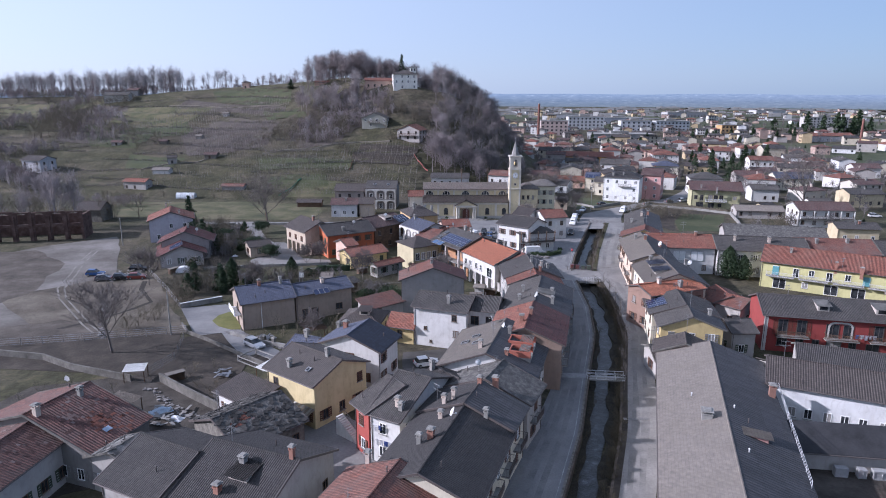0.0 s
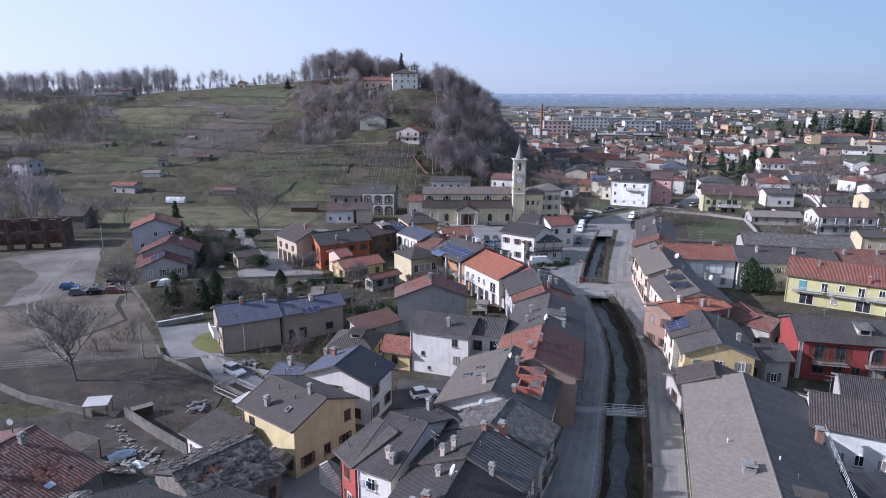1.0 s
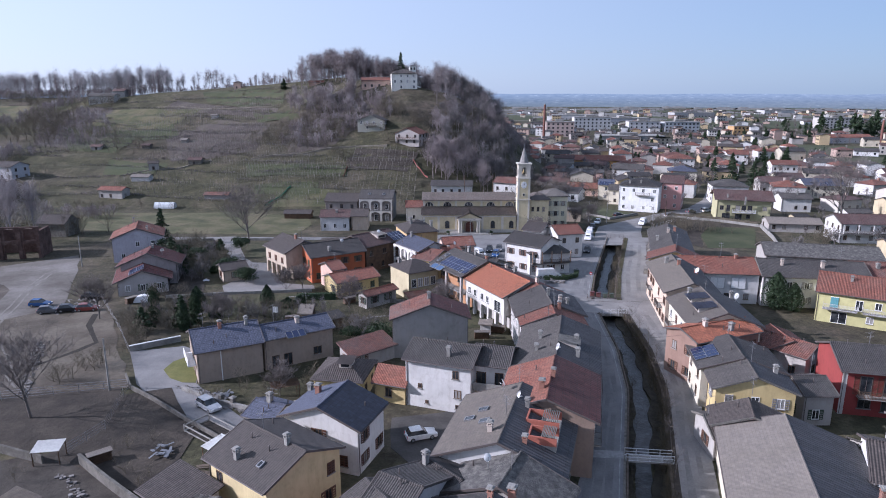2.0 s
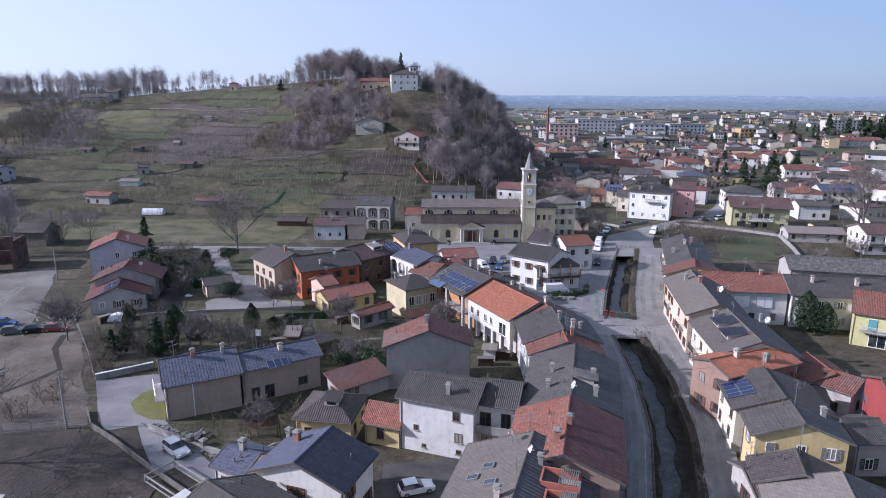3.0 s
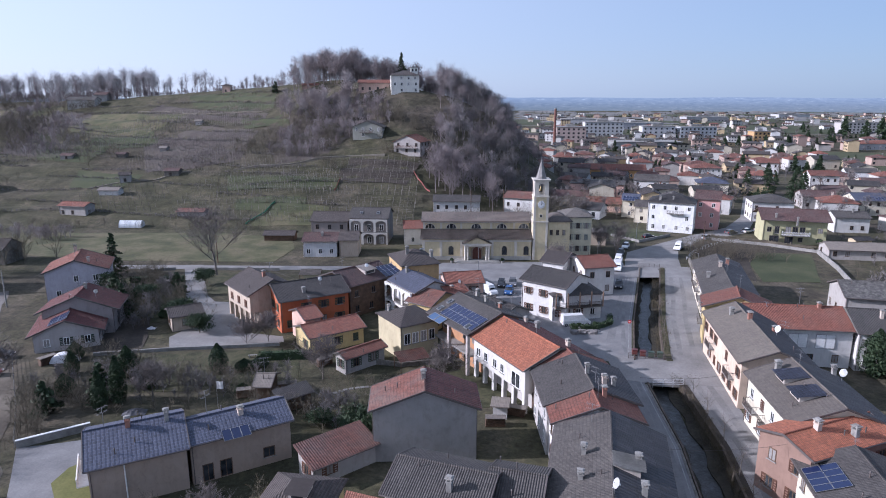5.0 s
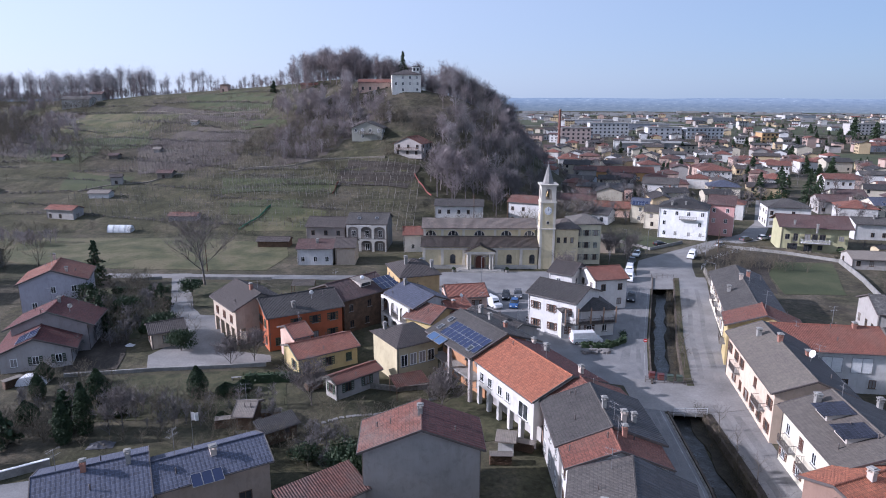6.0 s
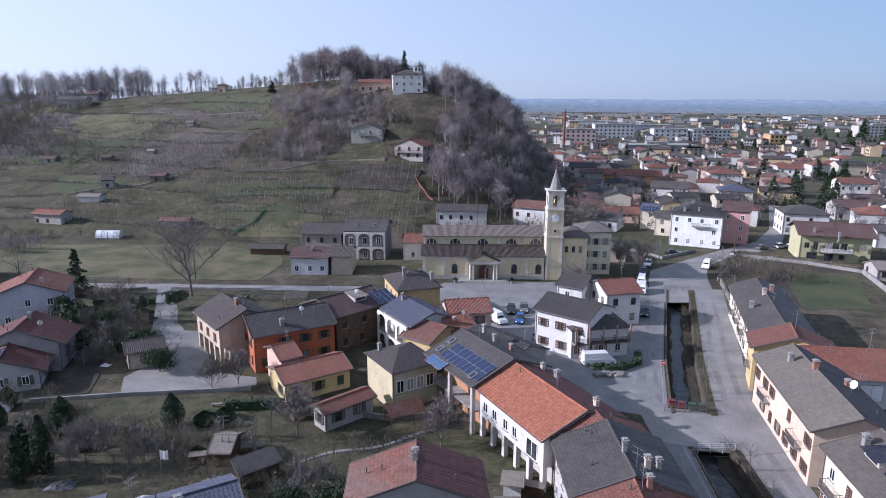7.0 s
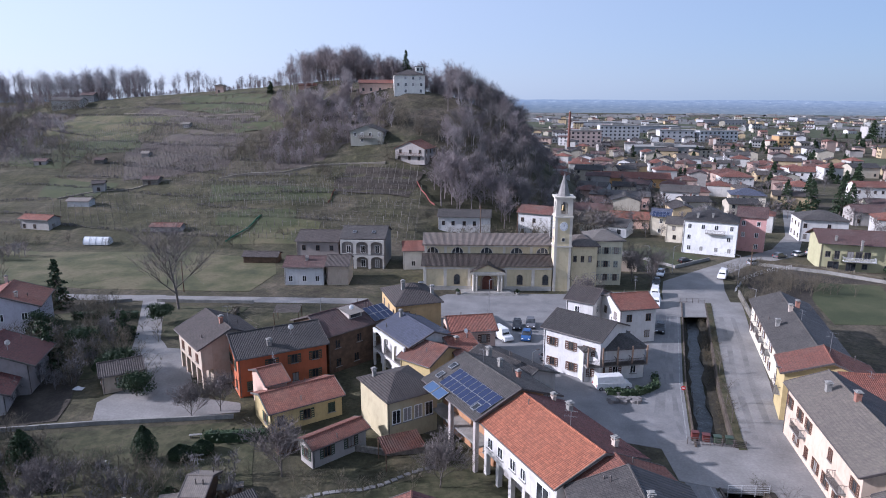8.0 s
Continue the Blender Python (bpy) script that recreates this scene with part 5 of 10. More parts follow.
house("chw2", 24.4, 283.5, -25, 11.7, 10.0, 7.6, 9.4, wall=(0.58, 0.57, 0.555), roof=OLDRED, label="white gabled house with a red roof behind the church")
house("chw3", -12.4, 242.0, 5, 6.1, 9.0, 5.0, 6.6, wall=(0.58, 0.57, 0.555), roof=RED, label="white house with a red roof beside the church")
house("villa", -24.5, 369.4, 8, 13.8, 13.0, 8.4, 10.7, form="hip", wall=(0.74, 0.72, 0.66), roof=TAUPE, storeys=3, label="large white hilltop villa with a hipped roof", base=43.9)
house("villa2", -39.9, 376.2, 5, 15.6, 9.0, 4.3, 5.9, wall=(0.6, 0.42, 0.34), roof=RED, label="low pink wing with a red roof on the hill", base=44.6)
house("villa3", -75.2, 399.1, 5, 10.8, 6.0, 1.6, 2.7, wall=(0.6, 0.42, 0.34), roof=RED, label="low farm building with a red roof on the hill", base=46.6)
house("tower", -51.9, 377.2, 0, 2.6, 3.0, 3.7, 4.2, form="pyramid", wall=(0.58, 0.57, 0.555), roof=PALE, label="small white pointed hut on the hill", base=44.3)
house("h1", -36.6, 331.0, 86, 11.0, 13.5, 4.8, 7.4, base=25.3, storeys=2, wall=(0.3, 0.3, 0.26), roof=GREY, win="LFB", label="grey-green gabled house on the wooded slope")
house("h2", -17.6, 317.5, 72, 12.0, 12.5, 5.0, 7.6, base=19.9, storeys=2, wall=(0.38, 0.35, 0.33), roof=RED, win="LFB", label="pale gabled house with a red roof on the wooded slope")
house("farmr", -218.5, 436.3, 5, 16.4, 9.0, 5.3, 7.0, wall=(0.52, 0.5, 0.47), roof=GREY, label="grey farmhouse under the ridge", base=35.2)
house("farmr2", -212.6, 447.0, 5, 7.7, 8.0, 4.7, 6.2, wall=(0.36, 0.34, 0.32), roof=BROWN, label="farm wing under the ridge", base=38.8)
house("hutr", -131.6, 432.0, 0, 5.1, 5.0, 4.6, 5.5, form="pyramid", wall=(0.6, 0.42, 0.34), roof=TAUPE, label="small square hut on the ridge", base=44.0)
house("hut", -127.1, 375.3, 0, 3.9, 4.0, 2.2, 2.9, wall=(0.58, 0.57, 0.555), roof=PALE, label="small white vineyard hut", base=28.5)
house("hut4", -131.0, 342.3, 0, 3.6, 4.0, 2.3, 3.1, wall=(0.36, 0.34, 0.32), roof=PALE, label="small stone vineyard hut", base=17.8)
house("hut3", -130.4, 304.5, 20, 4.7, 5.0, 3.7, 4.6, wall=(0.36, 0.34, 0.32), roof=TAUPE, label="stone hut among the vines", base=9.0)
house("hut5", -113.9, 310.8, 0, 6.5, 5.0, 3.0, 3.9, wall=STONE, roof=BROWN, label="dark stone hut among the vines", base=10.6)
house("hut6", -172.1, 337.5, 0, 5.9, 5.0, 2.6, 3.5, wall=(0.36, 0.34, 0.32), roof=BROWN, label="small grey shed on the slope", base=14.6)
house("hut7", -147.9, 337.5, 0, 4.7, 4.0, 2.0, 2.8, wall=STONE, roof=BROWN, label="dark hut on the slope", base=15.8)
house("hut8", -129.8, 291.5, 0, 8.2, 5.0, 2.3, 3.2, wall=(0.58, 0.57, 0.555), roof=PALE, label="low white shed at the slope foot", base=6.2)
house("hutred", -133.3, 274.4, -10, 11.1, 6.0, 3.9, 5.0, wall=(0.36, 0.34, 0.32), roof=RED, label="small house with a red roof among gardens", base=1.6)
house("lowred", -91.2, 271.8, 0, 10.0, 5.0, 2.0, 2.9, wall=(0.36, 0.34, 0.32), roof=OLDRED, label="low shed with a red roof", base=2.0)
house("left1", -192.0, 301.5, -15, 11.5, 10.0, 6.0, 7.8, wall=(0.45, 0.45, 0.47), roof=TAUPE, label="grey house with a brown gable roof", base=5.8)
house("left00", -121.0, 216.0, -3, 9.5, 8.0, 4.2, 6.4, wall=STONE, roof=TAUPE, win="", label="small dark stone barn behind the ruin")
house("rb39", 92.5, 152.6, -8, 18.0, 12.0, 6.3, 8.6, wall=(0.5, 0.48, 0.45), roof=OLDRED, label="white wing with a brown-red tile roof", chims=[(-4.0, -2.0), (3.0, -1.5)])
house("gr39", 112.5, 149.6, -8, 22.0, 12.0, 6.3, 8.6, wall=(0.5, 0.48, 0.45), roof=GREY, label="white wing with a grey tile roof", chims=[(-6.0, -2.0)])
for k, (x, y, L, W, he, roof) in enumerate(((128, 232, 7, 5, 2.6, PALE), (140, 243, 9, 6, 3.0, GREY), (118, 238, 6, 4, 2.4, DARK), (146, 262, 12, 9, 4.6, BROWN), (128, 262, 11, 9, 5.0, GREY), (160, 250, 14, 10, 5.2, GREY), (176, 275, 13, 10, 5.4, BROWN), (182, 300, 12, 10, 5.0, RED), (120, 188, 12, 8, 4.4, GREY), (142, 190, 16, 9, 5.2, TAUPE), (166, 214, 15, 10, 5.4, GREY))):
    house("east%d" % k, x, y, -8 + 9 * (k % 4), L, W, he, he + 0.32 * W / 2, wall=((0.5, 0.47, 0.42), (0.56, 0.55, 0.53), (0.5, 0.42, 0.28))[k % 3], roof=roof, win="F" if he > 4 else "", form="hip" if k % 4 == 3 else "gable", label="house and outbuildings among gardens, tiled roof", chims=((1.0, -1.0),) if he > 4 else ())



# ---- church ----
def arch(bm, x, z, w, h, y0, y1, seg=8):
    """An arched slab in the xz plane between y0 and y1."""
    pts = [(x - w / 2, z), (x + w / 2, z)] + [(x + w / 2 * math.cos(math.pi * i / seg), z + h - w / 2 + w / 2 * math.sin(math.pi * i / seg)) for i in range(seg + 1)]
    lo, hi = [bm.verts.new((p[0], y0, p[1])) for p in pts], [bm.verts.new((p[0], y1, p[1])) for p in pts]
    k = len(pts)
    bm.faces.new(lo)
    bm.faces.new(hi[::-1])
    for i in range(k):
        bm.faces.new((lo[i], hi[i], hi[(i + 1) % k], lo[(i + 1) % k]))


CH_WALL, CH_TRIM, CH_ROOF = plaster((0.56, 0.48, 0.31)), plaster((0.56, 0.52, 0.45)), tiles((0.135, 0.11, 0.095), column=0.28, moss=0.3)


def church(x, y, turn):
    """Origin at the foot of the aisle front, middle of its length."""
    ob = thing("church", pose(x, y, 0, 0, 0, turn), "cream church with arched portal and brown tile roofs", "church")
    l = 14.6
    bm = bmesh.new()
    box(bm, -l, 0, -0.5, l, 5.0, 5.7)
    part("aisle_wall", bm, CH_WALL, ob)
    bm = bmesh.new()
    box(bm, -l + 0.2, 5.0, -0.5, l - 0.2, 14.5, 9.6)
    part("nave_wall", bm, CH_WALL, ob)
    bm = bmesh.new()
    vs = [bm.verts.new(p) for p in ((-l - 0.5, -0.6, 5.7), (l + 0.5, -0.6, 5.7), (l + 0.5, 5.05, 7.5), (-l - 0.5, 5.05, 7.5))]
    bm.faces.new(vs)
    bmesh.ops.solidify(bm, geom=bm.faces[:], thickness=0.25)
    part("aisle_roof", bm, CH_ROOF, ob)
    bm = bmesh.new()
    roof_shape(bm, 2 * l + 0.8, 10.9, 9.7, 11.4, "gable", 0.3)
    place(bm, bm.verts[:], pose(0, 9.75, 0))
    part("nave_roof", bm, CH_ROOF, ob)
    bm = bmesh.new()
    for sx in (-1, 1):
        vs = [bm.verts.new((sx * (l - 0.2), 5.0, 9.55)), bm.verts.new((sx * (l - 0.2), 14.5, 9.55)), bm.verts.new((sx * (l - 0.2), 9.75, 11.1))]
        fs = bm.faces.new(vs)
        bmesh.ops.solidify(bm, geom=[fs], thickness=0.3)
    part("gable_wall", bm, CH_WALL, ob)
    bm = bmesh.new()
    box(bm, -l - 0.06, -0.1, -0.5, l + 0.06, 0.0, 1.0)
    part("plinth", bm, plaster((0.42, 0.40, 0.36)), ob)
    bm = bmesh.new()
    box(bm, -l - 0.1, -0.22, 5.0, l + 0.1, 0.0, 5.4)
    part("cornice", bm, CH_TRIM, ob)
    bm = bmesh.new()
    box(bm, -l, 4.8, 9.1, l, 5.0, 9.5)
    part("cornice", bm, CH_TRIM, ob)
    for px in (-14.2, -9.6, -4.1, 4.1, 10.4):
        bm = bmesh.new()
        box(bm, px - 0.35, -0.16, 1.0, px + 0.35, 0.0, 5.0)
        part("pilaster", bm, CH_TRIM, ob)
        bm = bmesh.new()
        box(bm, px - 0.3, 4.86, 7.5, px + 0.3, 5.0, 9.1)
        part("pilaster", bm, CH_TRIM, ob)
    for wx in (-6.9, 7.4, 13.2):
        bm = bmesh.new()
        arch(bm, wx, 1.3, 1.6, 2.6, -0.07, 0.02)
        wo = part("window", bm, plaster((0.40, 0.33, 0.22)), ob)
        bm = bmesh.new()
        arch(bm, wx, 1.42, 1.3, 2.35, -0.1, -0.06)
        part("pane", bm, glass_mat(), wo)
    for wx in (-12.6, -6.8, 0.0, 7.0, 13.0):
        bm = bmesh.new()
        arch(bm, wx, 7.55, 3.0, 1.45, 4.92, 5.02, 10)
        wo = part("lunette", bm, CH_TRIM, ob)
        bm = bmesh.new()
        arch(bm, wx, 7.65, 2.6, 1.25, 4.88, 4.93, 10)
        part("pane", bm, glass_mat(), wo)
        for k in (-0.5, 0.5):
            bm = bmesh.new()
            box(bm, wx + k - 0.07, 4.85, 7.65, wx + k + 0.07, 4.89, 8.7)
            part("mullion", bm, CH_TRIM, wo)
    # portal
    ps = Matrix.Diagonal((0.78, 0.8, 0.8, 1))
    bm = bmesh.new()
    for sx in (-1, 1):
        box(bm, sx * 3.6 - 0.75, -2.2, -0.3, sx * 3.6 + 0.75, 0.0, 5.4)
        for k in (-0.45, 0.45):
            rod(bm, (sx * 3.6 + k, -2.35, 0.4), (sx * 3.6 + k, -2.35, 5.0), 0.3, 0.26, 10)
        box(bm, sx * 3.6 - 0.95, -2.75, -0.3, sx * 3.6 + 0.95, -2.0, 0.45)
    box(bm, -2.85, -2.1, 4.9, 2.85, 0.0, 5.4)
    box(bm, -4.8, -2.75, 5.4, 4.8, 0.0, 6.1)
    place(bm, bm.verts[:], ps)
    po = part("portal", bm, CH_TRIM, ob, "pale stone portal with a pediment")
    bm = bmesh.new()
    vs = [bm.verts.new(p) for p in ((-4.4, -2.5, 6.1), (4.4, -2.5, 6.1), (0, -2.5, 8.0))]
    fs = bm.faces.new(vs)
    r = bmesh.ops.extrude_face_region(bm, geom=[fs])
    bmesh.ops.translate(bm, verts=[v for v in r["geom"] if isinstance(v, bmesh.types.BMVert)], vec=(0, 4.5, 0))
    place(bm, bm.verts[:], ps)
    part("pediment", bm, CH_WALL, po)
    bm = bmesh.new()
    for sx in (-1, 1):
        fs = bm.faces.new([bm.verts.new(p) for p in ((sx * 5.1, -3.0, 5.95), (sx * 5.1, 3.2, 5.95), (0, 3.2, 8.3), (0, -3.0, 8.3))])
    bmesh.ops.solidify(bm, geom=bm.faces[:], thickness=0.22)
    place(bm, bm.verts[:], ps)
    part("pediment_roof", bm, CH_ROOF, po)
    bm = bmesh.new()
    arch(bm, 0, 0, 3.9, 5.0, -0.5, 0.05, 12)
    place(bm, bm.verts[:], ps)
    part("arch_recess", bm, plaster((0.30, 0.25, 0.19)), po)
    bm = bmesh.new()
    arch(bm, 0, 0.1, 2.9, 4.4, -0.62, -0.5, 12)
    place(bm, bm.verts[:], ps)
    part("door", bm, rough_mat("church_door", [(0.3, (0.06, 0.02, 0.015)), (0.7, (0.12, 0.045, 0.03))], 1.5, 7, 0.6, 0.2, 0.01), po, "dark red-brown wooden door")
    bm = bmesh.new()
    for k in range(3):
        box(bm, -5.2 - 0.4 * k, -3.4 - 0.4 * k, -0.4, 5.2 + 0.4 * k, 0.0, 0.36 - 0.12 * k)
    part("step", bm, CONCRETE, ob)
    # sacristy and rectory behind the tower
    bm = bmesh.new()
    box(bm, l + 4.6, 1.5, -0.5, l + 10.4, 11.0, 10.3)
    so = part("sacristy", bm, CH_WALL, ob)
    bm = bmesh.new()
    roof_shape(bm, 7.0, 10.6, 10.3, 12.0, "hip", 0.25, hip=3.2)
    place(bm, bm.verts[:], pose(l + 7.5, 6.3, 0))
    part("roof", bm, CH_ROOF, so)
    bm = bmesh.new()
    box(bm, l + 9.7, 5.2, -0.5, l + 17.0, 14.5, 10.8)
    ro = part("rectory_wall", bm, plaster((0.52, 0.49, 0.36)), ob)
    bm = bmesh.new()
    roof_shape(bm, 8.5, 10.6, 10.8, 12.6, "hip", 0.25, hip=4.0)
    place(bm, bm.verts[:], pose(l + 13.4, 9.9, 0))
    part("rectory_roof", bm, tiles((0.12, 0.11, 0.10)), ob)
    for i in range(3):
        for k in range(3):
            window(ob, l + 11.0 + 2.3 * i, 5.2, 1.2 + 3.2 * k, 0, 1.0, 1.5, shutter=paint((0.22, 0.24, 0.22)))
        window(ob, l + 5.4 + 1.7 * i, 1.5, 6.5, 0, 0.8, 1.4)
    return ob


def bell_tower(x, y, turn):
    ob = thing("bell_tower", pose(x, y, 0, 0, 0, turn) @ Matrix.Diagonal((0.84, 0.84, 0.97, 1)), "square cream bell tower with a clock and slim spire", "tower")
    w = 2.25
    bm = bmesh.new()
    box(bm, -w, -w, -0.5, w, w, 17.6)
    part("shaft", bm, CH_WALL, ob)
    for sx in (-1, 1):
        for sy in (-1, 1):
            bm = bmesh.new()
            box(bm, sx * (w - 0.3) - 0.35, sy * (w - 0.3) - 0.35, -0.5, sx * (w - 0.3) + 0.35, sy * (w - 0.3) + 0.35, 17.5)
            part("corner_pilaster", bm, CH_TRIM, ob)
    for z in (10.6, 17.5):
        bm = bmesh.new()
        box(bm, -w - 0.25, -w - 0.25, z, w + 0.25, w + 0.25, z + 0.3)
        part("string_course", bm, CH_TRIM, ob)
    # belfry: four corner piers and arched heads
    bm = bmesh.new()
    for sx in (-1, 1):
        for sy in (-1, 1):
            box(bm, sx * 1.55 - 0.65, sy * 1.55 - 0.65, 17.8, sx * 1.55 + 0.65, sy * 1.55 + 0.65, 21.9)
    for q in range(4):
        vs = box(bm, -0.95, -2.15, 21.1, 0.95, -1.7, 21.9)
        place(bm, vs, pose(0, 0, 0, 0, 0, 90 * q))
        vs = box(bm, -0.95, -2.1, 17.8, 0.95, -1.75, 18.4)
        place(bm, vs, pose(0, 0, 0, 0, 0, 90 * q))
        for sx in (-1, 1):
            vs = box(bm, sx * 0.75 - 0.22, -2.12, 20.7, sx * 0.75 + 0.22, -1.72, 21.12)
            place(bm, vs, pose(0, 0, 0, 0, 0, 90 * q))
    part("belfry", bm, CH_TRIM, ob)
    bm = bmesh.new()
    rod(bm, (0, 0, 19.0), (0, 0, 19.9), 0.55, 0.28, 12)
    rod(bm, (0, 0, 19.9), (0, 0, 20.3), 0.28, 0.1, 12)
    part("bell", bm, paint((0.16, 0.12, 0.06), 0.4, 0.8), ob, "dark bronze bell")
    bm = bmesh.new()
    box(bm, -2.6, -2.6, 21.9, 2.6, 2.6, 22.2)
    box(bm, -2.75, -2.75, 22.2, 2.75, 2.75, 22.35)
    part("cornice", bm, CH_TRIM, ob)
    bm = bmesh.new()
    rod(bm, (0, 0, 22.3), (0, 0, 22.6), 1.9, 1.6, 8)
    rod(bm, (0, 0, 22.6), (0, 0, 27.6), 1.6, 0.05, 8)
    part("spire", bm, rough_mat("spire_plaster", [(0.3, (0.15, 0.145, 0.14)), (0.7, (0.25, 0.24, 0.23))], 0.8, 5, 0.8, 0.2, 0.02), ob)
    bm = bmesh.new()
    rod(bm, (0, 0, 27.4), (0, 0, 28.4), 0.04)
    box(bm, -0.3, -0.03, 28.0, 0.3, 0.03, 28.1)
    part("cross", bm, METAL, ob)
    for q in (0, -90):
        bm = bmesh.new()
        rod(bm, (0, 0, 0), (0, -0.12, 0), 1.05, 1.05, 24)
        co = part("clock", bm, WHITE, ob, "round white clock face", pose(0, 0, 15.5, 0, 0, q) @ pose(0, -w - 0.02, 0))
        bm = bmesh.new()
        for k in range(12):
            a = 2 * math.pi * k / 12
            vs = box(bm, -0.05, -0.15, 0.72, 0.05, -0.12, 0.95)
            place(bm, vs, Matrix.Rotation(a, 4, "Y"))
        part("hour_marks", bm, paint((0.05, 0.09, 0.22)), co)
        bm = bmesh.new()
        vs = box(bm, -0.05, -0.18, -0.1, 0.05, -0.15, 0.5)
        place(bm, vs, Matrix.Rotation(radians(40), 4, "Y"))
        box(bm, -0.04, -0.2, -0.1, 0.04, -0.18, 0.75)
        part("clock_hand", bm, paint((0.03, 0.03, 0.05)), co)
        bm = bmesh.new()
        box(bm, -0.45, -0.1, -0.45, 0.45, 0.02, 0.45)
        wo = part("window", bm, CH_TRIM, ob, at=pose(0, 0, 12.4, 0, 0, q) @ pose(0, -w, 0))
        bm = bmesh.new()
        box(bm, -0.33, -0.13, -0.33, 0.33, -0.1, 0.33)
        part("pane", bm, glass_mat(), wo)
    return ob


church(6.1, 220.6, 1)
bell_tower(22.9, 222.6, 1)


def brick_ruin(x, y, turn, n=7, bay=4.6):
    """A roofless works front: two tiers of arches between piers, a broken top, a return wall behind."""
    ob = thing("brick_ruin", pose(x, y, 0, 0, 0, turn), "roofless dark brick ruin with two tiers of arches", "ruin")
    brick = rough_mat("ruin_brick", [(0.3, (0.05, 0.032, 0.028)), (0.5, (0.095, 0.058, 0.048)), (0.7, (0.15, 0.105, 0.088))], 0.5, 5, 0.95, 0.7, 0.08)
    q = random.Random(4)
    for i in range(n):
        for z0, h, w in ((0.0, 4.6, 3.2), (4.9, 3.7, 2.8)):
            bm = bmesh.new()
            seg, half, top = 8, bay / 2, z0 + h + 0.3
            rise = 0.9
            arc = [(w / 2 * math.cos(math.pi * k / seg), z0 + h - rise - 0.3 + rise * math.sin(math.pi * k / seg)) for k in range(seg + 1)]
            pts = [(half, z0 - (0.4 if z0 == 0 else 0)), (half, top - q.uniform(0, 0.5 if z0 else 0.0)), (-half, top - q.uniform(0, 0.5 if z0 else 0.0)), (-half, z0 - (0.4 if z0 == 0 else 0)), (-w / 2, z0 - (0.4 if z0 == 0 else 0))] + arc[::-1] + [(w / 2, z0 - (0.4 if z0 == 0 else 0))]
            lo, hi = [bm.verts.new((a, 0, b)) for a, b in pts], [bm.verts.new((a, 0.7, b)) for a, b in pts]
            bm.faces.new(lo)
            bm.faces.new(hi[::-1])
            for k in range(len(pts)):
                j = (k + 1) % len(pts)
                bm.faces.new((lo[k], hi[k], hi[j], lo[j]))
            part("arch_bay", bm, brick, ob, at=pose((i - n / 2 + 0.5) * bay, 0, 0))
        bm = bmesh.new()
        box(bm, (i - n / 2) * bay - 0.35, -0.3, -0.4, (i - n / 2) * bay + 0.35, -0.004, q.uniform(7.0, 9.0))
        part("pier", bm, brick, ob)
    for a, b, c, d, hh in ((-n * bay / 2, 8.0, n * bay / 2, 8.6, 6.5), (n * bay / 2 - 0.6, 0.71, n * bay / 2, 7.99, 7.2)):
        bm = bmesh.new()
        box(bm, a, b, -0.4, c, d, hh)
        part("back_wall", bm, brick, ob)
    return ob


brick_ruin(-124.2, 183.2, 14)


# ---- trees and planting ----
def tri_mesh(name, verts, tris, material):
    verts, tris = np.asarray(verts, np.float32), np.asarray(tris, np.int32)
    me = bpy.data.meshes.new(name)
    me.vertices.add(len(verts))
    me.vertices.foreach_set("co", verts.ravel())
    me.loops.add(3 * len(tris))
    me.loops.foreach_set("vertex_index", tris.ravel())
    me.polygons.add(len(tris))
    me.polygons.foreach_set("loop_start", np.arange(0, 3 * len(tris), 3, dtype=np.int32))
    me.polygons.foreach_set("loop_total", np.full(len(tris), 3, np.int32))
    me.update(calc_edges=True)
    me.validate()
    me.materials.append(material)
    return me


class Stems:
    """Collects tapered stems and slivers as triangles."""

    def __init__(self, rng):
        self.v, self.t, self.rng = [], [], rng

    def stem(self, a, b, r0, r1, sides=4):
        d = (b - a).normalized()
        u = d.orthogonal().normalized()
        w = d.cross(u)
        k = len(self.v)
        for p, r in ((a, r0), (b, r1)):
            for i in range(sides):
                g = 2 * math.pi * i / sides
                self.v.append(tuple(p + (u * math.cos(g) + w * math.sin(g)) * r))
        for i in range(sides):
            j = (i + 1) % sides
            self.t += [(k + i, k + j, k + sides + j), (k + i, k + sides + j, k + sides + i)]

    def sliver(self, a, b, r):
        d = (b - a).normalized()
        side = d.cross(Vector((self.rng.uniform(-1, 1), self.rng.uniform(-1, 1), self.rng.uniform(-1, 1)))).normalized() * r
        k = len(self.v)
        self.v += [tuple(a - side), tuple(a + side), tuple(b)]
        self.t.append((k, k + 1, k + 2))

    def leaf(self, p, s, flat=0.6):
        r = self.rng
        n = Vector((r.uniform(-1, 1), r.uniform(-1, 1), r.uniform(-flat, 1))).normalized()
        u = n.orthogonal().normalized() * s
        w = n.cross(u)
        k = len(self.v)
        self.v += [tuple(p - u), tuple(p + u * 0.3 + w * 0.7), tuple(p + u), tuple(p + u * 0.2 - w * 0.7)]
        self.t += [(k, k + 1, k + 2), (k, k + 2, k + 3)]


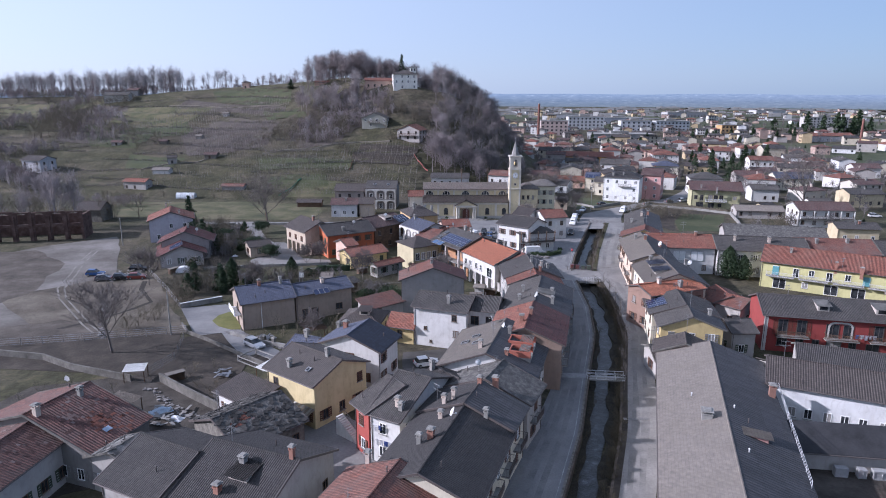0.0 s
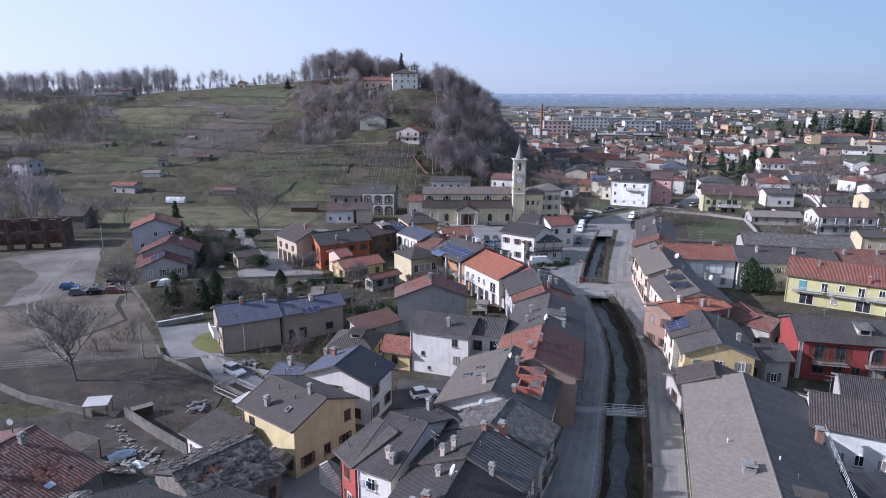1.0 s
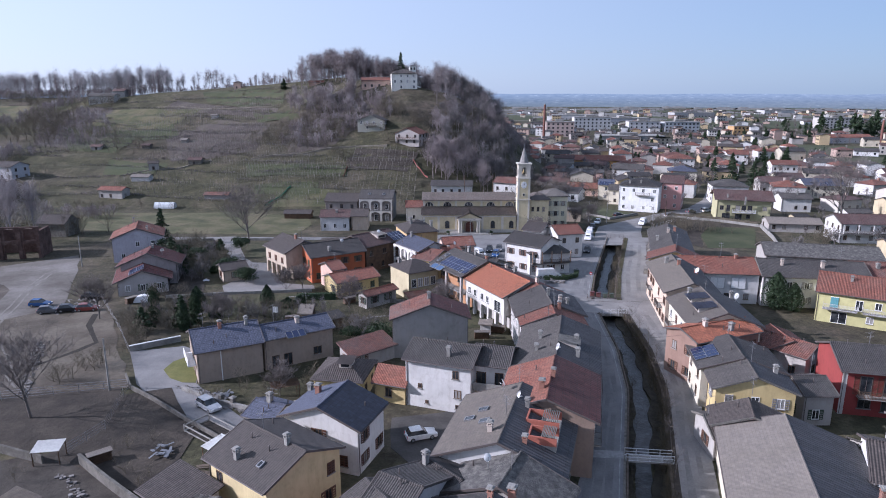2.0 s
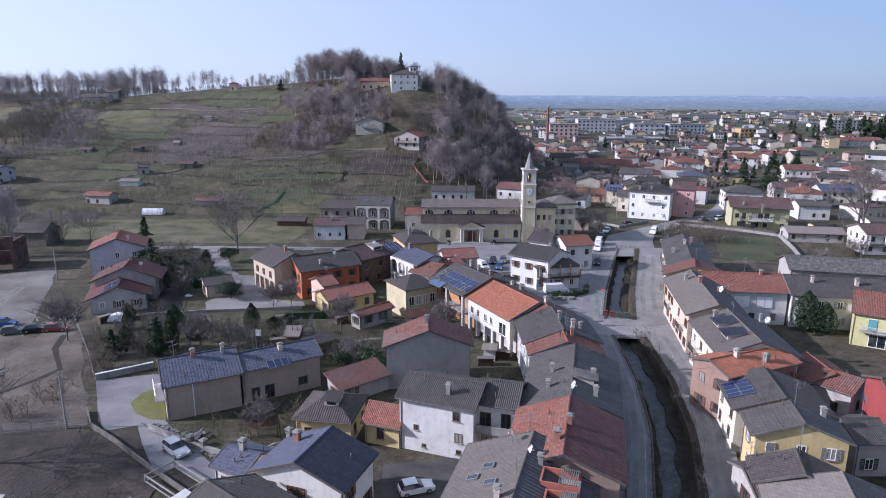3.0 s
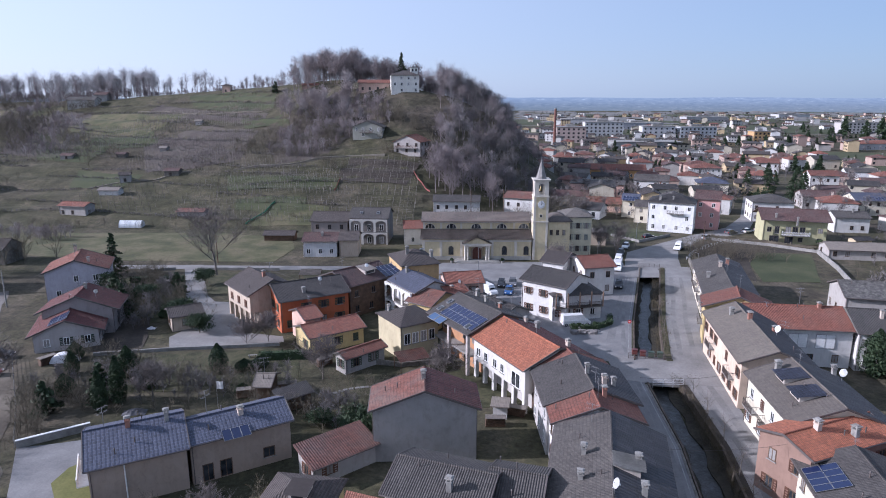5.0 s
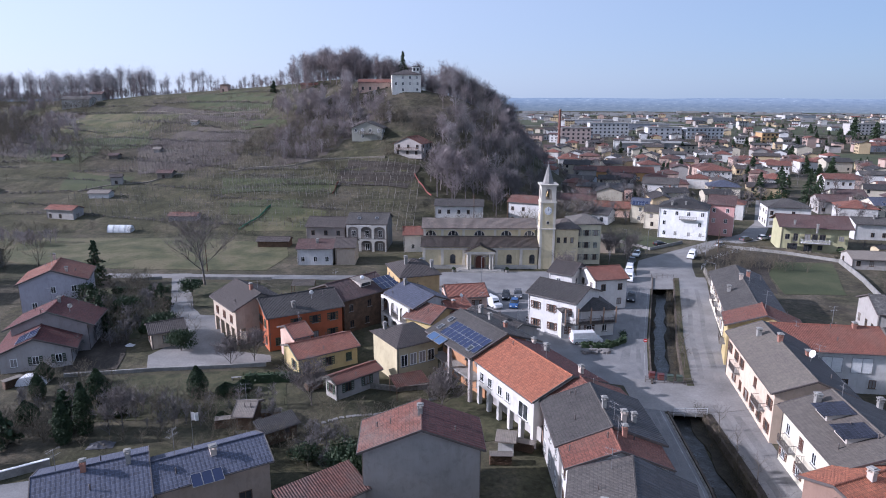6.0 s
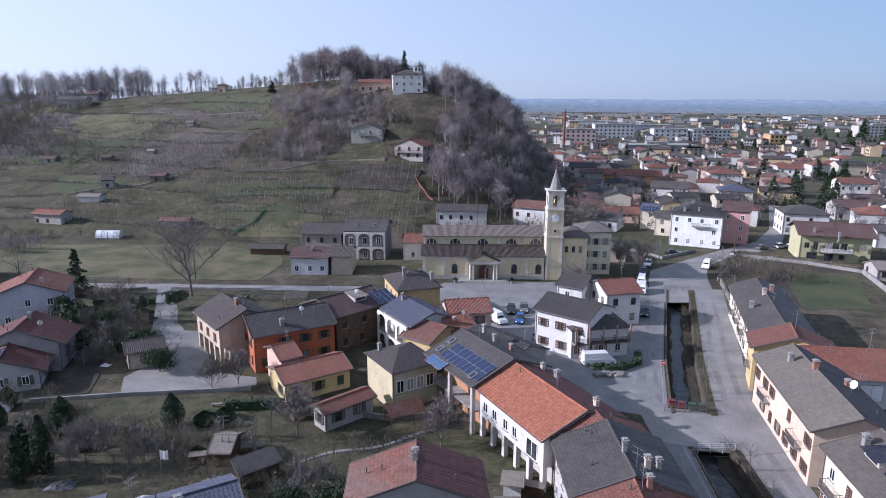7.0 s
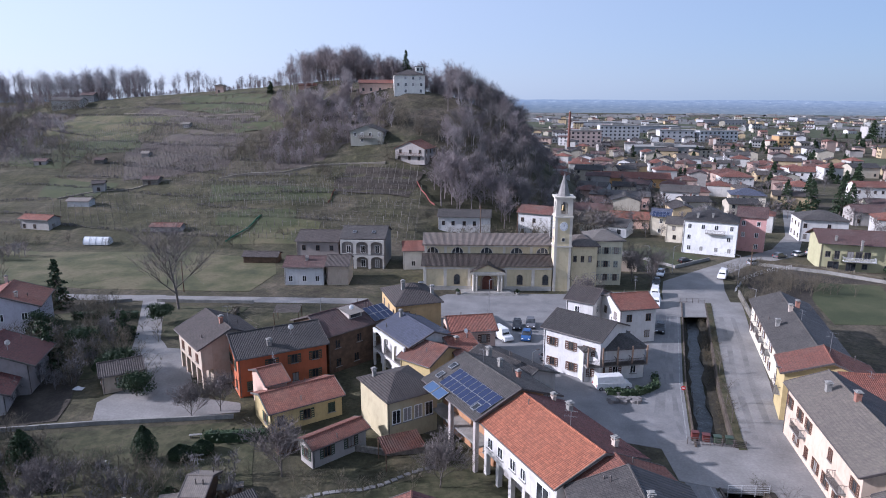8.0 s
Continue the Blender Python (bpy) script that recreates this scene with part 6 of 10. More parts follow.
def bare_tree(seed, h, spread=0.36, twig=0.02, forks=(7, 5, 4, 4), trunk_part=0.35, lean=0.0, thick=0.022):
    """Trunk, limbs and a haze of twigs; returns (wood, twigs) as triangle lists, height h, foot at the origin."""
    rng = random.Random(seed)
    wood, twigs = Stems(rng), Stems(rng)

    def grow(a, d, length, r, level):
        bends = 3 if level == 0 else 2
        p, dd = a, d
        pts = [(a, r)]
        for i in range(bends):
            dd = (dd + Vector((rng.uniform(-1, 1), rng.uniform(-1, 1), rng.uniform(-0.3, 0.7))) * (0.10 if level == 0 else 0.22)).normalized()
            q = p + dd * length / bends
            rr = r * (1 - 0.55 * (i + 1) / bends)
            (wood if level < 3 else twigs).stem(p, q, pts[-1][1], rr, 6 if level == 0 else 3) if level < 3 else twigs.sliver(p, q, max(r, twig))
            pts.append((q, rr))
            p = q
        if level >= len(forks):
            return
        for i in range(forks[level]):
            g = (trunk_part if level == 0 else 0.3) + (1 - (trunk_part if level == 0 else 0.3)) * (i + rng.random() * 0.8) / forks[level]
            s = min(bends - 1, int(g * bends))
            f = g * bends - s
            o = pts[s][0].lerp(pts[s + 1][0], min(1, f))
            w = rng.uniform(0, 2 * math.pi) if level else 2.4 * i + rng.uniform(-0.4, 0.4)
            out = Vector((math.cos(w), math.sin(w), 0))
            nd = (dd * rng.uniform(0.5, 0.9) + out * rng.uniform(0.55, 0.95) + Vector((0, 0, 0.25))).normalized()
            ln = length * (rng.uniform(0.5, 0.8) if level else rng.uniform(1.0, 1.4) * spread * (1.25 - 0.5 * g))
            grow(o, nd, ln, max(0.012, pts[s][1] * 0.55), level + 1)
    grow(Vector((0, 0, -0.3)), Vector((lean, 0, 1)).normalized(), h * 0.92, h * thick, 0)
    return (np.array(wood.v), np.array(wood.t)), (np.array(twigs.v), np.array(twigs.t))


def conifer(seed, h, r):
    rng = random.Random(seed)
    wood, leaf = Stems(rng), Stems(rng)
    wood.stem(Vector((0, 0, -0.3)), Vector((0, 0, h * 0.97)), h * 0.022, 0.02, 6)
    n = int(h * 11)
    for i in range(n):
        g = 0.06 + 0.94 * i / n
        w = rng.uniform(0, 2 * math.pi)
        ln = r * (1 - g) ** 0.8 * rng.uniform(0.75, 1.15) + 0.15
        a = Vector((0, 0, h * g))
        b = a + Vector((math.cos(w) * ln, math.sin(w) * ln, -0.28 * ln))
        wood.stem(a, b, 0.03, 0.01, 3)
        for k in range(9):
            q = a.lerp(b, 0.25 + 0.75 * k / 8)
            leaf.leaf(q + Vector((rng.uniform(-1, 1), rng.uniform(-1, 1), rng.uniform(-1, 0.4))) * 0.2, 0.22 + 0.2 * (1 - g) + 0.05, 0.2)
    return (np.array(wood.v), np.array(wood.t)), (np.array(leaf.v), np.array(leaf.t))


def evergreen(seed, h, r, n=1900, leaf_size=0.085, low=0.15):
    """A dense clipped or bushy evergreen: clumps of leaves over a branching core."""
    rng = random.Random(seed)
    wood, leaf = Stems(rng), Stems(rng)
    wood.stem(Vector((0, 0, -0.2)), Vector((0, 0, h * 0.6)), 0.12, 0.04, 5)
    lumps = [(Vector((rng.uniform(-0.5, 0.5) * r, rng.uniform(-0.5, 0.5) * r, h * rng.uniform(low + 0.2, 0.78))), rng.uniform(0.45, 0.8)) for _ in range(9)]
    for c, s in lumps:
        wood.stem(Vector((0, 0, h * 0.25)), c, 0.05, 0.02, 3)
    for i in range(n * 2):
        c, s = lumps[i % len(lumps)]
        inner = i % 4 == 0
        d = Vector((rng.gauss(0, 1), rng.gauss(0, 1), rng.gauss(0, 1))).normalized() * (rng.uniform(0.3, 0.7) if inner else rng.uniform(0.75, 1.08))
        p = c + Vector((d.x * r * s, d.y * r * s, d.z * h * 0.27 * s))
        if p.z > h * 0.04:
            leaf.leaf(p, leaf_size * rng.uniform(0.7, 1.3) * (2.6 if inner else 1.35))
    return (np.array(wood.v), np.array(wood.t)), (np.array(leaf.v), np.array(leaf.t))


def cone_shrub(seed, h, r, n=3600):
    """A dense clipped cone or egg of small leaves round a leafy core."""
    rng = random.Random(seed)
    wood, leaf = Stems(rng), Stems(rng)
    wood.stem(Vector((0, 0, -0.2)), Vector((0, 0, h * 0.7)), 0.09, 0.03, 5)
    for i in range(n):
        g = rng.random() ** 0.8
        q = math.sin(math.pi * min(1, 0.18 + 0.82 * g)) ** 0.7 * (1.0 if g < 0.4 else 1 - 0.35 * (g - 0.4))
        w, inner = rng.uniform(0, 6.283), i % 4 == 0
        rr = r * q * (rng.uniform(0.3, 0.7) if inner else rng.uniform(0.88, 1.06))
        leaf.leaf(Vector((math.cos(w) * rr, math.sin(w) * rr, 0.1 + h * 0.95 * g)), (0.26 if inner else 0.08) * max(1.0, h / 6.5) * rng.uniform(0.7, 1.3))
    return (np.array(wood.v), np.array(wood.t)), (np.array(leaf.v), np.array(leaf.t))


TREES = {}


def tree_meshes(key, made, mat_a, mat_b):
    if key not in TREES:
        a, b = made()
        TREES[key] = (tri_mesh("trunk", *a, mat_a), tri_mesh("crown", *b, mat_b))
    return TREES[key]


def tree(key, x, y, made, mat_a, mat_b, label, scale=1.0, z=None, name="tree", category="tree", group="garden trees"):
    ma, mb = tree_meshes(key, made, mat_a, mat_b)
    z = land(x, y) if z is None else z
    ob = thing(name, pose(x, y, z, 0, 0, (x * 37 + y * 11) % 360) @ Matrix.Scale(scale, 4), label, category, group)
    part("trunk", ma, None, ob)
    part("crown", mb, None, ob)
    return ob


def scatter(name, kinds, spots, material, label, category):
    """Many copies of a few triangle models joined into one object. spots: (x, y, z, scale, turn)."""
    vs, ts, n = [], [], 0
    for i, (x, y, z, s, turn) in enumerate(spots):
        v, t = kinds[i % len(kinds)]
        c, d = math.cos(turn), math.sin(turn)
        w = np.empty_like(v)
        w[:, 0], w[:, 1], w[:, 2] = (v[:, 0] * c - v[:, 1] * d) * s + x, (v[:, 0] * d + v[:, 1] * c) * s + y, v[:, 2] * s + z
        vs.append(w)
        ts.append(t + n)
        n += len(v)
    return tagged(new(name, tri_mesh(name, np.concatenate(vs), np.concatenate(ts), material)), label, category, kind="stuff")


def joined(pair):
    (va, ta), (vb, tb) = pair
    return np.concatenate([va, vb]), np.concatenate([ta, tb + len(va)])


def fuzzy_tree(seed, h, r, n=260, low=0.25, width=0.05, top=1.0, trunk=0.014):
    """A leafless tree seen from afar: trunk, limbs and a rounded haze of fine twigs."""
    q = random.Random(seed)
    st = Stems(q)
    st.stem(Vector((0, 0, -0.4)), Vector((q.uniform(-0.03, 0.03) * h, q.uniform(-0.03, 0.03) * h, h * 0.86)), h * trunk, 0.04, 5)
    limbs = []
    for i in range(15):
        z0 = h * q.uniform(low, 0.66)
        w = 2.4 * i + q.uniform(-0.5, 0.5)
        z1 = z0 + (h * top - z0) * q.uniform(0.3, 0.85)
        g = (z1 / h - low) / (1 - low)
        reach = r * max(0.15, math.sin(math.pi * min(0.98, 0.16 + 0.84 * g))) * q.uniform(0.55, 0.95)
        a, b = Vector((0, 0, z0)), Vector((math.cos(w) * reach, math.sin(w) * reach, z1))
        st.stem(a, b, h * trunk * 0.45, 0.03, 3)
        limbs.append((a, b))
    limbs += [(Vector((0, 0, h * 0.55)), Vector((0, 0, h * 0.9)))] * 2
    for i in range(n):
        a, b = limbs[i % len(limbs)]
        p = a.lerp(b, q.uniform(0.35, 1.1)) + Vector((q.gauss(0, 1), q.gauss(0, 1), q.gauss(0, 0.8))) * 0.05 * h
        d = Vector((p.x, p.y, 0)) * (0.5 / max(r, 0.1)) + Vector((q.uniform(-0.7, 0.7), q.uniform(-0.7, 0.7), q.uniform(0.2, 1.0)))
        st.sliver(p, p + d.normalized() * h * q.uniform(0.07, 0.17), width * q.uniform(0.6, 1.4))
    return np.array(st.v), np.array(st.t)


def inside(pts, x, y):
    """Whether a point lies within a plan outline."""
    odd = False
    for (ax, ay), (bx, by) in zip(pts, pts[1:] + pts[:1]):
        if (ay > y) != (by > y) and x < ax + (bx - ax) * (y - ay) / (by - ay):
            odd = not odd
    return odd


rng = random.Random(7)
# pale and brown hill twigs lightened to stand in for distance haze
TWIG_PALE = rough_mat("pale_twigs", [(0.3, (0.23, 0.205, 0.205)), (0.7, (0.36, 0.325, 0.325))], 0.12, 2, 0.9, 0.0, 0.01)
TWIG_BROWN = rough_mat("brown_twigs", [(0.3, (0.165, 0.138, 0.138)), (0.7, (0.27, 0.232, 0.228))], 0.12, 2, 0.9, 0.0, 0.01)
TWIG_DARK = rough_mat("dark_twigs", [(0.3, (0.1, 0.092, 0.092)), (0.7, (0.19, 0.173, 0.17))], 0.12, 2, 0.9, 0.0, 0.01)
WOODS = [fuzzy_tree(40 + i, 12.5, 4.4 + 0.6 * (i % 3), 460, 0.24, 0.05) for i in range(7)]
SLIM = [fuzzy_tree(60 + i, 18.0, 2.4 + 0.6 * (i % 3), 260, 0.18, 0.045, 1.0, 0.011) for i in range(7)]
LIGHT = [fuzzy_tree(70 + i, 9.0, 3.0, 110, 0.25, 0.11) for i in range(5)]
BRUSH = [fuzzy_tree(75 + i, 4.0, 1.7, 120, 0.05, 0.05) for i in range(5)]

# wood on the hill's spur, with clearings round the villa and the two houses below it
stands = ([], [], [])
while sum(len(q) for q in stands) < 560:
    x, y = rng.uniform(-85, 62), rng.uniform(268, 430)
    z = land(x, y)
    lower = 15 + 9 * smooth(-20, -85, x) if x < 0 else 15 - 14 * smooth(0, 18, x)
    if z < lower or x > 40 + 0.1 * (y - 340) or (x < -62 and y < 355) or (-50 < x < -8 and 336 < y < 382) or (-47 < x < -7 and 290 < y < 336) or (x < -30 and y < 345):
        continue
    if x < -45 and 372 < y < 388:
        continue
    big = (1.25 if z > 40 and x < -50 else 1.05 if z > 40 else 0.92) * (1.12 if x > -8 and y > 345 else 1.0)
    k = 2 if x > -5 and rng.random() < 0.5 else (1 if rng.random() < 0.6 else 0)
    stands[k].append((x, y, z - 0.2, rng.uniform(0.65, 1.1) * big * (0.6 if x > 26 else 1), rng.uniform(0, 6.28)))
for _ in range(22):
    x, y = rng.uniform(-10, 14), rng.uniform(284, 302)
    stands[1].append((x, y, land(x, y) - 0.2, rng.uniform(0.8, 1.15), rng.uniform(0, 6.28)))
for q, m in zip(stands, (TWIG_PALE, TWIG_BROWN, TWIG_DARK)):
    scatter("woodland", WOODS, q, m, "leafless grey-brown wood on the hilltop", "woodland")

# low wood on the slope under the villa, the orchard and the wooded gully further along
stands = ([], [])
for pts, n, size in (([(-80, 328), (-72, 361), (-58, 372), (-32, 360), (-27, 337), (-44, 333), (-53, 316), (-70, 316)], 250, (0.7, 1.5)),
                     ([(-247, 404), (-207, 408), (-175, 362), (-181, 339), (-210, 352)], 130, (0.7, 1.4)),
                     ([(-238, 452), (-246, 452), (-252, 402), (-280, 378), (-262, 376), (-236, 402)], 110, (0.9, 1.7)),
                     ([(-206, 300), (-166, 274), (-176, 268), (-215, 290)], 80, (0.9, 1.9)),
                     ([(-232, 318), (-200, 330), (-204, 342), (-250, 330)], 50, (0.8, 1.6)),
                     ([(-170, 262), (-140, 252), (-118, 246), (-122, 240), (-170, 252)], 60, (0.6, 1.3))):
    xs, ys_ = [p[0] for p in pts], [p[1] for p in pts]
    k = 0
    while k < n:
        x, y = rng.uniform(min(xs), max(xs)), rng.uniform(min(ys_), max(ys_))
        if inside(pts, x, y):
            stands[rng.random() < 0.6].append((x, y, land(x, y) - 0.1, rng.uniform(*size), rng.uniform(0, 6.28)))
            k += 1
for q, m in zip(stands, (TWIG_PALE, TWIG_BROWN)):
    scatter("thicket", BRUSH, q, m, "purple-brown leafless thicket on the slope", "thicket")

# tall bare trees along the ridge, over a belt of undergrowth
stands, low = ([], []), []
for i in range(520):
    x = -95 - 480 * rng.random()
    if rng.random() > (0.7 if x > -190 else 1):
        continue
    y = line(CREST_Y, x) + rng.uniform(0, 40)
    stands[rng.random() < 0.35].append((x, y, land(x, y) - 0.2, rng.uniform(0.72, 1.12) * (0.5 if x > -150 else 0.75 if x > -190 else 1), rng.uniform(0, 6.28)))
for i in range(620):
    x = -190 - 390 * rng.random()
    y = line(CREST_Y, x) + rng.uniform(-4, 26)
    low.append((x, y, land(x, y) - 0.2, rng.uniform(0.9, 1.9), rng.uniform(0, 6.28)))
for i in range(230):
    x = -30 - 160 * rng.random()
    y = line(CREST_Y, x) + rng.uniform(4, 30)
    low.append((x, y, land(x, y) - 0.2, rng.uniform(0.5, 1.1) if x < -90 else rng.uniform(0.9, 1.8), rng.uniform(0, 6.28)))
for q, m in zip(stands, (HAZED_TWIG, TWIG_BROWN)):
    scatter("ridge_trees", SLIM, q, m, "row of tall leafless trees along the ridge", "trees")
scatter("undergrowth", BRUSH, low, TWIG_BROWN, "leafless undergrowth below the ridge trees", "thicket")

# scrub, hedges and low thickets
SCRUB = [joined(bare_tree(80 + i, 3.2, 0.6, 0.03, (6, 4, 3), 0.05)) for i in range(4)]
spots = []


def hedge(pts, n, width, size=(0.5, 1.0)):
    for _ in range(n):
        k = rng.randrange(len(pts) - 1)
        g = rng.random()
        x, y = pts[k][0] + (pts[k + 1][0] - pts[k][0]) * g + rng.uniform(-width, width), pts[k][1] + (pts[k + 1][1] - pts[k][1]) * g + rng.uniform(-width, width)
        spots.append((x, y, land(x, y) - 0.1, rng.uniform(*size), rng.uniform(0, 6.28)))


for (a, b, n, w, s) in (((-170, 232), (-112, 215), 60, 7, (0.8, 2.0)), ((-52, 176), (-74, 200), 20, 5, (0.6, 1.2)), ((-62, 150), (-48, 142), 16, 4, (0.5, 1.2)), ((-90, 330), (-62, 352), 70, 9, (0.7, 1.5)), ((-150, 262), (-60, 258), 40, 2, (0.4, 0.9)), ((-210, 380), (-150, 330), 40, 8, (0.7, 1.5)),
                        ((-300, 460), (-200, 420), 60, 7, (0.9, 1.8)), ((-60, 318), (-40, 300), 25, 4, (0.5, 1.0)), ((-250, 330), (-180, 300), 50, 12, (0.6, 1.4)),
                        ((-62, 138), (-54, 128), 16, 2, (0.5, 1.1)), ((-58, 150), (-25, 137), 40, 3, (0.4, 1.0)), ((-25, 137), (-8, 136), 14, 2, (0.3, 0.7)),
                        ((-52, 166), (-70, 185), 24, 5, (0.6, 1.3)), ((-88, 200), (-72, 205), 18, 2, (0.5, 1.2)), ((60, 205), (72, 226), 34, 4, (0.4, 0.9)), ((100, 205), (118, 212), 24, 4, (0.5, 1.1)),
                        ((22, 276), (60, 296), 60, 8, (0.8, 1.8)), ((-5, 268), (25, 272), 36, 5, (0.6, 1.4))):
    hedge((a, b), n, w, s)
for (a, b, n, w, s) in (((-62, 136), (-40, 134), 26, 3, (0.4, 1.0)), ((-40, 134), (-14, 131), 26, 3, (0.3, 0.9)), ((-60, 143), (-30, 144), 22, 2.5, (0.3, 0.8)), ((-30, 144), (-8, 140), 18, 3, (0.3, 0.7)), ((-60, 110), (-55, 128), 30, 2, (0.3, 0.8)), ((-36, 106), (-18, 112), 24, 2.5, (0.3, 0.8)),
                        ((68, 232), (84, 224), 60, 6, (0.5, 1.1)), ((-66, 172), (-80, 196), 30, 7, (0.6, 1.5)), ((-40, 96), (-34, 84), 14, 3, (0.2, 0.5)), ((-60, 84), (-48, 88), 16, 3, (0.2, 0.5)), ((-28, 128), (-14, 137), 20, 3, (0.3, 0.9)), ((0, 150), (-12, 138), 14, 3, (0.3, 0.7)), ((-10, 262), (20, 268), 24, 4, (0.4, 0.9))):
    hedge((a, b), n, w, s)
for pts in ([(-108.4, 298.5), (-84.4, 297.5), (-60.4, 295.3), (-43.3, 292.9)], [(-215.6, 393.5), (-204.0, 416.9)], [(-152.1, 322.8), (-147.6, 343.7), (-140.9, 362.6), (-131.3, 379.0)], [(-90.4, 281.9), (-67.2, 278.4), (-47.4, 277.6)], [(-145.7, 338.8), (-111.0, 323.3), (-88.4, 312.9)],
            [(-107.9, 313.4), (-85.7, 336.5)], [(-220.7, 334.6), (-195.2, 336.7), (-173.1, 333.9)], [(-94.1, 346.8), (-70.9, 352.0), (-55.4, 373.0)], [(-87.7, 264.9), (-55.4, 268.1), (-46.0, 268.8)], [(-162.4, 427.2), (-132.5, 413.9), (-106.3, 409.5), (-87.7, 405.3)]):
    hedge(pts, 34, 0.8, (0.22, 0.5))
for (a, b, n, w, s) in (((-215, 360), (-235, 405), 80, 14, (1.0, 2.4)), ((-260, 350), (-290, 400), 60, 18, (1.0, 2.2)), ((-55, 336), (-50, 322), 24, 4, (0.6, 1.6)), ((-34, 341), (-8, 331), 34, 4, (0.7, 1.8)), ((-30, 322), (-24, 310), 14, 3, (0.5, 1.2)), ((-8, 318), (-6, 300), 20, 4, (0.6, 1.6)), ((-60, 330), (-72, 318), 40, 6, (0.5, 1.2))):
    hedge((a, b), n, w, s)
scatter("scrub", SCRUB, spots, BUSH, "leafless thickets and hedges between the plots", "scrub")

# dead growth along the foot of the canal walls
spots = []
for i in range(190):
    y = rng.uniform(55, 212)
    if 143 < y < 155:
        continue
    side = 1 if rng.random() < 0.72 else -1
    spots.append((canal_x(y) + side * rng.uniform(1.1, 2.2), y, -1.45, rng.uniform(0.18, 0.45) * (1 if side > 0 else 0.7), rng.uniform(0, 6.28)))
for i in range(90):
    y = rng.uniform(154, 211)
    spots.append((canal_x(y) + rng.uniform(2.5, 3.6), y, 0.02, rng.uniform(0.14, 0.34), rng.uniform(0, 6.28)))
for i in range(420):
    y = rng.uniform(50, 146)
    spots.append((canal_x(y) + rng.uniform(1.7, 2.9), y, rng.uniform(-1.3, 0.0), rng.uniform(0.16, 0.42), rng.uniform(0, 6.28)))
scatter("canal_growth", [joined(bare_tree(84 + i, 3.0, 0.7, 0.035, (6, 3, 3), 0.05)) for i in range(3)], spots, rough_mat("dead_reed", [(0.3, (0.045, 0.04, 0.026)), (0.7, (0.12, 0.1, 0.065))], 0.5, 5, 0.9, 0.0, 0.01), "dead weeds and bare shrubs in the canal", "weeds")

# far trees over the plain
FIRS = [joined(conifer(90 + i, 6.0, 1.9)) for i in range(2)]
CEDARS = [joined(conifer(94 + i, 9.0, 3.3)) for i in range(3)]
stands = ([], [])
for i in range(1150):
    y = 280 + 1300 * rng.random() ** 1.7
    x = rng.uniform(0.12, 0.74) * y
    if inside(SOWN, x, y) or abs((x - 87) * 0.82 - (y - 252) * 0.57) < 9:
        continue
    stands[rng.random() < 0.5].append((x, y, -0.1, rng.uniform(0.35, 1.05), rng.uniform(0, 6.28)))
for q, m in zip(stands, (TWIG, TWIG_DARK)):
    scatter("far_trees", LIGHT, q, m, "leafless trees between the far houses", "trees")
spots = []
for x, y, n, r in ((240, 620, 10, 40), (330, 640, 6, 30), (110, 420, 5, 16), (420, 700, 8, 40), (180, 420, 8, 40), (150, 520, 10, 50), (230, 520, 6, 30), (300, 820, 12, 120), (480, 900, 12, 120)):
    for _ in range(n):
        spots.append((x + rng.uniform(-r, r), y + rng.uniform(-r, r), 0, rng.uniform(0.8, 1.7), rng.uniform(0, 6.28)))
scatter("far_conifers", FIRS, spots, LEAF, "dark conifers between the far houses", "trees")
spots = [(404, 742, 0, 2.5, 0.3), (380, 668, 0, 2.3, 1.0), (390, 662, 0, 2.6, 2.0), (399, 668, 0, 2.4, 3.0), (408, 664, 0, 2.2, 4.0), (418, 672, 0, 2.9, 5.0), (424, 662, 0, 2.1, 0.5), (360, 690, 0, 1.5, 1.5)]
for _ in range(90):
    y = 290 + 700 * rng.random()
    spots.append((rng.uniform(0.16, 0.7) * y, y, -0.1, rng.uniform(0.3, 0.75), rng.uniform(0, 6.28)))
scatter("far_evergreens", CEDARS, spots, LEAF, "tall dark cedars between the far houses", "trees")

# vine rows with their posts on the terraces
vs = Stems(rng)
for (x0, y0, x1, y1, rows, step) in ((-100, 268, -14, 262, 9, 4.2), (-125, 312, -62, 300, 12, 3.4), (-215, 330, -130, 352, 12, 3.6), (-50, 302, -16, 298, 4, 3.2), (-140, 280, -108, 276, 6, 4.0), (-140, 320, -94, 322, 14, 2.6), (-88, 288, -46, 288, 6, 3.0), (-165, 386, -98, 362, 7, 3.4), (-205, 345, -165, 340, 8, 4.0), (-120, 384, -92, 368, 6, 3.6)):
    for r in range(rows):
        n = int(math.hypot(x1 - x0, y1 - y0) / 2.6)
        prev = None
        for i in range(n + 1):
            g = i / n
            x, y = x0 + (x1 - x0) * g, y0 + (y1 - y0) * g + r * step
            z = land(x, y)
            top = Vector((x, y, z + 1.7))
            vs.stem(Vector((x, y, z - 0.2)), top + Vector((0, 0, 0.25)), 0.085, 0.08, 3)
            if prev is not None:
                for hh in (0.9, 1.55):
                    vs.sliver(prev - Vector((0, 0, 1.7 - hh)), top - Vector((0, 0, 1.7 - hh)) + Vector((0, 0, rng.uniform(-0.1, 0.1))), 0.045)
                mid = (prev + top) / 2
                vs.stem(mid - Vector((0, 0, 1.9)), mid - Vector((0, 0, 0.9)), 0.045, 0.03, 3)
            prev = top
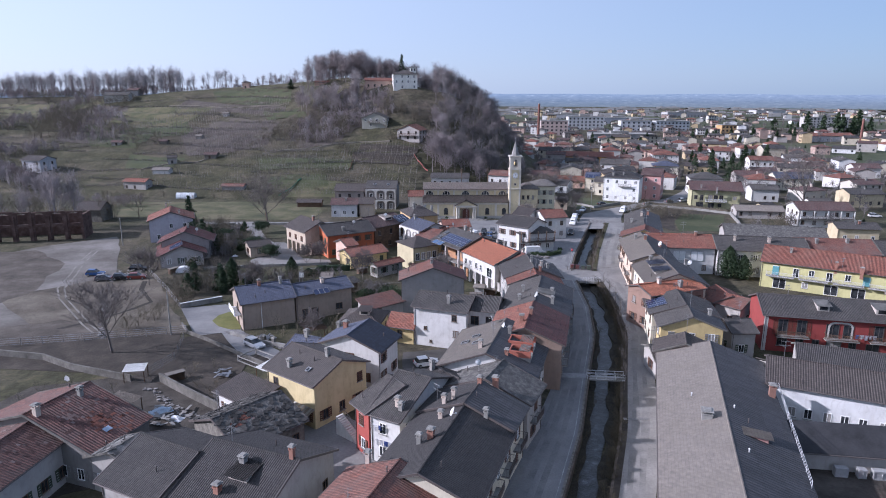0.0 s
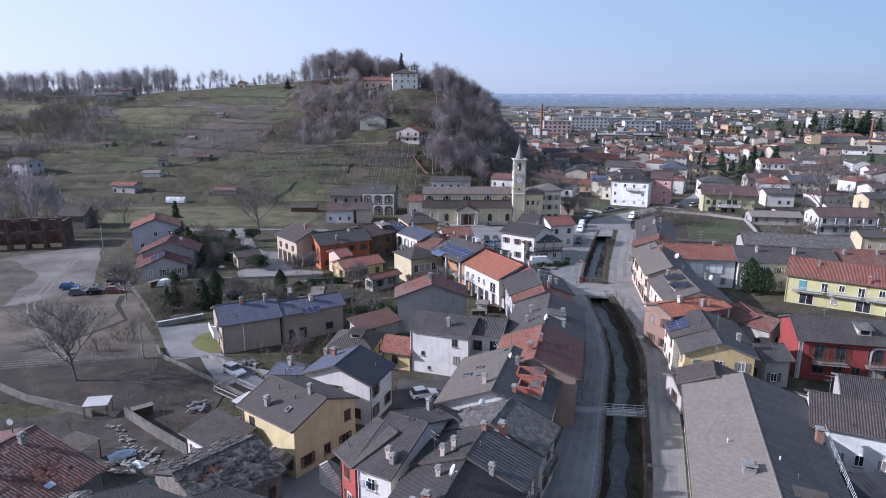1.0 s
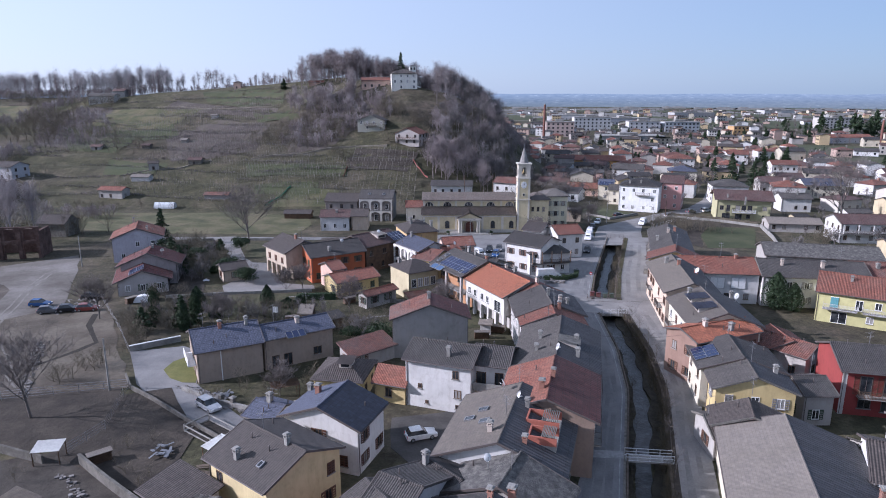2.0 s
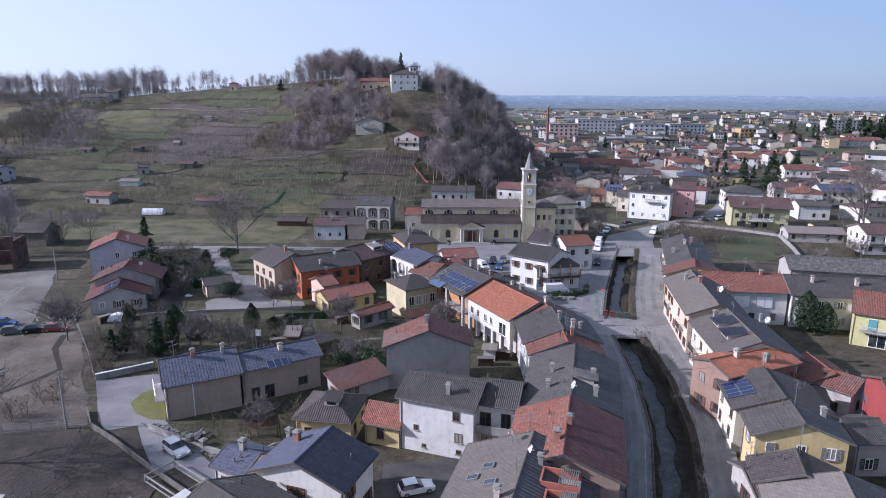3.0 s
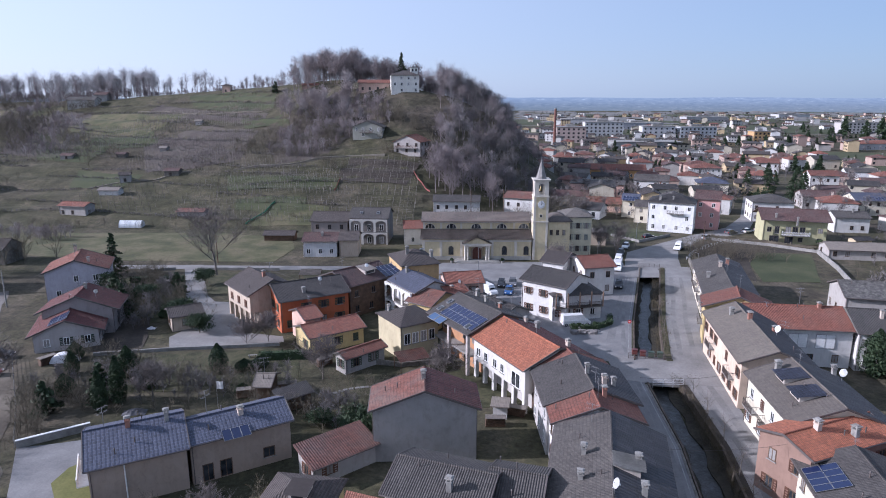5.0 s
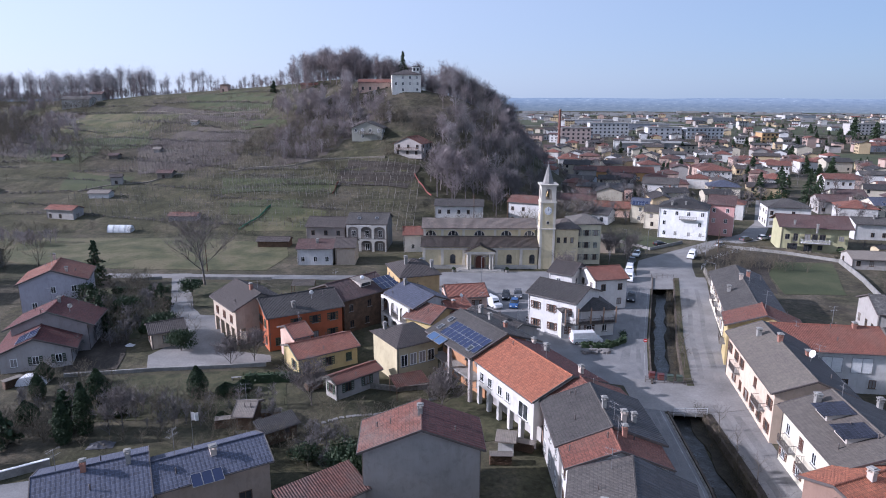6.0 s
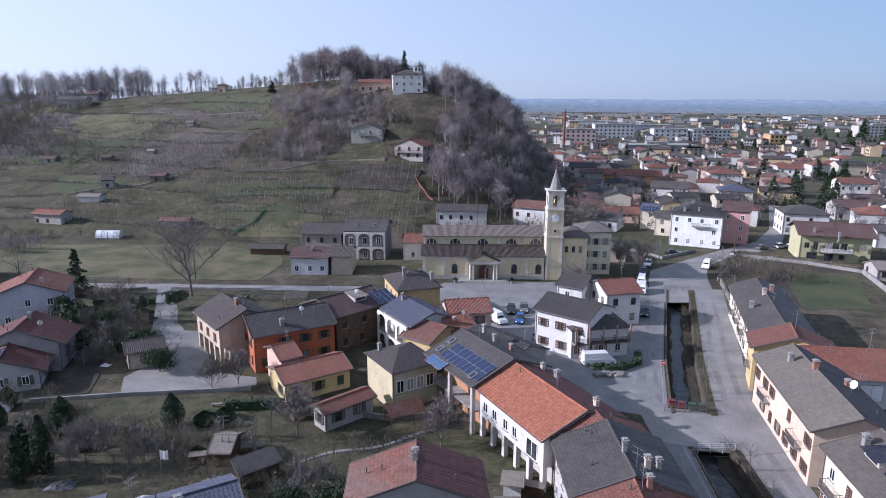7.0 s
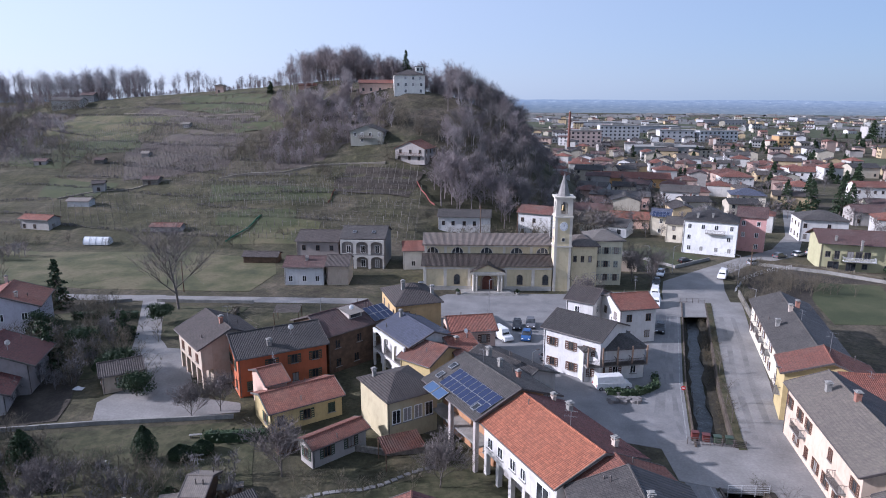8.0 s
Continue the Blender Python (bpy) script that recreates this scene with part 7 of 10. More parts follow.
tagged(new("vine_rows", tri_mesh("vine_rows", vs.v, vs.t, rough_mat("vine_wood", [(0.3, (0.11, 0.10, 0.09)), (0.7, (0.22, 0.205, 0.19))], 0.5, 3, 0.9, 0, 0.01))),
       "rows of bare vines on wires and posts", "vineyard", kind="stuff")

# ragged grass along the terrace edges
TUFT = [fuzzy_tree(100 + i, 1.3, 1.1, 34, 0.02, 0.05) for i in range(4)]
spots = []
for z in np.arange(2.2, 44, 2.6):
    keep = True
    for x in np.arange(-300, -38, 1.0):
        if rng.random() < 0.05:
            keep = rng.random() < 0.62
        f, c, t = line(FOOT_Y, x), line(CREST_Y, x), line(CREST, x)
        if not keep or z > t - 2 or (x > -75 and z > 24):
            continue
        y = f + (c - f) * (z / t) ** (1 / 1.2) + 2.5 * math.sin(x * 0.05 + z)
        spots.append((x + rng.uniform(-0.5, 0.5), y + rng.uniform(-0.5, 0.5), land(x, y) - 0.1, rng.uniform(0.5, 1.15), rng.uniform(0, 6.28)))
scatter("terrace_grass", TUFT, spots, TWIG_DARK, "ragged dark growth along the terrace edges", "grass")
# gardens between the houses east of the street
spots, greens = [], []
for _ in range(330):
    x, y = rng.uniform(88, 215), rng.uniform(186, 330)
    if (68 < x < 106 and 195 < y < 246) or x > 0.62 * y + 10 or x < 0.35 * y + 12 or abs((x - 87) * 0.82 - (y - 252) * 0.57) < 9 or any((x - o.matrix_basis.translation.x) ** 2 + (y - o.matrix_basis.translation.y) ** 2 < 64 for o, _h in HOUSES.values()):
        continue
    (greens if rng.random() < 0.12 else spots).append((x, y, -0.1, rng.uniform(0.35, 1.0), rng.uniform(0, 6.28)))
scatter("garden_thicket", BRUSH + LIGHT[:2], spots, TWIG_DARK, "bare garden trees and shrubs between houses", "trees")
scatter("garden_evergreens", [joined(evergreen(120 + i, 3.6, 1.9, 240, 0.2, 0.05)) for i in range(2)] + FIRS[:1], greens, LEAF, "dark evergreens between the garden walls", "shrubs")
# pale birches and poplars behind the ruin
scatter("poplars", [fuzzy_tree(130 + i, 19.0, 3.4, 900, 0.12, 0.045, 1.0, 0.012) for i in range(3)], [(-124, 199, 0, 1.1, 0.4), (-120, 203, 0, 1.0, 2.0), (-128, 203, 0, 0.95, 4.0), (-133, 198, 0, 0.75, 1.0), (-140, 196, 0, 0.7, 3.0)], TWIG_PALE, "pale leafless poplars behind a ruin", "trees")
spots = []
for pts, n, size in (([(-73, 168), (-75, 182), (-66, 196), (-60, 184), (-57, 172), (-62, 158)], 70, (0.5, 1.25)), ([(-62, 139), (-44, 136), (-24, 140), (-24, 146), (-46, 144), (-62, 148)], 46, (0.35, 0.95)), ([(-34, 128), (-16, 128), (-10, 136), (-26, 138)], 30, (0.4, 0.9))):
    k = 0
    while k < n:
        x, y = rng.uniform(-80, -5), rng.uniform(125, 200)
        if inside(pts, x, y):
            spots.append((x, y, -0.1, rng.uniform(*size), rng.uniform(0, 6.28)))
            k += 1
scatter("garden_brush", BRUSH, spots, TWIG_DARK, "bare shrubs and small fruit trees in gardens", "shrubs")
# single trees
big = lambda s, h=9.0, sp=0.5: (lambda: bare_tree(s, h, sp, 0.028, (10, 7, 6, 5), 0.22))
for k, (x, y, s, h) in enumerate(((-56.6, 101.0, 1, 9.0), (-58.2, 204, 2, 12.0), (-20, 145, 3, 5.0), (-1.5, 143.5, 4, 4.5), (25.0, 202.0, 5, 6.0), (44.0, 224.0, 7, 6.5), (41.0, 229.0, 8, 6.0), (131, 236, 9, 17.0), (-68, 140, 10, 6.0), (-43, 137, 11, 4.5), (-33, 160.5, 12, 4.0), (-36, 158, 13, 3.6), (-24.5, 108, 14, 3.5))):
    tree(("bare", k), x, y, big(s, h), BARK, TWIG, "leafless tree with a wide crown of fine twigs")
for k, (x, y, h, r) in enumerate(((134, 330, 13.0, 4.2), (141, 322, 14.0, 4.4), (128, 337, 12.0, 3.8), (147, 326, 12.0, 4.0), (137, 338, 14.5, 4.2), (117, 305, 6.0, 1.5), (-27.0, 385.0, 17.0, 4.5), (-96.0, 404.0, 6.0, 2.4), (-83.5, 204.0, 10.5, 3.0), (-76.0, 186.0, 5.0, 2.6), (-72.0, 180.0, 4.5, 2.4), (-65.5, 173.0, 7.0, 2.6), (-60.5, 187.0, 5.5, 2.2), (-69.5, 178.0, 8.0, 2.8), (-50.5, 137.0, 6.0, 1.8), (-56.0, 133.0, 5.0, 2.2))):
    tree(("fir", k), x, y, (lambda h=h, r=r, k=k: conifer(k + 5, h, r)), BARK, LEAF, "dark green conifer in a garden")
for k, (x, y, h, r) in enumerate(((-47.0, 164.5, 4.2, 2.5), (-58.0, 196.0, 4.2, 2.4), (-12.0, 128.5, 3.4, 3.0), (-53.9, 171.4, 5.0, 3.2), (-64.0, 180.0, 6.0, 3.0), (-74.0, 186.0, 6.5, 3.4), (-17.5, 131.0, 2.6, 2.0))):
    tree(("green", k), x, y, (lambda h=h, r=r, k=k: evergreen(k + 3, h, r)), BARK, LEAF, "bushy dark evergreen shrub", name="shrub", category="shrub", group="garden shrubs")
for k, (x, y, h, r) in enumerate(((66.5, 148.0, 8.0, 2.7), (69.4, 146.6, 6.0, 2.0), (-37.1, 147.2, 5.0, 1.5), (-50.7, 145.2, 5.2, 1.7), (-60.0, 146.0, 4.0, 1.1), (-49.0, 134.0, 6.2, 1.1), (-47.6, 136.4, 7.4, 1.2), (-33.4, 148.4, 1.7, 1.5), (-31.2, 149.6, 1.7, 1.4), (-57.0, 139.0, 3.2, 1.5), (-63.0, 152.0, 3.0, 1.4), (-69.0, 160.0, 2.6, 1.3), (-46.0, 141.5, 1.6, 1.2), (-31.0, 140.0, 1.4, 1.1), (-57.5, 173.0, 1.6, 1.0), (-62.0, 178.0, 2.2, 1.3))):
    tree(("cypress", k), x, y, (lambda h=h, r=r, k=k: cone_shrub(k + 20, h, r)), BARK, LEAF, "clipped dark evergreen cone in a garden", name="shrub", category="shrub", group="garden shrubs")

# pollarded young trees along the canal verge
for k, (y, h) in enumerate(((88, 3.2), (94, 3.6), (101, 3.4), (108, 3.6), (114, 3.2), (120, 3.6), (127, 3.4), (133, 3.2), (139.5, 3.6), (160, 3.4), (166, 3.2), (176, 3.2))):
    tree(("young", k % 3), canal_x(y) + 2.95, y, (lambda k=k: bare_tree(k % 3 + 30, 3.4, 0.4, 0.015, (6, 3, 3), 0.55, 0, 0.02)), BARK, TWIG, "young pruned street tree beside the canal", group="canal trees")


# ---- vehicles ----
def car(x, y, turn, col, label, form="car", length=4.1):
    """A parked car, its nose along its own +x."""
    body_mat = paint(col, 0.25, 0.1, "car_paint")
    van = form == "van"
    L, Wd, H = length, 1.75 if not van else 1.9, 1.47 if not van else 2.1
    ob = thing("van" if van else "car", pose(x, y, 0.07, 0, 0, turn), label, "van" if van else "car", "parked vehicles")

    def shell(bm):
        f, r = L / 2, -L / 2
        hood, belt = 0.82 if not van else 1.05, 0.9 if not van else 1.15
        side = [(r, 0.35), (r + 0.02, belt), (r + 0.3, belt + 0.02), (f - 1.15, belt), (f - 0.25, hood - 0.08), (f, 0.62), (f, 0.3), (f - 0.4, 0.22), (r + 0.3, 0.22)]
        lo = [bm.verts.new((a, -Wd / 2, b)) for a, b in side]
        hi = [bm.verts.new((a, Wd / 2, b)) for a, b in side]
        bm.faces.new(lo)
        bm.faces.new(hi[::-1])
        k = len(side)
        for i in range(k):
            bm.faces.new((lo[i], lo[(i + 1) % k], hi[(i + 1) % k], hi[i]))
        bmesh.ops.bevel(bm, geom=bm.edges[:], offset=0.06, segments=2, affect="EDGES")

    def cabin(bm, top, inset, z0, z1):
        f, r = L / 2, -L / 2
        base = [(r + (0.12 if not van else 0.05), -Wd / 2 + 0.06), (f - (1.2 if not van else 0.95), -Wd / 2 + 0.06), (f - (1.2 if not van else 0.95), Wd / 2 - 0.06), (r + (0.12 if not van else 0.05), Wd / 2 - 0.06)]
        up = [(r + (0.55 if not van else 0.12), -Wd / 2 + 0.22), (f - (2.0 if not van else 1.5), -Wd / 2 + 0.22), (f - (2.0 if not van else 1.5), Wd / 2 - 0.22), (r + (0.55 if not van else 0.12), Wd / 2 - 0.22)]
        lo = [bm.verts.new((*p, z0)) for p in base]
        hi = [bm.verts.new((*p, z1)) for p in up]
        bm.faces.new(hi)
        bm.faces.new(lo[::-1])
        for i in range(4):
            bm.faces.new((lo[i], lo[(i + 1) % 4], hi[(i + 1) % 4], hi[i]))
        bmesh.ops.bevel(bm, geom=bm.edges[:], offset=0.05, segments=2, affect="EDGES")

    def lid(bm):
        f, r = L / 2, -L / 2
        vs = box(bm, r + (0.5 if not van else 0.08), -Wd / 2 + 0.2, H - 0.06, f - (1.95 if not van else 1.45), Wd / 2 - 0.2, H + 0.02)
        bmesh.ops.bevel(bm, geom=bm.edges[:], offset=0.03, segments=2, affect="EDGES")
    key = (form, length)
    part("body", cached(("body", key, col), shell, body_mat), None, ob)
    part("cabin", cached(("cabin", key, van and col), lambda bm: cabin(bm, 0, 0, 0.85 if not van else 1.1, H), body_mat if van else glass_mat()), None, ob)
    if van:
        part("windscreen", cached(("windscreen", key), lambda bm: [bm.faces.new([bm.verts.new(p) for p in ((L / 2 - 1.0, -0.7, 1.22), (L / 2 - 1.0, 0.7, 1.22), (L / 2 - 1.42, 0.6, 1.92), (L / 2 - 1.42, -0.6, 1.92))])] and bmesh.ops.solidify(bm, geom=bm.faces[:], thickness=-0.06), glass_mat()), None, ob)
    part("car_roof", cached(("car_roof", key, col), lid, body_mat), None, ob)
    for sx in (L / 2 - 0.75, -L / 2 + 0.7):
        for sy in (-1, 1):
            w = part("wheel", cached(("wheel", 1), lambda bm: rod(bm, (0, -0.1, 0), (0, 0.1, 0), 0.31, 0.31, 14), paint((0.015, 0.015, 0.015), 0.8)), None, ob, at=pose(sx, sy * (Wd / 2 - 0.08), 0.3))
            part("rim", cached(("rim", 1), lambda bm: rod(bm, (0, -0.12, 0), (0, 0.12, 0), 0.19, 0.19, 10), METAL), None, w)
    for sy in (-1, 1):
        part("headlight", cached(("headlight", 1), lambda bm: box(bm, -0.1, -0.18, -0.07, 0.03, 0.18, 0.07), WHITE), None, ob, at=pose(L / 2 - 0.02, sy * (Wd / 2 - 0.3), 0.64))
        part("tail_light", cached(("tail_light", 1), lambda bm: box(bm, -0.03, -0.1, -0.16, 0.08, 0.1, 0.16), paint((0.3, 0.01, 0.01), 0.3)), None, ob, at=pose(-L / 2 + 0.0, sy * (Wd / 2 - 0.2), 0.75))
    return ob


C_WHITE, C_BLACK, C_BLUE, C_GREY, C_SILVER = (0.72, 0.72, 0.72), (0.015, 0.016, 0.02), (0.03, 0.09, 0.24), (0.12, 0.12, 0.13), (0.42, 0.43, 0.45)
car(-84.3, 147.6, 5, C_BLUE, "small blue car parked on the gravel yard")
car(-76.0, 152.2, 5, C_BLACK, "black car parked beside a house", length=4.4)
car(-33.4, 103.9, -40, C_SILVER, "silver family car on the curved drive", length=4.3)
car(41.6, 211.2, -108, C_WHITE, "white delivery van parked on the street", "van", 5.0)
car(43.2, 217.5, -108, C_WHITE, "white van parked behind another van", "van", 4.6)
car(46.2, 227.0, -108, C_BLACK, "black car parked on the street")
car(49.6, 235.2, -112, C_WHITE, "white car at the street corner")
car(38.0, 195.5, -107, C_BLACK, "dark car parked by the canal wall")
car(8.0, 190.2, -60, C_WHITE, "white van on the church square", "van", 4.6)
car(11.1, 196.0, -95, C_BLACK, "black car on the church square")
car(12.4, 190.4, -100, C_BLUE, "blue car on the church square")
car(13.8, 197.0, -95, C_GREY, "dark grey car on the church square")
car(15.4, 179.4, -60, C_SILVER, "silver car parked by a white house")
car(60.0, 248.0, 20, C_BLACK, "black car at the junction")
car(64.2, 233.6, -120, C_WHITE, "white van beside the street wall", "van", 4.4)
for k, (x, y, c) in enumerate(((77.6, 247.3, C_SILVER), (88.0, 255.2, C_GREY), (94.3, 257.6, C_WHITE), (99.4, 260.2, C_SILVER))):
    car(x, y, 28, c, "car parked along the main road")
car(138.2, 221.9, -10, C_WHITE, "white car parked in a yard")
car(150.7, 225.3, -10, C_WHITE, "white car parked in a yard")
car(2.8, 95.0, 160, C_GREY, "dark car in a small court")
car(-3.4, 96.4, 20, C_WHITE, "white car in a small dark court", length=4.0)
car(4.9, 158.0, -20, C_SILVER, "silver car under a carport", length=4.0)
car(23.6, 170.4, 10, C_WHITE, "white camper van beside a house", "van", 5.6)
for k, (x, y, t) in enumerate(((-80, 143.5, 20), (-76.5, 144.5, 15), (-73.0, 145.0, 10))):
    car(x, y, t, (C_GREY, C_BLACK, (0.2, 0.05, 0.04))[k], "old car standing in the scrap corner")


# ---- walls, fences, posts ----
def wall_run(name, pts, h, thick, mat, label, category="wall", cap=None, base=-0.3):
    """A wall along a broken line, in one piece, with an optional coping."""
    def run(bm, half, z0, z1):
        rows = []
        for i, p in enumerate(pts):
            a, b = Vector(pts[max(0, i - 1)]), Vector(pts[min(len(pts) - 1, i + 1)])
            d = (b - a).normalized()
            n = Vector((-d.y, d.x)) * half
            g = land(*p)
            rows.append([bm.verts.new(v) for v in ((p[0] - n.x, p[1] - n.y, g + z0), (p[0] - n.x, p[1] - n.y, g + z1), (p[0] + n.x, p[1] + n.y, g + z1), (p[0] + n.x, p[1] + n.y, g + z0))])
        for p, q in zip(rows, rows[1:]):
            for i in range(4):
                bm.faces.new((p[i], p[(i + 1) % 4], q[(i + 1) % 4], q[i]))
        bm.faces.new(rows[0])
        bm.faces.new(rows[-1][::-1])
    ob = thing(name, pose(0, 0, 0), label, category, "garden walls" if category == "wall" else "")
    bm = bmesh.new()
    run(bm, thick / 2, base, h)
    part("wall_body", bm, mat, ob)
    if cap:
        bm = bmesh.new()
        run(bm, thick / 2 + 0.06, h + 0.004, h + 0.1)
        part("coping", bm, cap, ob)
    return ob


def fence(pts, h, label, step=2.5, mat=None, wires=4, name="fence"):
    """Posts with wires or rails between them."""
    mat = mat or METAL
    ob = thing(name, pose(0, 0, 0), label, "fence", "fences")
    posts = []
    for (ax, ay), (bx, by) in zip(pts, pts[1:]):
        n = max(1, int(math.hypot(bx - ax, by - ay) / step))
        posts += [(ax + (bx - ax) * i / n, ay + (by - ay) * i / n) for i in range(n)]
    posts.append(pts[-1])
    me = cached(("post", h, mat.name), lambda bm: rod(bm, (0, 0, -0.3), (0, 0, h), 0.045, sides=6), mat)
    for p in posts:
        part("post", me, None, ob, at=pose(p[0], p[1], land(*p)))
    for k in range(wires):
        z = h * (k + 1) / wires - 0.04
        bm = bmesh.new()
        rows = []
        for i, a in enumerate(posts):
            d = (Vector(posts[min(len(posts) - 1, i + 1)]) - Vector(posts[max(0, i - 1)])).normalized() * (0.014 if mat == METAL else 0.03)
            rows.append([bm.verts.new((a[0] - d.y, a[1] + d.x, land(*a) + z)), bm.verts.new((a[0], a[1], land(*a) + z + 0.04)), bm.verts.new((a[0] + d.y, a[1] - d.x, land(*a) + z))])
        for p, r in zip(rows, rows[1:]):
            for i in range(3):
                bm.faces.new((p[i], p[(i + 1) % 3], r[(i + 1) % 3], r[i]))
        part("rail", bm, mat, ob)
    return ob


def along(pts, step=2.0):
    """The same broken line with points every step."""
    out = []
    for (ax, ay), (bx, by) in zip(pts, pts[1:]):
        n = max(1, int(math.hypot(bx - ax, by - ay) / step))
        out += [(ax + (bx - ax) * i / n, ay + (by - ay) * i / n) for i in range(n)]
    return out + [pts[-1]]


TRACK = rough_mat("worn_track", [(0.3, (0.16, 0.14, 0.11)), (0.7, (0.25, 0.225, 0.185))], 0.4, 3, 0.95, 0.4, 0.04)
for pts, w in (([(-89.5, 311.8), (-69.1, 312.5), (-52.9, 314.2), (-42.1, 315.1), (-28.2, 312.8)], 1.6), ([(-174.3, 410.7), (-156.3, 405.3), (-121.6, 388.9), (-95.8, 379.8)], 1.2), ([(-232.3, 343.6), (-221.9, 346.5), (-206.5, 346.3)], 1.6), ([(-66.4, 371.1), (-53.0, 378.9)], 1.4), ([(-143.2, 299.5), (-121.7, 305.9), (-107.9, 313.4)], 1.0)):
    wall_run("hill_track", along(pts), 0.35, w, TRACK, "pale worn track across the slope", "track", base=-0.6)
for pts, c in (([(-15.8, 299.1), (-12.4, 291.7), (-9.2, 287.1)], (0.2, 0.06, 0.05)), ([(-44.4, 287.8), (-43.6, 295.8)], (0.26, 0.08, 0.06)), ([(-70, 262.5), (-67, 270), (-64, 279)], (0.06, 0.2, 0.12))):
    wall_run("mesh_net", along(pts), 0.75, 0.05, paint(c, 0.8), "coloured mesh net hung along a terrace", "net", base=0.2)
wall_run("garden_wall", [(-90.0, 104.0), (-80.0, 100.5), (-66.3, 97.9), (-59.6, 94.1), (-48.1, 90.0)], 1.1, 0.3, OLDCON, "grey concrete wall between garden plots")
wall_run("garden_wall", [(-43.7, 90.0), (-37.9, 85.4), (-31.2, 80.4), (-25.3, 79.6)], 1.3, 0.25, OLDCON, "stained wall round a plot", cap=OLDCON)
wall_run("garden_wall", [(-54.3, 124.0), (-47.5, 128.8)], 1.0, 0.25, CONCRETE, "pale wall at the end of the drive", cap=WHITE)
wall_run("garden_wall", [(-50.0, 114.0), (-47.3, 109.9), (-42.2, 106.1), (-34.5, 99.8), (-27, 94)], 0.7, 0.25, OLDCON, "low concrete wall beside the drive")
wall_run("garden_wall", [(-39.4, 109.6), (-32.0, 105.2), (-22.7, 101.3)], 0.6, 0.3, CONCRETE, "low rockery wall under the villa", cap=CONCRETE)
wall_run("garden_wall", along([(77.8, 246.4), (92.0, 238.8), (101.2, 230.6), (108, 224)]), 0.8, 0.35, CONCRETE, "stone wall along the green field")
wall_run("garden_wall", [(101.5, 229.5), (97.0, 212.0), (91.0, 194)], 1.2, 0.3, CONCRETE, "pale wall at the field's end")
wall_run("garden_wall", [(-60.8, 153.4), (-48.1, 156.0), (-39, 157.3), (-30.5, 158.6)], 0.6, 0.3, CONCRETE, "low garden wall below the yard")
wall_run("garden_wall", [(-77.0, 206.4), (-70.4, 208.7)], 0.7, 0.25, CONCRETE, "low wall along the lane")
wall_run("garden_wall", along([(49.2, 251.8), (55.4, 242.5), (67.5, 251.6)]), 0.8, 0.3, CONCRETE, "pale wall round a roadside lawn")
wall_run("garden_wall", [(-64.9, 208.6), (-51.3, 208.7), (-44, 208.6)], 0.7, 0.25, CONCRETE, "low wall along the lane")
wall_run("garden_wall", [(62.2, 219.0), (58.2, 202.8), (55.4, 192.1)], 1.3, 0.35, STONE, "stone wall along the pale street")
wall_run("garden_wall", [(-19, 152.5), (-8, 150), (0, 152)], 0.8, 0.35, STONE, "rubble garden wall")
slab_rng = random.Random(3)
path_ob = thing("stepping_path", pose(0, 0, 0), "path of pale stepping slabs in a lawn", "path")
slab = cached(("slab",), lambda bm: prism(bm, [(-0.34, -0.26), (0.32, -0.3), (0.36, 0.24), (-0.3, 0.3)], -0.1, 0.11), PAVING)
for k in range(22):
    part("slab", slab, None, path_ob, at=pose(-18.0 + 0.74 * k + slab_rng.uniform(-0.1, 0.1), 139.6 + 0.36 * k + 0.6 * math.sin(k * 0.4), 0, 0, 0, 26 + slab_rng.uniform(-12, 12)))
fence([(62.4, 221.5), (68.6, 231.5), (77.5, 239.2), (85.3, 243.0)], 1.1, "white railing round the bend of the street", 1.6, RAIL, 3)
fence([(-77.1, 103.1), (-64.0, 105.9), (-47.7, 110.2)], 1.5, "wire fence along a field", 3.0)
fence([(-47.7, 110.2), (-44.8, 98.0), (-46.5, 92.0)], 1.4, "wire fence between plots", 3.0)
fence([(-73.7, 151.8), (-60.8, 133.7), (-54.6, 124.2)], 1.3, "wire fence on a bank", 2.5)
fence([(29.6, 154.2), (36.6, 153.4)], 1.1, "iron railing of the street bridge", 1.4, TRIM, 4)
fence([(30.6, 143.7), (35.2, 143.8)], 1.1, "white railing of the street bridge", 1.4, RAIL, 4)
fence([(47.4, 213.2), (52.6, 213.0)], 1.1, "railing where the canal goes under the road", 1.3, TRIM, 3)



def leafy_hedge(pts, h, w, mat, label, seed):
    """A clipped hedge: a dense core under a ragged coat of leaves."""
    ob = wall_run("garden_hedge", along(pts, 1.5), h - 0.12, w - 0.25, mat, label, "hedge")
    q = random.Random(seed)
    st = Stems(q)
    rows = along(pts, 0.5)
    for x, y in rows:
        for _ in range(34):
            st.leaf(Vector((x + q.uniform(-0.3, 0.3) + q.uniform(-1, 1) * w / 2, y + q.uniform(-0.3, 0.3) + q.uniform(-1, 1) * w / 2, land(x, y) + h * q.random() ** 0.5 + q.uniform(-0.05, 0.1))), q.uniform(0.12, 0.22))
    part("foliage", tri_mesh("foliage", st.v, st.t, mat), None, ob)


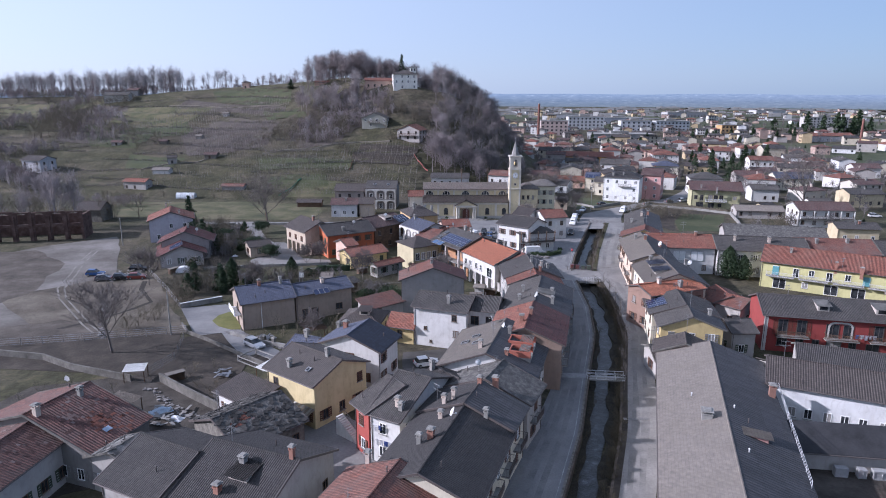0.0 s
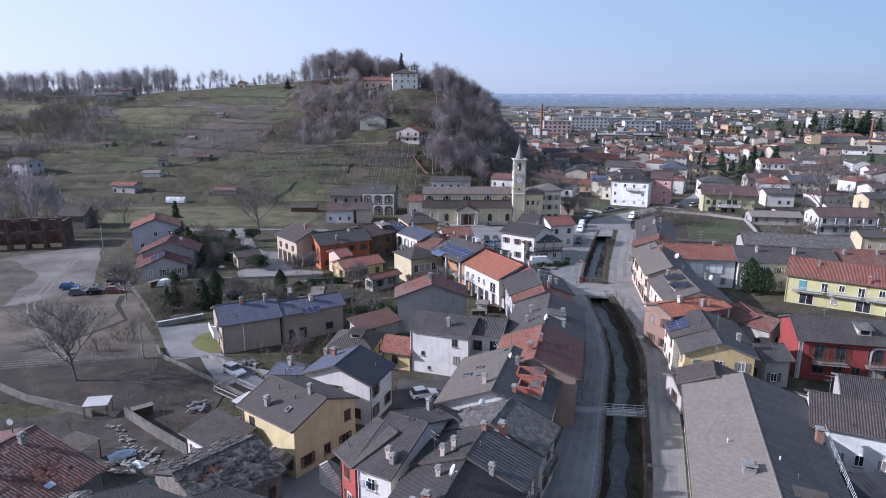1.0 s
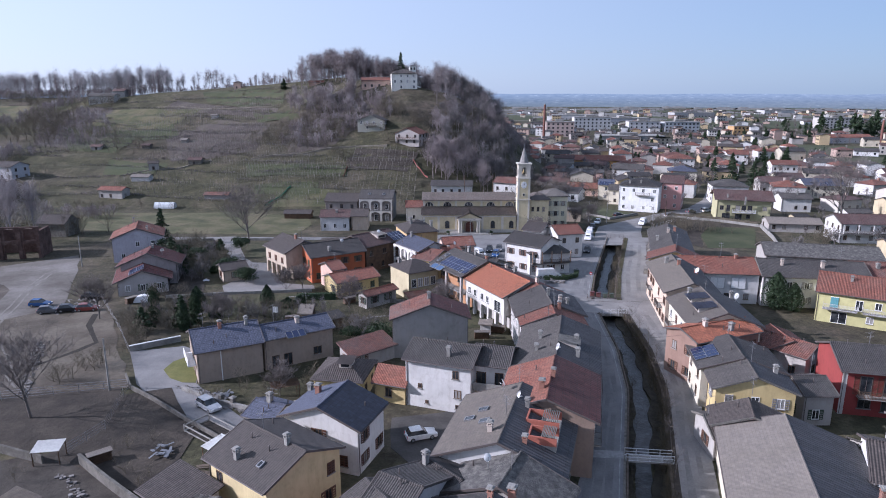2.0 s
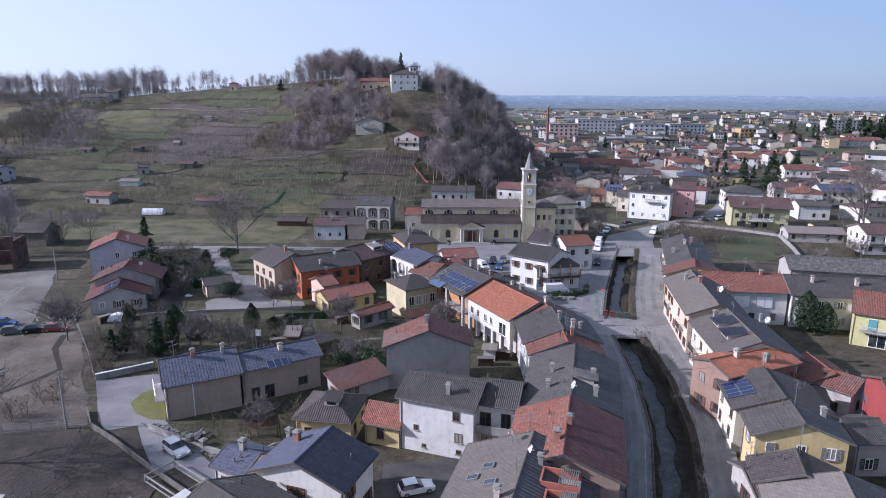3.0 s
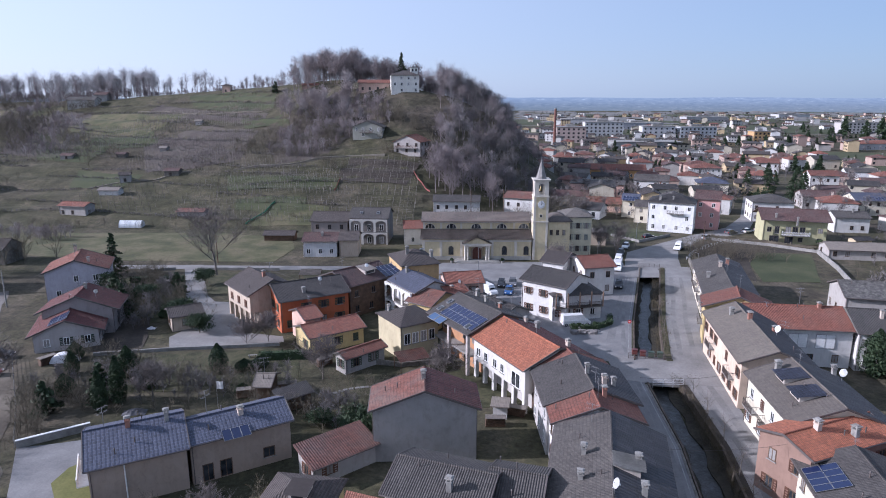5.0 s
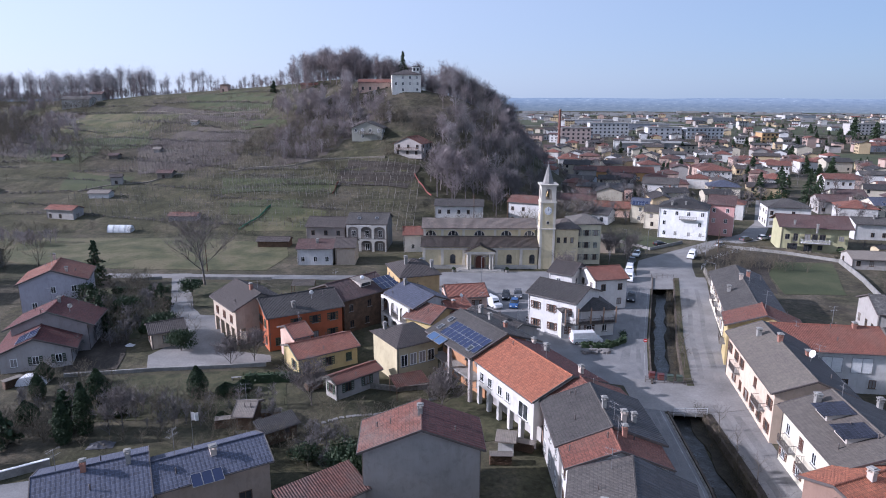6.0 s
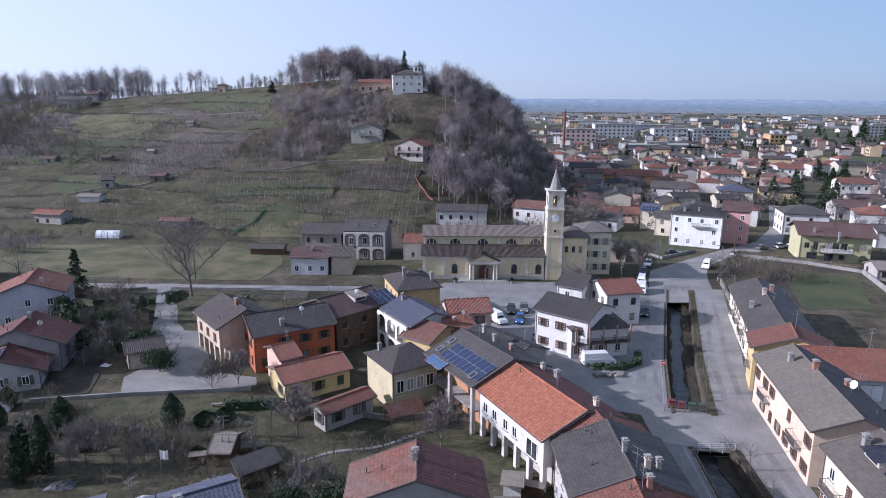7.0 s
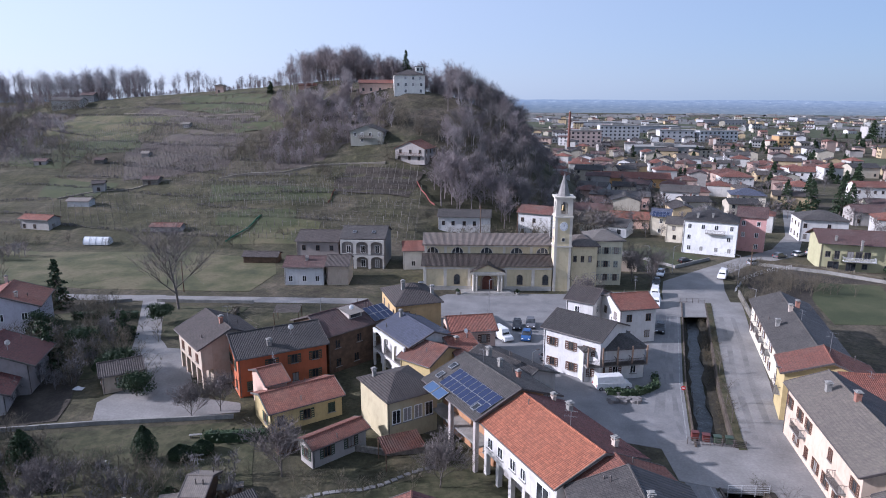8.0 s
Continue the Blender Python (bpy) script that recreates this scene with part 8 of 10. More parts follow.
leafy_hedge([(78.5, 247.6), (92.6, 240.2), (101.8, 231.8)], 1.3, 1.3, BUSH, "clipped brown hedge above the wall", 1)
leafy_hedge([(-31.8, 152.2), (-24.2, 153.2)], 1.5, 1.2, LEAF, "clipped dark green hedge in a garden", 2)
leafy_hedge([(22.5, 168.2), (26.5, 167.6), (30.4, 170.6), (30.9, 174.0)], 1.0, 0.9, LEAF, "dark clipped hedge round a white house", 3)
leafy_hedge([(-76, 197), (-64, 198.5)], 1.4, 1.2, LEAF, "dark hedge between gardens", 4)
leafy_hedge([(-45, 188), (-45.5, 203)], 1.2, 1.0, BUSH, "bare hedge beside the drive", 5)
# white roof railing on the warehouse eave, with its return along the barn
rail_ob = thing("roof_railing", pose(0, 0, 0), "white tubular railing along a warehouse eave", "railing")
RAIL_LINE = [(36.3, 57.0), (44.2, 80.0), (47.6, 78.6)]
for k, ((ax, ay), (bx, by)) in enumerate(zip(RAIL_LINE, RAIL_LINE[1:])):
    for z in (4.75, 5.05, 5.35):
        bm = bmesh.new()
        rod(bm, (ax, ay, z), (bx, by, z + 0.002), 0.024, sides=6)
        part("rail", bm, RAIL, rail_ob)
for k in range(9):
    g9 = k / 8
    bm = bmesh.new()
    rod(bm, (36.3 + 7.9 * g9, 57.0 + 23.0 * g9, 4.0), (36.3 + 7.9 * g9, 57.0 + 23.0 * g9, 5.4), 0.028, sides=6)
    part("post", bm, RAIL, rail_ob)
# white block shelf and crates against the lean-to, red car in the back yard
for k, (x, y, sx) in enumerate(((45.2, 66.3, 1.4), (47.4, 66.0, 0.9), (49.4, 65.7, 1.8), (52.3, 65.3, 1.6))):
    ob = thing("storage_crate", pose(x, y, 0.04, 0, 0, -8), "pale crate standing against a lean-to", "crate", "crates")
    bm = bmesh.new()
    lattice(bm, [-sx / 2, -sx / 2 + 0.08, 0, 0.08, sx / 2 - 0.08, sx / 2], [0, 0.12, 0.9, 1.0, 1.1], {(1, 1), (3, 1)}, -0.4, -0.34)
    box(bm, -sx / 2, -0.33, 0, sx / 2, 0.4, 1.08)
    part("crate_body", bm, paint((0.3, 0.3, 0.3), 0.8), ob)
car(48.6, 61.6, 60, (0.3, 0.03, 0.03), "red car parked in the back yard")
# canal head and deck of the crossing
patch("canal_head", [(46.9, 213.0), (53.4, 213.0), (54.0, 217.5), (47.4, 217.5)], 0.03, CONCRETE, "concrete head of the canal tunnel", "bridge", thick=2.5)
patch("bridge_deck", [(28.9, 154.0), (36.9, 153.2), (36.0, 144.2), (28.9, 144.8)], 0.0, CONCRETE, "concrete deck of the street bridge", "bridge", thick=0.5)


def footbridge(x, y, turn, span=5.6):
    ob = thing("footbridge", pose(x, y, 0.25, 0, 0, turn), "narrow grey footbridge with railings over the canal", "bridge")
    bm = bmesh.new()
    box(bm, -span / 2, -0.7, -0.2, span / 2, 0.7, 0.0)
    part("deck", bm, CONCRETE, ob)
    n = 4
    xs = [v for i in range(n + 1) for v in (-span / 2 + span * i / n - 0.03 if i else -span / 2, -span / 2 + span * i / n + 0.03 if i < n else span / 2 + 0.001)]
    for s in (-1, 1):
        bm = bmesh.new()
        lattice(bm, xs, [0, 0.04, 0.45, 0.49, 0.86, 0.92], {(i, k) for i in range(1, len(xs) - 1, 2) for k in (1, 3)}, s * 0.66 - 0.03, s * 0.66 + 0.03)
        part("railing", bm, RAIL, ob)


footbridge(24.2, 91.6, -6)


def utility_pole(x, y, h, label, arms=0, mat=None):
    z = land(x, y)
    ob = thing("utility_pole", pose(x, y, z), label, "pole", "utility poles")
    bm = bmesh.new()
    rod(bm, (0, 0, -0.5), (0, 0, h), 0.16, 0.1, 8)
    part("post", bm, mat or CONCRETE, ob)
    for k in range(arms):
        bm = bmesh.new()
        box(bm, -0.8, -0.05, h - 0.5 - 0.6 * k, 0.8, 0.05, h - 0.4 - 0.6 * k)
        part("crossarm", bm, WOOD, ob)
    return ob


utility_pole(-50.2, 109.4, 8.2, "plain concrete utility pole in a field")
utility_pole(-93.0, 178.5, 8.0, "plain concrete utility pole by the yard")
utility_pole(-62.3, 216.0, 7.5, "wooden utility pole beside the lane", 1, WOOD)
utility_pole(16.0, 262.0, 13.0, "wooden utility pole with crossarms", 2, WOOD)
utility_pole(5.5, 268.0, 12.0, "wooden utility pole with crossarms", 2, WOOD)
utility_pole(73.9, 240.7, 7.0, "dark wooden utility pole at the junction", 0, WOOD)


def street_lamp(x, y, turn, h=7.0):
    ob = thing("street_lamp", pose(x, y, 0, 0, 0, turn), "slim grey street lamp with one arm", "street lamp", "street lamps")
    bm = bmesh.new()
    rod(bm, (0, 0, -0.3), (0, 0, h), 0.09, 0.05, 8)
    part("post", bm, METAL, ob)
    bm = bmesh.new()
    rod(bm, (0, 0, h - 0.05), (0.9, 0, h + 0.15), 0.04, 0.035, 6)
    part("arm", bm, METAL, ob)
    bm = bmesh.new()
    vs = box(bm, 0.8, -0.13, h + 0.1, 1.4, 0.13, h + 0.2)
    part("lamp_head", bm, TRIM, ob)


for x, y, t in ((6.0, 205.0, 0), (11.0, 167.0, 40), (26.4, 196.0, 180), (47.0, 237.5, 200), (53.0, 237.0, 20), (65.6, 228.0, 150), (45.2, 162.5, 160), (57.4, 200.5, 160)):
    street_lamp(x, y, t)


def road_sign(x, y, turn, label):
    ob = thing("road_sign", pose(x, y, 0, 0, 0, turn), label, "road sign", "road signs")
    bm = bmesh.new()
    rod(bm, (0, 0, -0.2), (0, 0, 2.6), 0.04, sides=8)
    part("post", bm, METAL, ob)
    bm = bmesh.new()
    rod(bm, (0, -0.05, 2.3), (0, -0.09, 2.3), 0.33, 0.33, 18)
    sg = part("sign_plate", bm, paint((0.45, 0.02, 0.02), 0.4), ob)
    bm = bmesh.new()
    box(bm, -0.22, -0.1, 2.24, 0.22, -0.09, 2.36)
    part("bar", bm, WHITE, sg)


road_sign(canal_x(166) - 3.4, 166, -10, "round red no-entry sign by the canal")


# ---- fittings of the single houses ----
def arcade(house_name, side, n, z0, h, depth, col, pier=0.4, rail=True):
    """Open bays under a slab along one long side: piers, a floor and a railing."""
    ob, (L, W, he, hr, form) = HOUSES[house_name]
    s = -1 if side == "F" else 1
    y0 = s * (W / 2 - 0.55)
    m = plaster(col)
    bm = bmesh.new()
    box(bm, -L / 2 + 0.4, min(y0, y0 + s * depth), z0 - 0.2, L / 2 - 0.4, max(y0, y0 + s * depth), z0)
    part("gallery_floor", bm, CONCRETE, ob)
    me = cached(("pier", h, pier, col), lambda bm: box(bm, -pier / 2, -pier / 2, 0, pier / 2, pier / 2, h), m)
    for i in range(n + 1):
        xx = -L / 2 + 0.6 + (L - 1.2) * i / n
        part("pier", me, None, ob, at=pose(xx, y0 + s * (depth - pier / 2), z0))
    if rail:
        for i in range(n):
            w = (L - 1.2) / n
            balcony(ob, -L / 2 + 0.6 + w * (i + 0.5), y0, z0, 0 if s < 0 else 180, w, depth, TRIM)


def arch_front(name, n, tiers, col, out=1.3):
    """A loggia front: tiers of round-headed bays standing before the long wall, with floors and railings."""
    ob, (L, W, he, hr, form) = HOUSES[name]
    m, bay, y0 = plaster(col), (L - 0.8) / n, -W / 2 + 0.55 - out
    for z0, h in tiers:
        bm = bmesh.new()
        box(bm, -L / 2 + 0.4, y0 + 0.004, z0 - 0.22, L / 2 - 0.4, y0 + out, z0 - 0.02)
        part("gallery_floor", bm, CONCRETE, ob)

        def bay_shape(bm):
            w, seg, half = bay - 0.7, 8, bay / 2
            arc = [(w / 2 * math.cos(math.pi * k / seg), h - 0.35 - w * 0.3 + w * 0.3 * math.sin(math.pi * k / seg)) for k in range(seg + 1)]
            pts = [(half, 0), (half, h), (-half, h), (-half, 0), (-w / 2, 0)] + arc[::-1] + [(w / 2, 0)]
            lo, hi = [bm.verts.new((a, 0, b)) for a, b in pts], [bm.verts.new((a, 0.35, b)) for a, b in pts]
            bm.faces.new(lo)
            bm.faces.new(hi[::-1])
            for k in range(len(pts)):
                j = (k + 1) % len(pts)
                bm.faces.new((lo[k], hi[k], hi[j], lo[j]))
        me = cached(("arch_bay", name, z0), bay_shape, m)
        for i in range(n):
            ux = -L / 2 + 0.4 + bay * (i + 0.5)
            b = part("arch_bay", me, None, ob, at=pose(ux, y0, z0))
            if z0 > 1:
                part("railing", cached(("bay_rail", name), lambda bm: lattice(bm, [v for k in range(12) for v in (-bay / 2 + 0.36 + (bay - 0.72) * k / 11.0 - 0.016, -bay / 2 + 0.36 + (bay - 0.72) * k / 11.0 + 0.016)], [0.05, 0.1, 0.9, 0.95], {(k, 1) for k in range(1, 22, 2)}, 0.1, 0.14), TRIM), None, b)
            window(ob, ux, -W / 2 + 0.55, z0 + 0.1, 0, 1.2, 2.0, WHITE, None, False)


def facade(house_name, side, spec, shutter=None, frame_mat=None):
    """Openings on one wall: rows of (u along the wall, sill height, width, height)."""
    ob, (L, W, he, hr, form) = HOUSES[house_name]
    for u, z, w, h in spec:
        sill = z > 0.4
        if side == "F":
            window(ob, u, -W / 2 + 0.55, z, 0, w, h, frame_mat, shutter, sill)
        elif side == "B":
            window(ob, -u, W / 2 - 0.55, z, 180, w, h, frame_mat, shutter, sill)
        elif side == "L":
            window(ob, -L / 2 + 0.35, -u, z, -90, w, h, frame_mat, shutter, sill)
        else:
            window(ob, L / 2 - 0.35, u, z, 90, w, h, frame_mat, shutter, sill)



def upper_storey(name, col, n, z1):
    """The upper floor brought forward over an open ground floor on pillars."""
    ob, (L, W, he, hr, form) = HOUSES[name]
    wall = next(c for c in ob.children if c.name.startswith("wall"))
    back = min(v.co.y for v in wall.data.vertices)
    l, slope = L / 2 - 0.35, (hr - he) / (W / 2)
    bm = bmesh.new()
    ring = [(-W / 2 + 0.55, z1), (-W / 2 + 0.55, he + slope * 0.55 - 0.15), (back - 0.004, he + slope * (W / 2 + back) - 0.15), (back - 0.004, z1)]
    lo, hi = [bm.verts.new((-l, a, b)) for a, b in ring], [bm.verts.new((l, a, b)) for a, b in ring]
    bm.faces.new(lo)
    bm.faces.new(hi[::-1])
    for i in range(4):
        bm.faces.new((lo[i], lo[(i + 1) % 4], hi[(i + 1) % 4], hi[i]))
    part("upper_storey", bm, plaster(col), ob)
    me = cached(("pillar", z1, col), lambda bm: box(bm, -0.28, -0.28, -0.3, 0.28, 0.28, z1), plaster(col))
    for i in range(n + 1):
        part("pillar", me, None, ob, at=pose(-l + 0.3 + (2 * l - 0.6) * i / n, -W / 2 + 0.85, 0))


def darken_slope(name, mat, side=1, label="ribbed sheet on one roof slope, darkened as painted shade"):
    """A second skin of another material over one slope, its dark tone painting shade."""
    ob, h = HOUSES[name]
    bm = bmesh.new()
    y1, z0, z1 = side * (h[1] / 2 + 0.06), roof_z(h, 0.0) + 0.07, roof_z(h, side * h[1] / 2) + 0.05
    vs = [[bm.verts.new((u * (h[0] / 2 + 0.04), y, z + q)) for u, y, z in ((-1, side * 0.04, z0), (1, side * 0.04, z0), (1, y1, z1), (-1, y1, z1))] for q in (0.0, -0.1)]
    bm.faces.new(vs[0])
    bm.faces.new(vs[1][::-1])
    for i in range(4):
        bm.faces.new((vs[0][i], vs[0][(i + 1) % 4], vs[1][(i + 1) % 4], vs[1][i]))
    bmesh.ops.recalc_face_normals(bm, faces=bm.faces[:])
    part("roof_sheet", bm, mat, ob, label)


# slopes turned from the sun: ribbed cover, its colour lowered to deepen their shade
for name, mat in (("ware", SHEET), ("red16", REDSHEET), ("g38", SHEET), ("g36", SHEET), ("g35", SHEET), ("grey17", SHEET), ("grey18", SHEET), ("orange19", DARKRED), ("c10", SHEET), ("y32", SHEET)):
    darken_slope(name, mat)
darken_slope("c9", SHEET, -1)
darken_slope("grey31", REDSHEET, -1, "red ribbed sheet on one roof slope, darkened as painted shade")
darken_slope("blue13", SHADE_BLUE, -1, "blue tiles on one roof slope, darkened as painted shade")

ob, h = HOUSES["red41"]
for u, w in ((-6.4, 5.1), (1.1, 5.1), (7.6, 4.6)):
    balcony(ob, u, -h[1] / 2 + 0.55, 3.0, 0, w, 1.1, WOOD)
facade("red41", "F", [(-7.9, 3.1, 1.5, 2.7), (-5.0, 3.1, 1.5, 2.7), (-0.3, 3.1, 2.0, 2.4), (2.1, 3.1, 1.6, 2.4), (6.6, 3.1, 1.4, 2.6), (8.8, 3.1, 1.4, 2.6)], frame_mat=TRIM)
facade("red41", "F", [(-7.8, 1.1, 1.6, 1.5), (-5.1, 0.8, 1.3, 1.9), (-2.6, 0.4, 1.1, 2.2), (0.2, 1.0, 2.3, 1.5), (3.0, 0.2, 1.2, 2.3), (6.0, 1.0, 2.0, 1.5), (8.8, 0.9, 1.2, 1.5)], frame_mat=TRIM)
for u, n in ((-7.9, 2), (-5.0, 2), (6.6, 2), (8.8, 2)):
    for s in (-1, 1):
        bm = bmesh.new()
        lattice(bm, [-0.36, -0.3, 0.3, 0.36], [0, 0.08] + [0.08 + 0.17 * k + e for k in range(1, 15) for e in (0, 0.05)] + [2.68], {(1, k) for k in range(1, 31, 2)}, -0.04, 0.0)
        part("shutter", bm, SHUT, ob, at=pose(u + s * 1.13, -h[1] / 2 + 0.545, 3.1))
# pale round-cornered surround of the wide balcony door, pale strip at the corner
bm = bmesh.new()
arc = [(1.9 - 0.9 + 0.9 * math.sin(0.5 * math.pi * k / 6), 2.0 + 0.9 * math.cos(0.5 * math.pi * k / 6)) for k in range(7)]
half = arc + [(1.9, 0.0)]
outer = [(-a, b) for a, b in half[::-1]] + half
inner = [(a * 0.86, b * 0.9) for a, b in outer]
rings = [[bm.verts.new((a, y, b)) for a, b in q] for q, y in ((outer, -0.07), (inner, -0.07), (inner, 0.0), (outer, 0.0))]
for k in range(len(outer) - 1):
    for j in range(4):
        r0, r1 = rings[j], rings[(j + 1) % 4]
        bm.faces.new((r0[k], r0[k + 1], r1[k + 1], r1[k]))
bmesh.ops.recalc_face_normals(bm, faces=bm.faces[:])
part("door_surround", bm, plaster((0.5, 0.47, 0.44)), ob, "pale arched door surround", pose(0.9, -h[1] / 2 + 0.55, 3.0))
bm = bmesh.new()
box(bm, -h[0] / 2 + 0.35, -h[1] / 2 + 0.52, 0, -h[0] / 2 + 1.0, -h[1] / 2 + 0.549, h[2] + 0.05)
part("corner_strip", bm, plaster((0.5, 0.47, 0.44)), ob, "pale painted corner strip")
ob, h = HOUSES["yel40"]
for u in (-15, -8.5, -2.0, 4.5):
    balcony(ob, u, -h[1] / 2 + 0.55, 3.0, 0, 5.6, 1.2, RAIL)
facade("yel40", "F", [(-16.0, 3.1, 1.3, 2.1), (-12.0, 3.1, 1.2, 2.0), (-9.0, 3.7, 1.1, 1.4), (-5.6, 3.1, 1.2, 2.0), (-2.2, 3.7, 1.1, 1.4), (1.2, 3.1, 1.3, 2.0), (5.4, 3.1, 1.3, 2.0), (9.5, 3.7, 1.1, 1.4), (-15, 0.1, 2.6, 2.3), (-10, 0.9, 1.2, 1.3), (-5, 0.1, 2.6, 2.3), (0, 0.1, 2.6, 2.3)], frame_mat=WHITE)
ob39, h39 = HOUSES["r39"]
for u in (-4.6, -0.6, 3.6):
    bm = bmesh.new()
    lattice(bm, [-1.5, -1.44, -0.02, 0.02, 1.44, 1.5], [0, 0.06, 2.34, 2.4], {(1, 1), (3, 1)}, -0.1, 0.0)
    p39 = part("sliding_door", bm, METAL, ob39, "pale sliding door under the eaves", pose(u, -h39[1] / 2 + 0.55, 3.2))
    for sx in (-0.73, 0.73):
        bm = bmesh.new()
        box(bm, sx - 0.7, -0.07, 0.07, sx + 0.7, -0.03, 2.33)
        part("door_panel", bm, WHITE, p39)
facade("r39", "F", [(-2.6, 0.9, 1.0, 1.3), (1.5, 0.1, 1.1, 2.1), (5.4, 0.9, 1.0, 1.3)])
TEAL = paint((0.1, 0.27, 0.3), 0.6)
for u, w in ((-16.0, 1.3), (1.2, 1.3), (5.4, 1.3)):
    part("closed_shutter", cached(("closed_shutter", w), lambda bm: box(bm, -w / 2, -0.12, 0.02, w / 2, -0.065, 2.0), TEAL), None, ob, "closed teal shutter", pose(u, -h[1] / 2 + 0.55, 3.12))
ob, h = HOUSES["white15b"]
balcony(ob, 0.2, -h[1] / 2 + 0.55, 3.6, 0, 4.6, 1.3, CONCRETE, "solid")
balcony(ob, 0.2, -h[1] / 2 + 0.55, 0.9, 0, 4.6, 1.5, RAIL)
facade("white15b", "F", [(-1.2, 3.7, 1.4, 2.0), (1.3, 3.7, 1.2, 2.1), (-1.0, 1.0, 1.3, 1.8)])
facade("white15", "F", [(2.6, 5.0, 0.9, 1.2), (-2.6, 2.9, 0.6, 0.7), (2.9, 2.2, 1.0, 1.2), (-1.6, 0.7, 0.5, 0.5), (2.9, 0.6, 0.6, 0.6)])
facade("orange19", "F", [(-5.6, 3.9, 1.1, 1.4), (-3.4, 3.9, 1.1, 1.4), (-0.8, 3.9, 1.1, 1.4), (1.2, 3.9, 1.0, 1.4), (4.8, 3.2, 2.2, 2.2)], frame_mat=WHITE)
upper_storey("orange19", (0.53, 0.515, 0.49), 5, 3.0)
facade("or24b", "F", [(-3.4, 3.7, 1.1, 1.4), (0.0, 3.7, 1.1, 1.4), (3.4, 3.7, 1.1, 1.4)], SHUT)
upper_storey("or24b", (0.46, 0.38, 0.3), 4, 2.9)
ob, h = HOUSES["solar20"]
for u in (-h[0] / 2 + 0.6, 0.2, h[0] / 2 - 0.6):
    bm = bmesh.new()
    box(bm, u - 0.25, -h[1] / 2 + 0.25, -0.3, u + 0.25, -h[1] / 2 + 0.75, h[2] + 0.05)
    part("pillar", bm, plaster((0.4, 0.36, 0.34)), ob, "grey porch pillar")
bm = bmesh.new()
box(bm, -h[0] / 2 + 0.5, -h[1] / 2 + 0.8, 3.0, h[0] / 2 - 0.5, -h[1] / 2 + 2.85, 3.2)
part("balcony", bm, CONCRETE, ob, "concrete balcony under the deep eave")
solar("solar20", -3.6, -4.0, 9, 2, 1.05, 1.7)
for u in (-4.6, -2.5):
    o2, m2 = on_roof("solar20", u, -5.9, 0.12)
    p = part("thermal_panel", cached(("thermal_panel", 1), lambda bm: lattice(bm, [0, 0.07, 1.93, 2.0], [0, 0.07, 1.53, 1.6], {(1, 1)}, -0.08, 0.0), METAL), None, o2, "blue solar thermal panel", m2 @ pose(0, 0, 0, -90) @ Matrix.Diagonal((1, 1, -1, 1)))
    part("absorber", cached(("absorber", 1), lambda bm: box(bm, 0.05, -0.05, 0.05, 1.95, -0.03, 1.55), paint((0.05, 0.09, 0.17), 0.12, name="thermal_glass")), None, p)
for u, v in ((-4.9, -4.6), (-5.0, -2.6), (4.6, -5.2)):
    skylight("solar20", u, v)
solar("dark25", 3.4, -3.6, 4, 2, 1.1, 1.9)
solar("redl1b", -1.6, 1.2, 4, 2)
solar("sol33", -2.2, -4.2, 4, 2)
solar("sol47", -5.2, -5.0, 9, 2)
solar("bal45", -2.6, -3.9, 5, 2)
solar("bluehouse2", -2.2, -2.8, 3, 1)
skylight("och26", 2.8, 2.6)
skylight("yellow", 2.0, -3.2, 0.6, 0.8)
for u in (-2.5, 2.5):
    skylight("farm2", u, -3.2)
dormer("red41", -1.6, -3.6, 1.8, 2.4)


def roof_mend(name, x, y, n, dx, dy, mat, seed):
    """Single replaced tiles scattered round one spot of a slope, each slightly proud."""
    ob, h = HOUSES[name]
    roof = next(c for c in ob.children if c.name.startswith("roof"))
    q = random.Random(seed)
    tilt = math.degrees(math.atan2(h[3] - h[2], h[1] / 2))
    me = cached(("mended_tile", mat.name), lambda bm: box(bm, -0.15, -0.2, -0.02, 0.15, 0.2, 0.022), mat)
    spots = {(round((x + q.gauss(0, dx)) / 0.34), round((y + q.gauss(0, dy)) / 0.44)) for _ in range(n)}
    for i, j in sorted(spots):
        u, v = i * 0.34, j * 0.44
        if abs(u) < h[0] / 2 - 0.3 and 0.3 < abs(v) < h[1] / 2 - 0.3:
            part("tile", me, None, roof, at=pose(u, v, roof_z(h, v), tilt if v < 0 else -tilt, 0, 0))


PALETILE = rough_mat("dusty_tile", [(0.3, (0.12, 0.08, 0.072)), (0.7, (0.2, 0.15, 0.138))], 0.9, 6, 0.9, 0.3, 0.02)
NEWTILE = rough_mat("newer_red_tile", [(0.3, (0.125, 0.05, 0.036)), (0.7, (0.19, 0.075, 0.052))], 0.9, 6, 0.9, 0.3, 0.02)
DARKTILE = rough_mat("blackened_tile", [(0.3, (0.055, 0.03, 0.027)), (0.7, (0.09, 0.047, 0.04))], 0.9, 6, 0.9, 0.3, 0.02)
for u, v, n, dx, dy, mat in ((-1.1, -3.3, 16, 0.7, 0.5, PALETILE), (0.6, -1.6, 14, 1.6, 0.8, PALETILE), (2.6, -3.0, 6, 0.4, 0.4, PALETILE), (0.0, -6.3, 40, 0.7, 0.8, NEWTILE), (1.5, -7.6, 26, 1.2, 0.9, NEWTILE), (-1.5, -5.0, 40, 1.4, 0.7, DARKTILE), (1.8, -4.6, 30, 1.3, 1.0, DARKTILE)):
    roof_mend("n1", u, v, n, dx, dy, mat, int(100 + u * 10 - v))
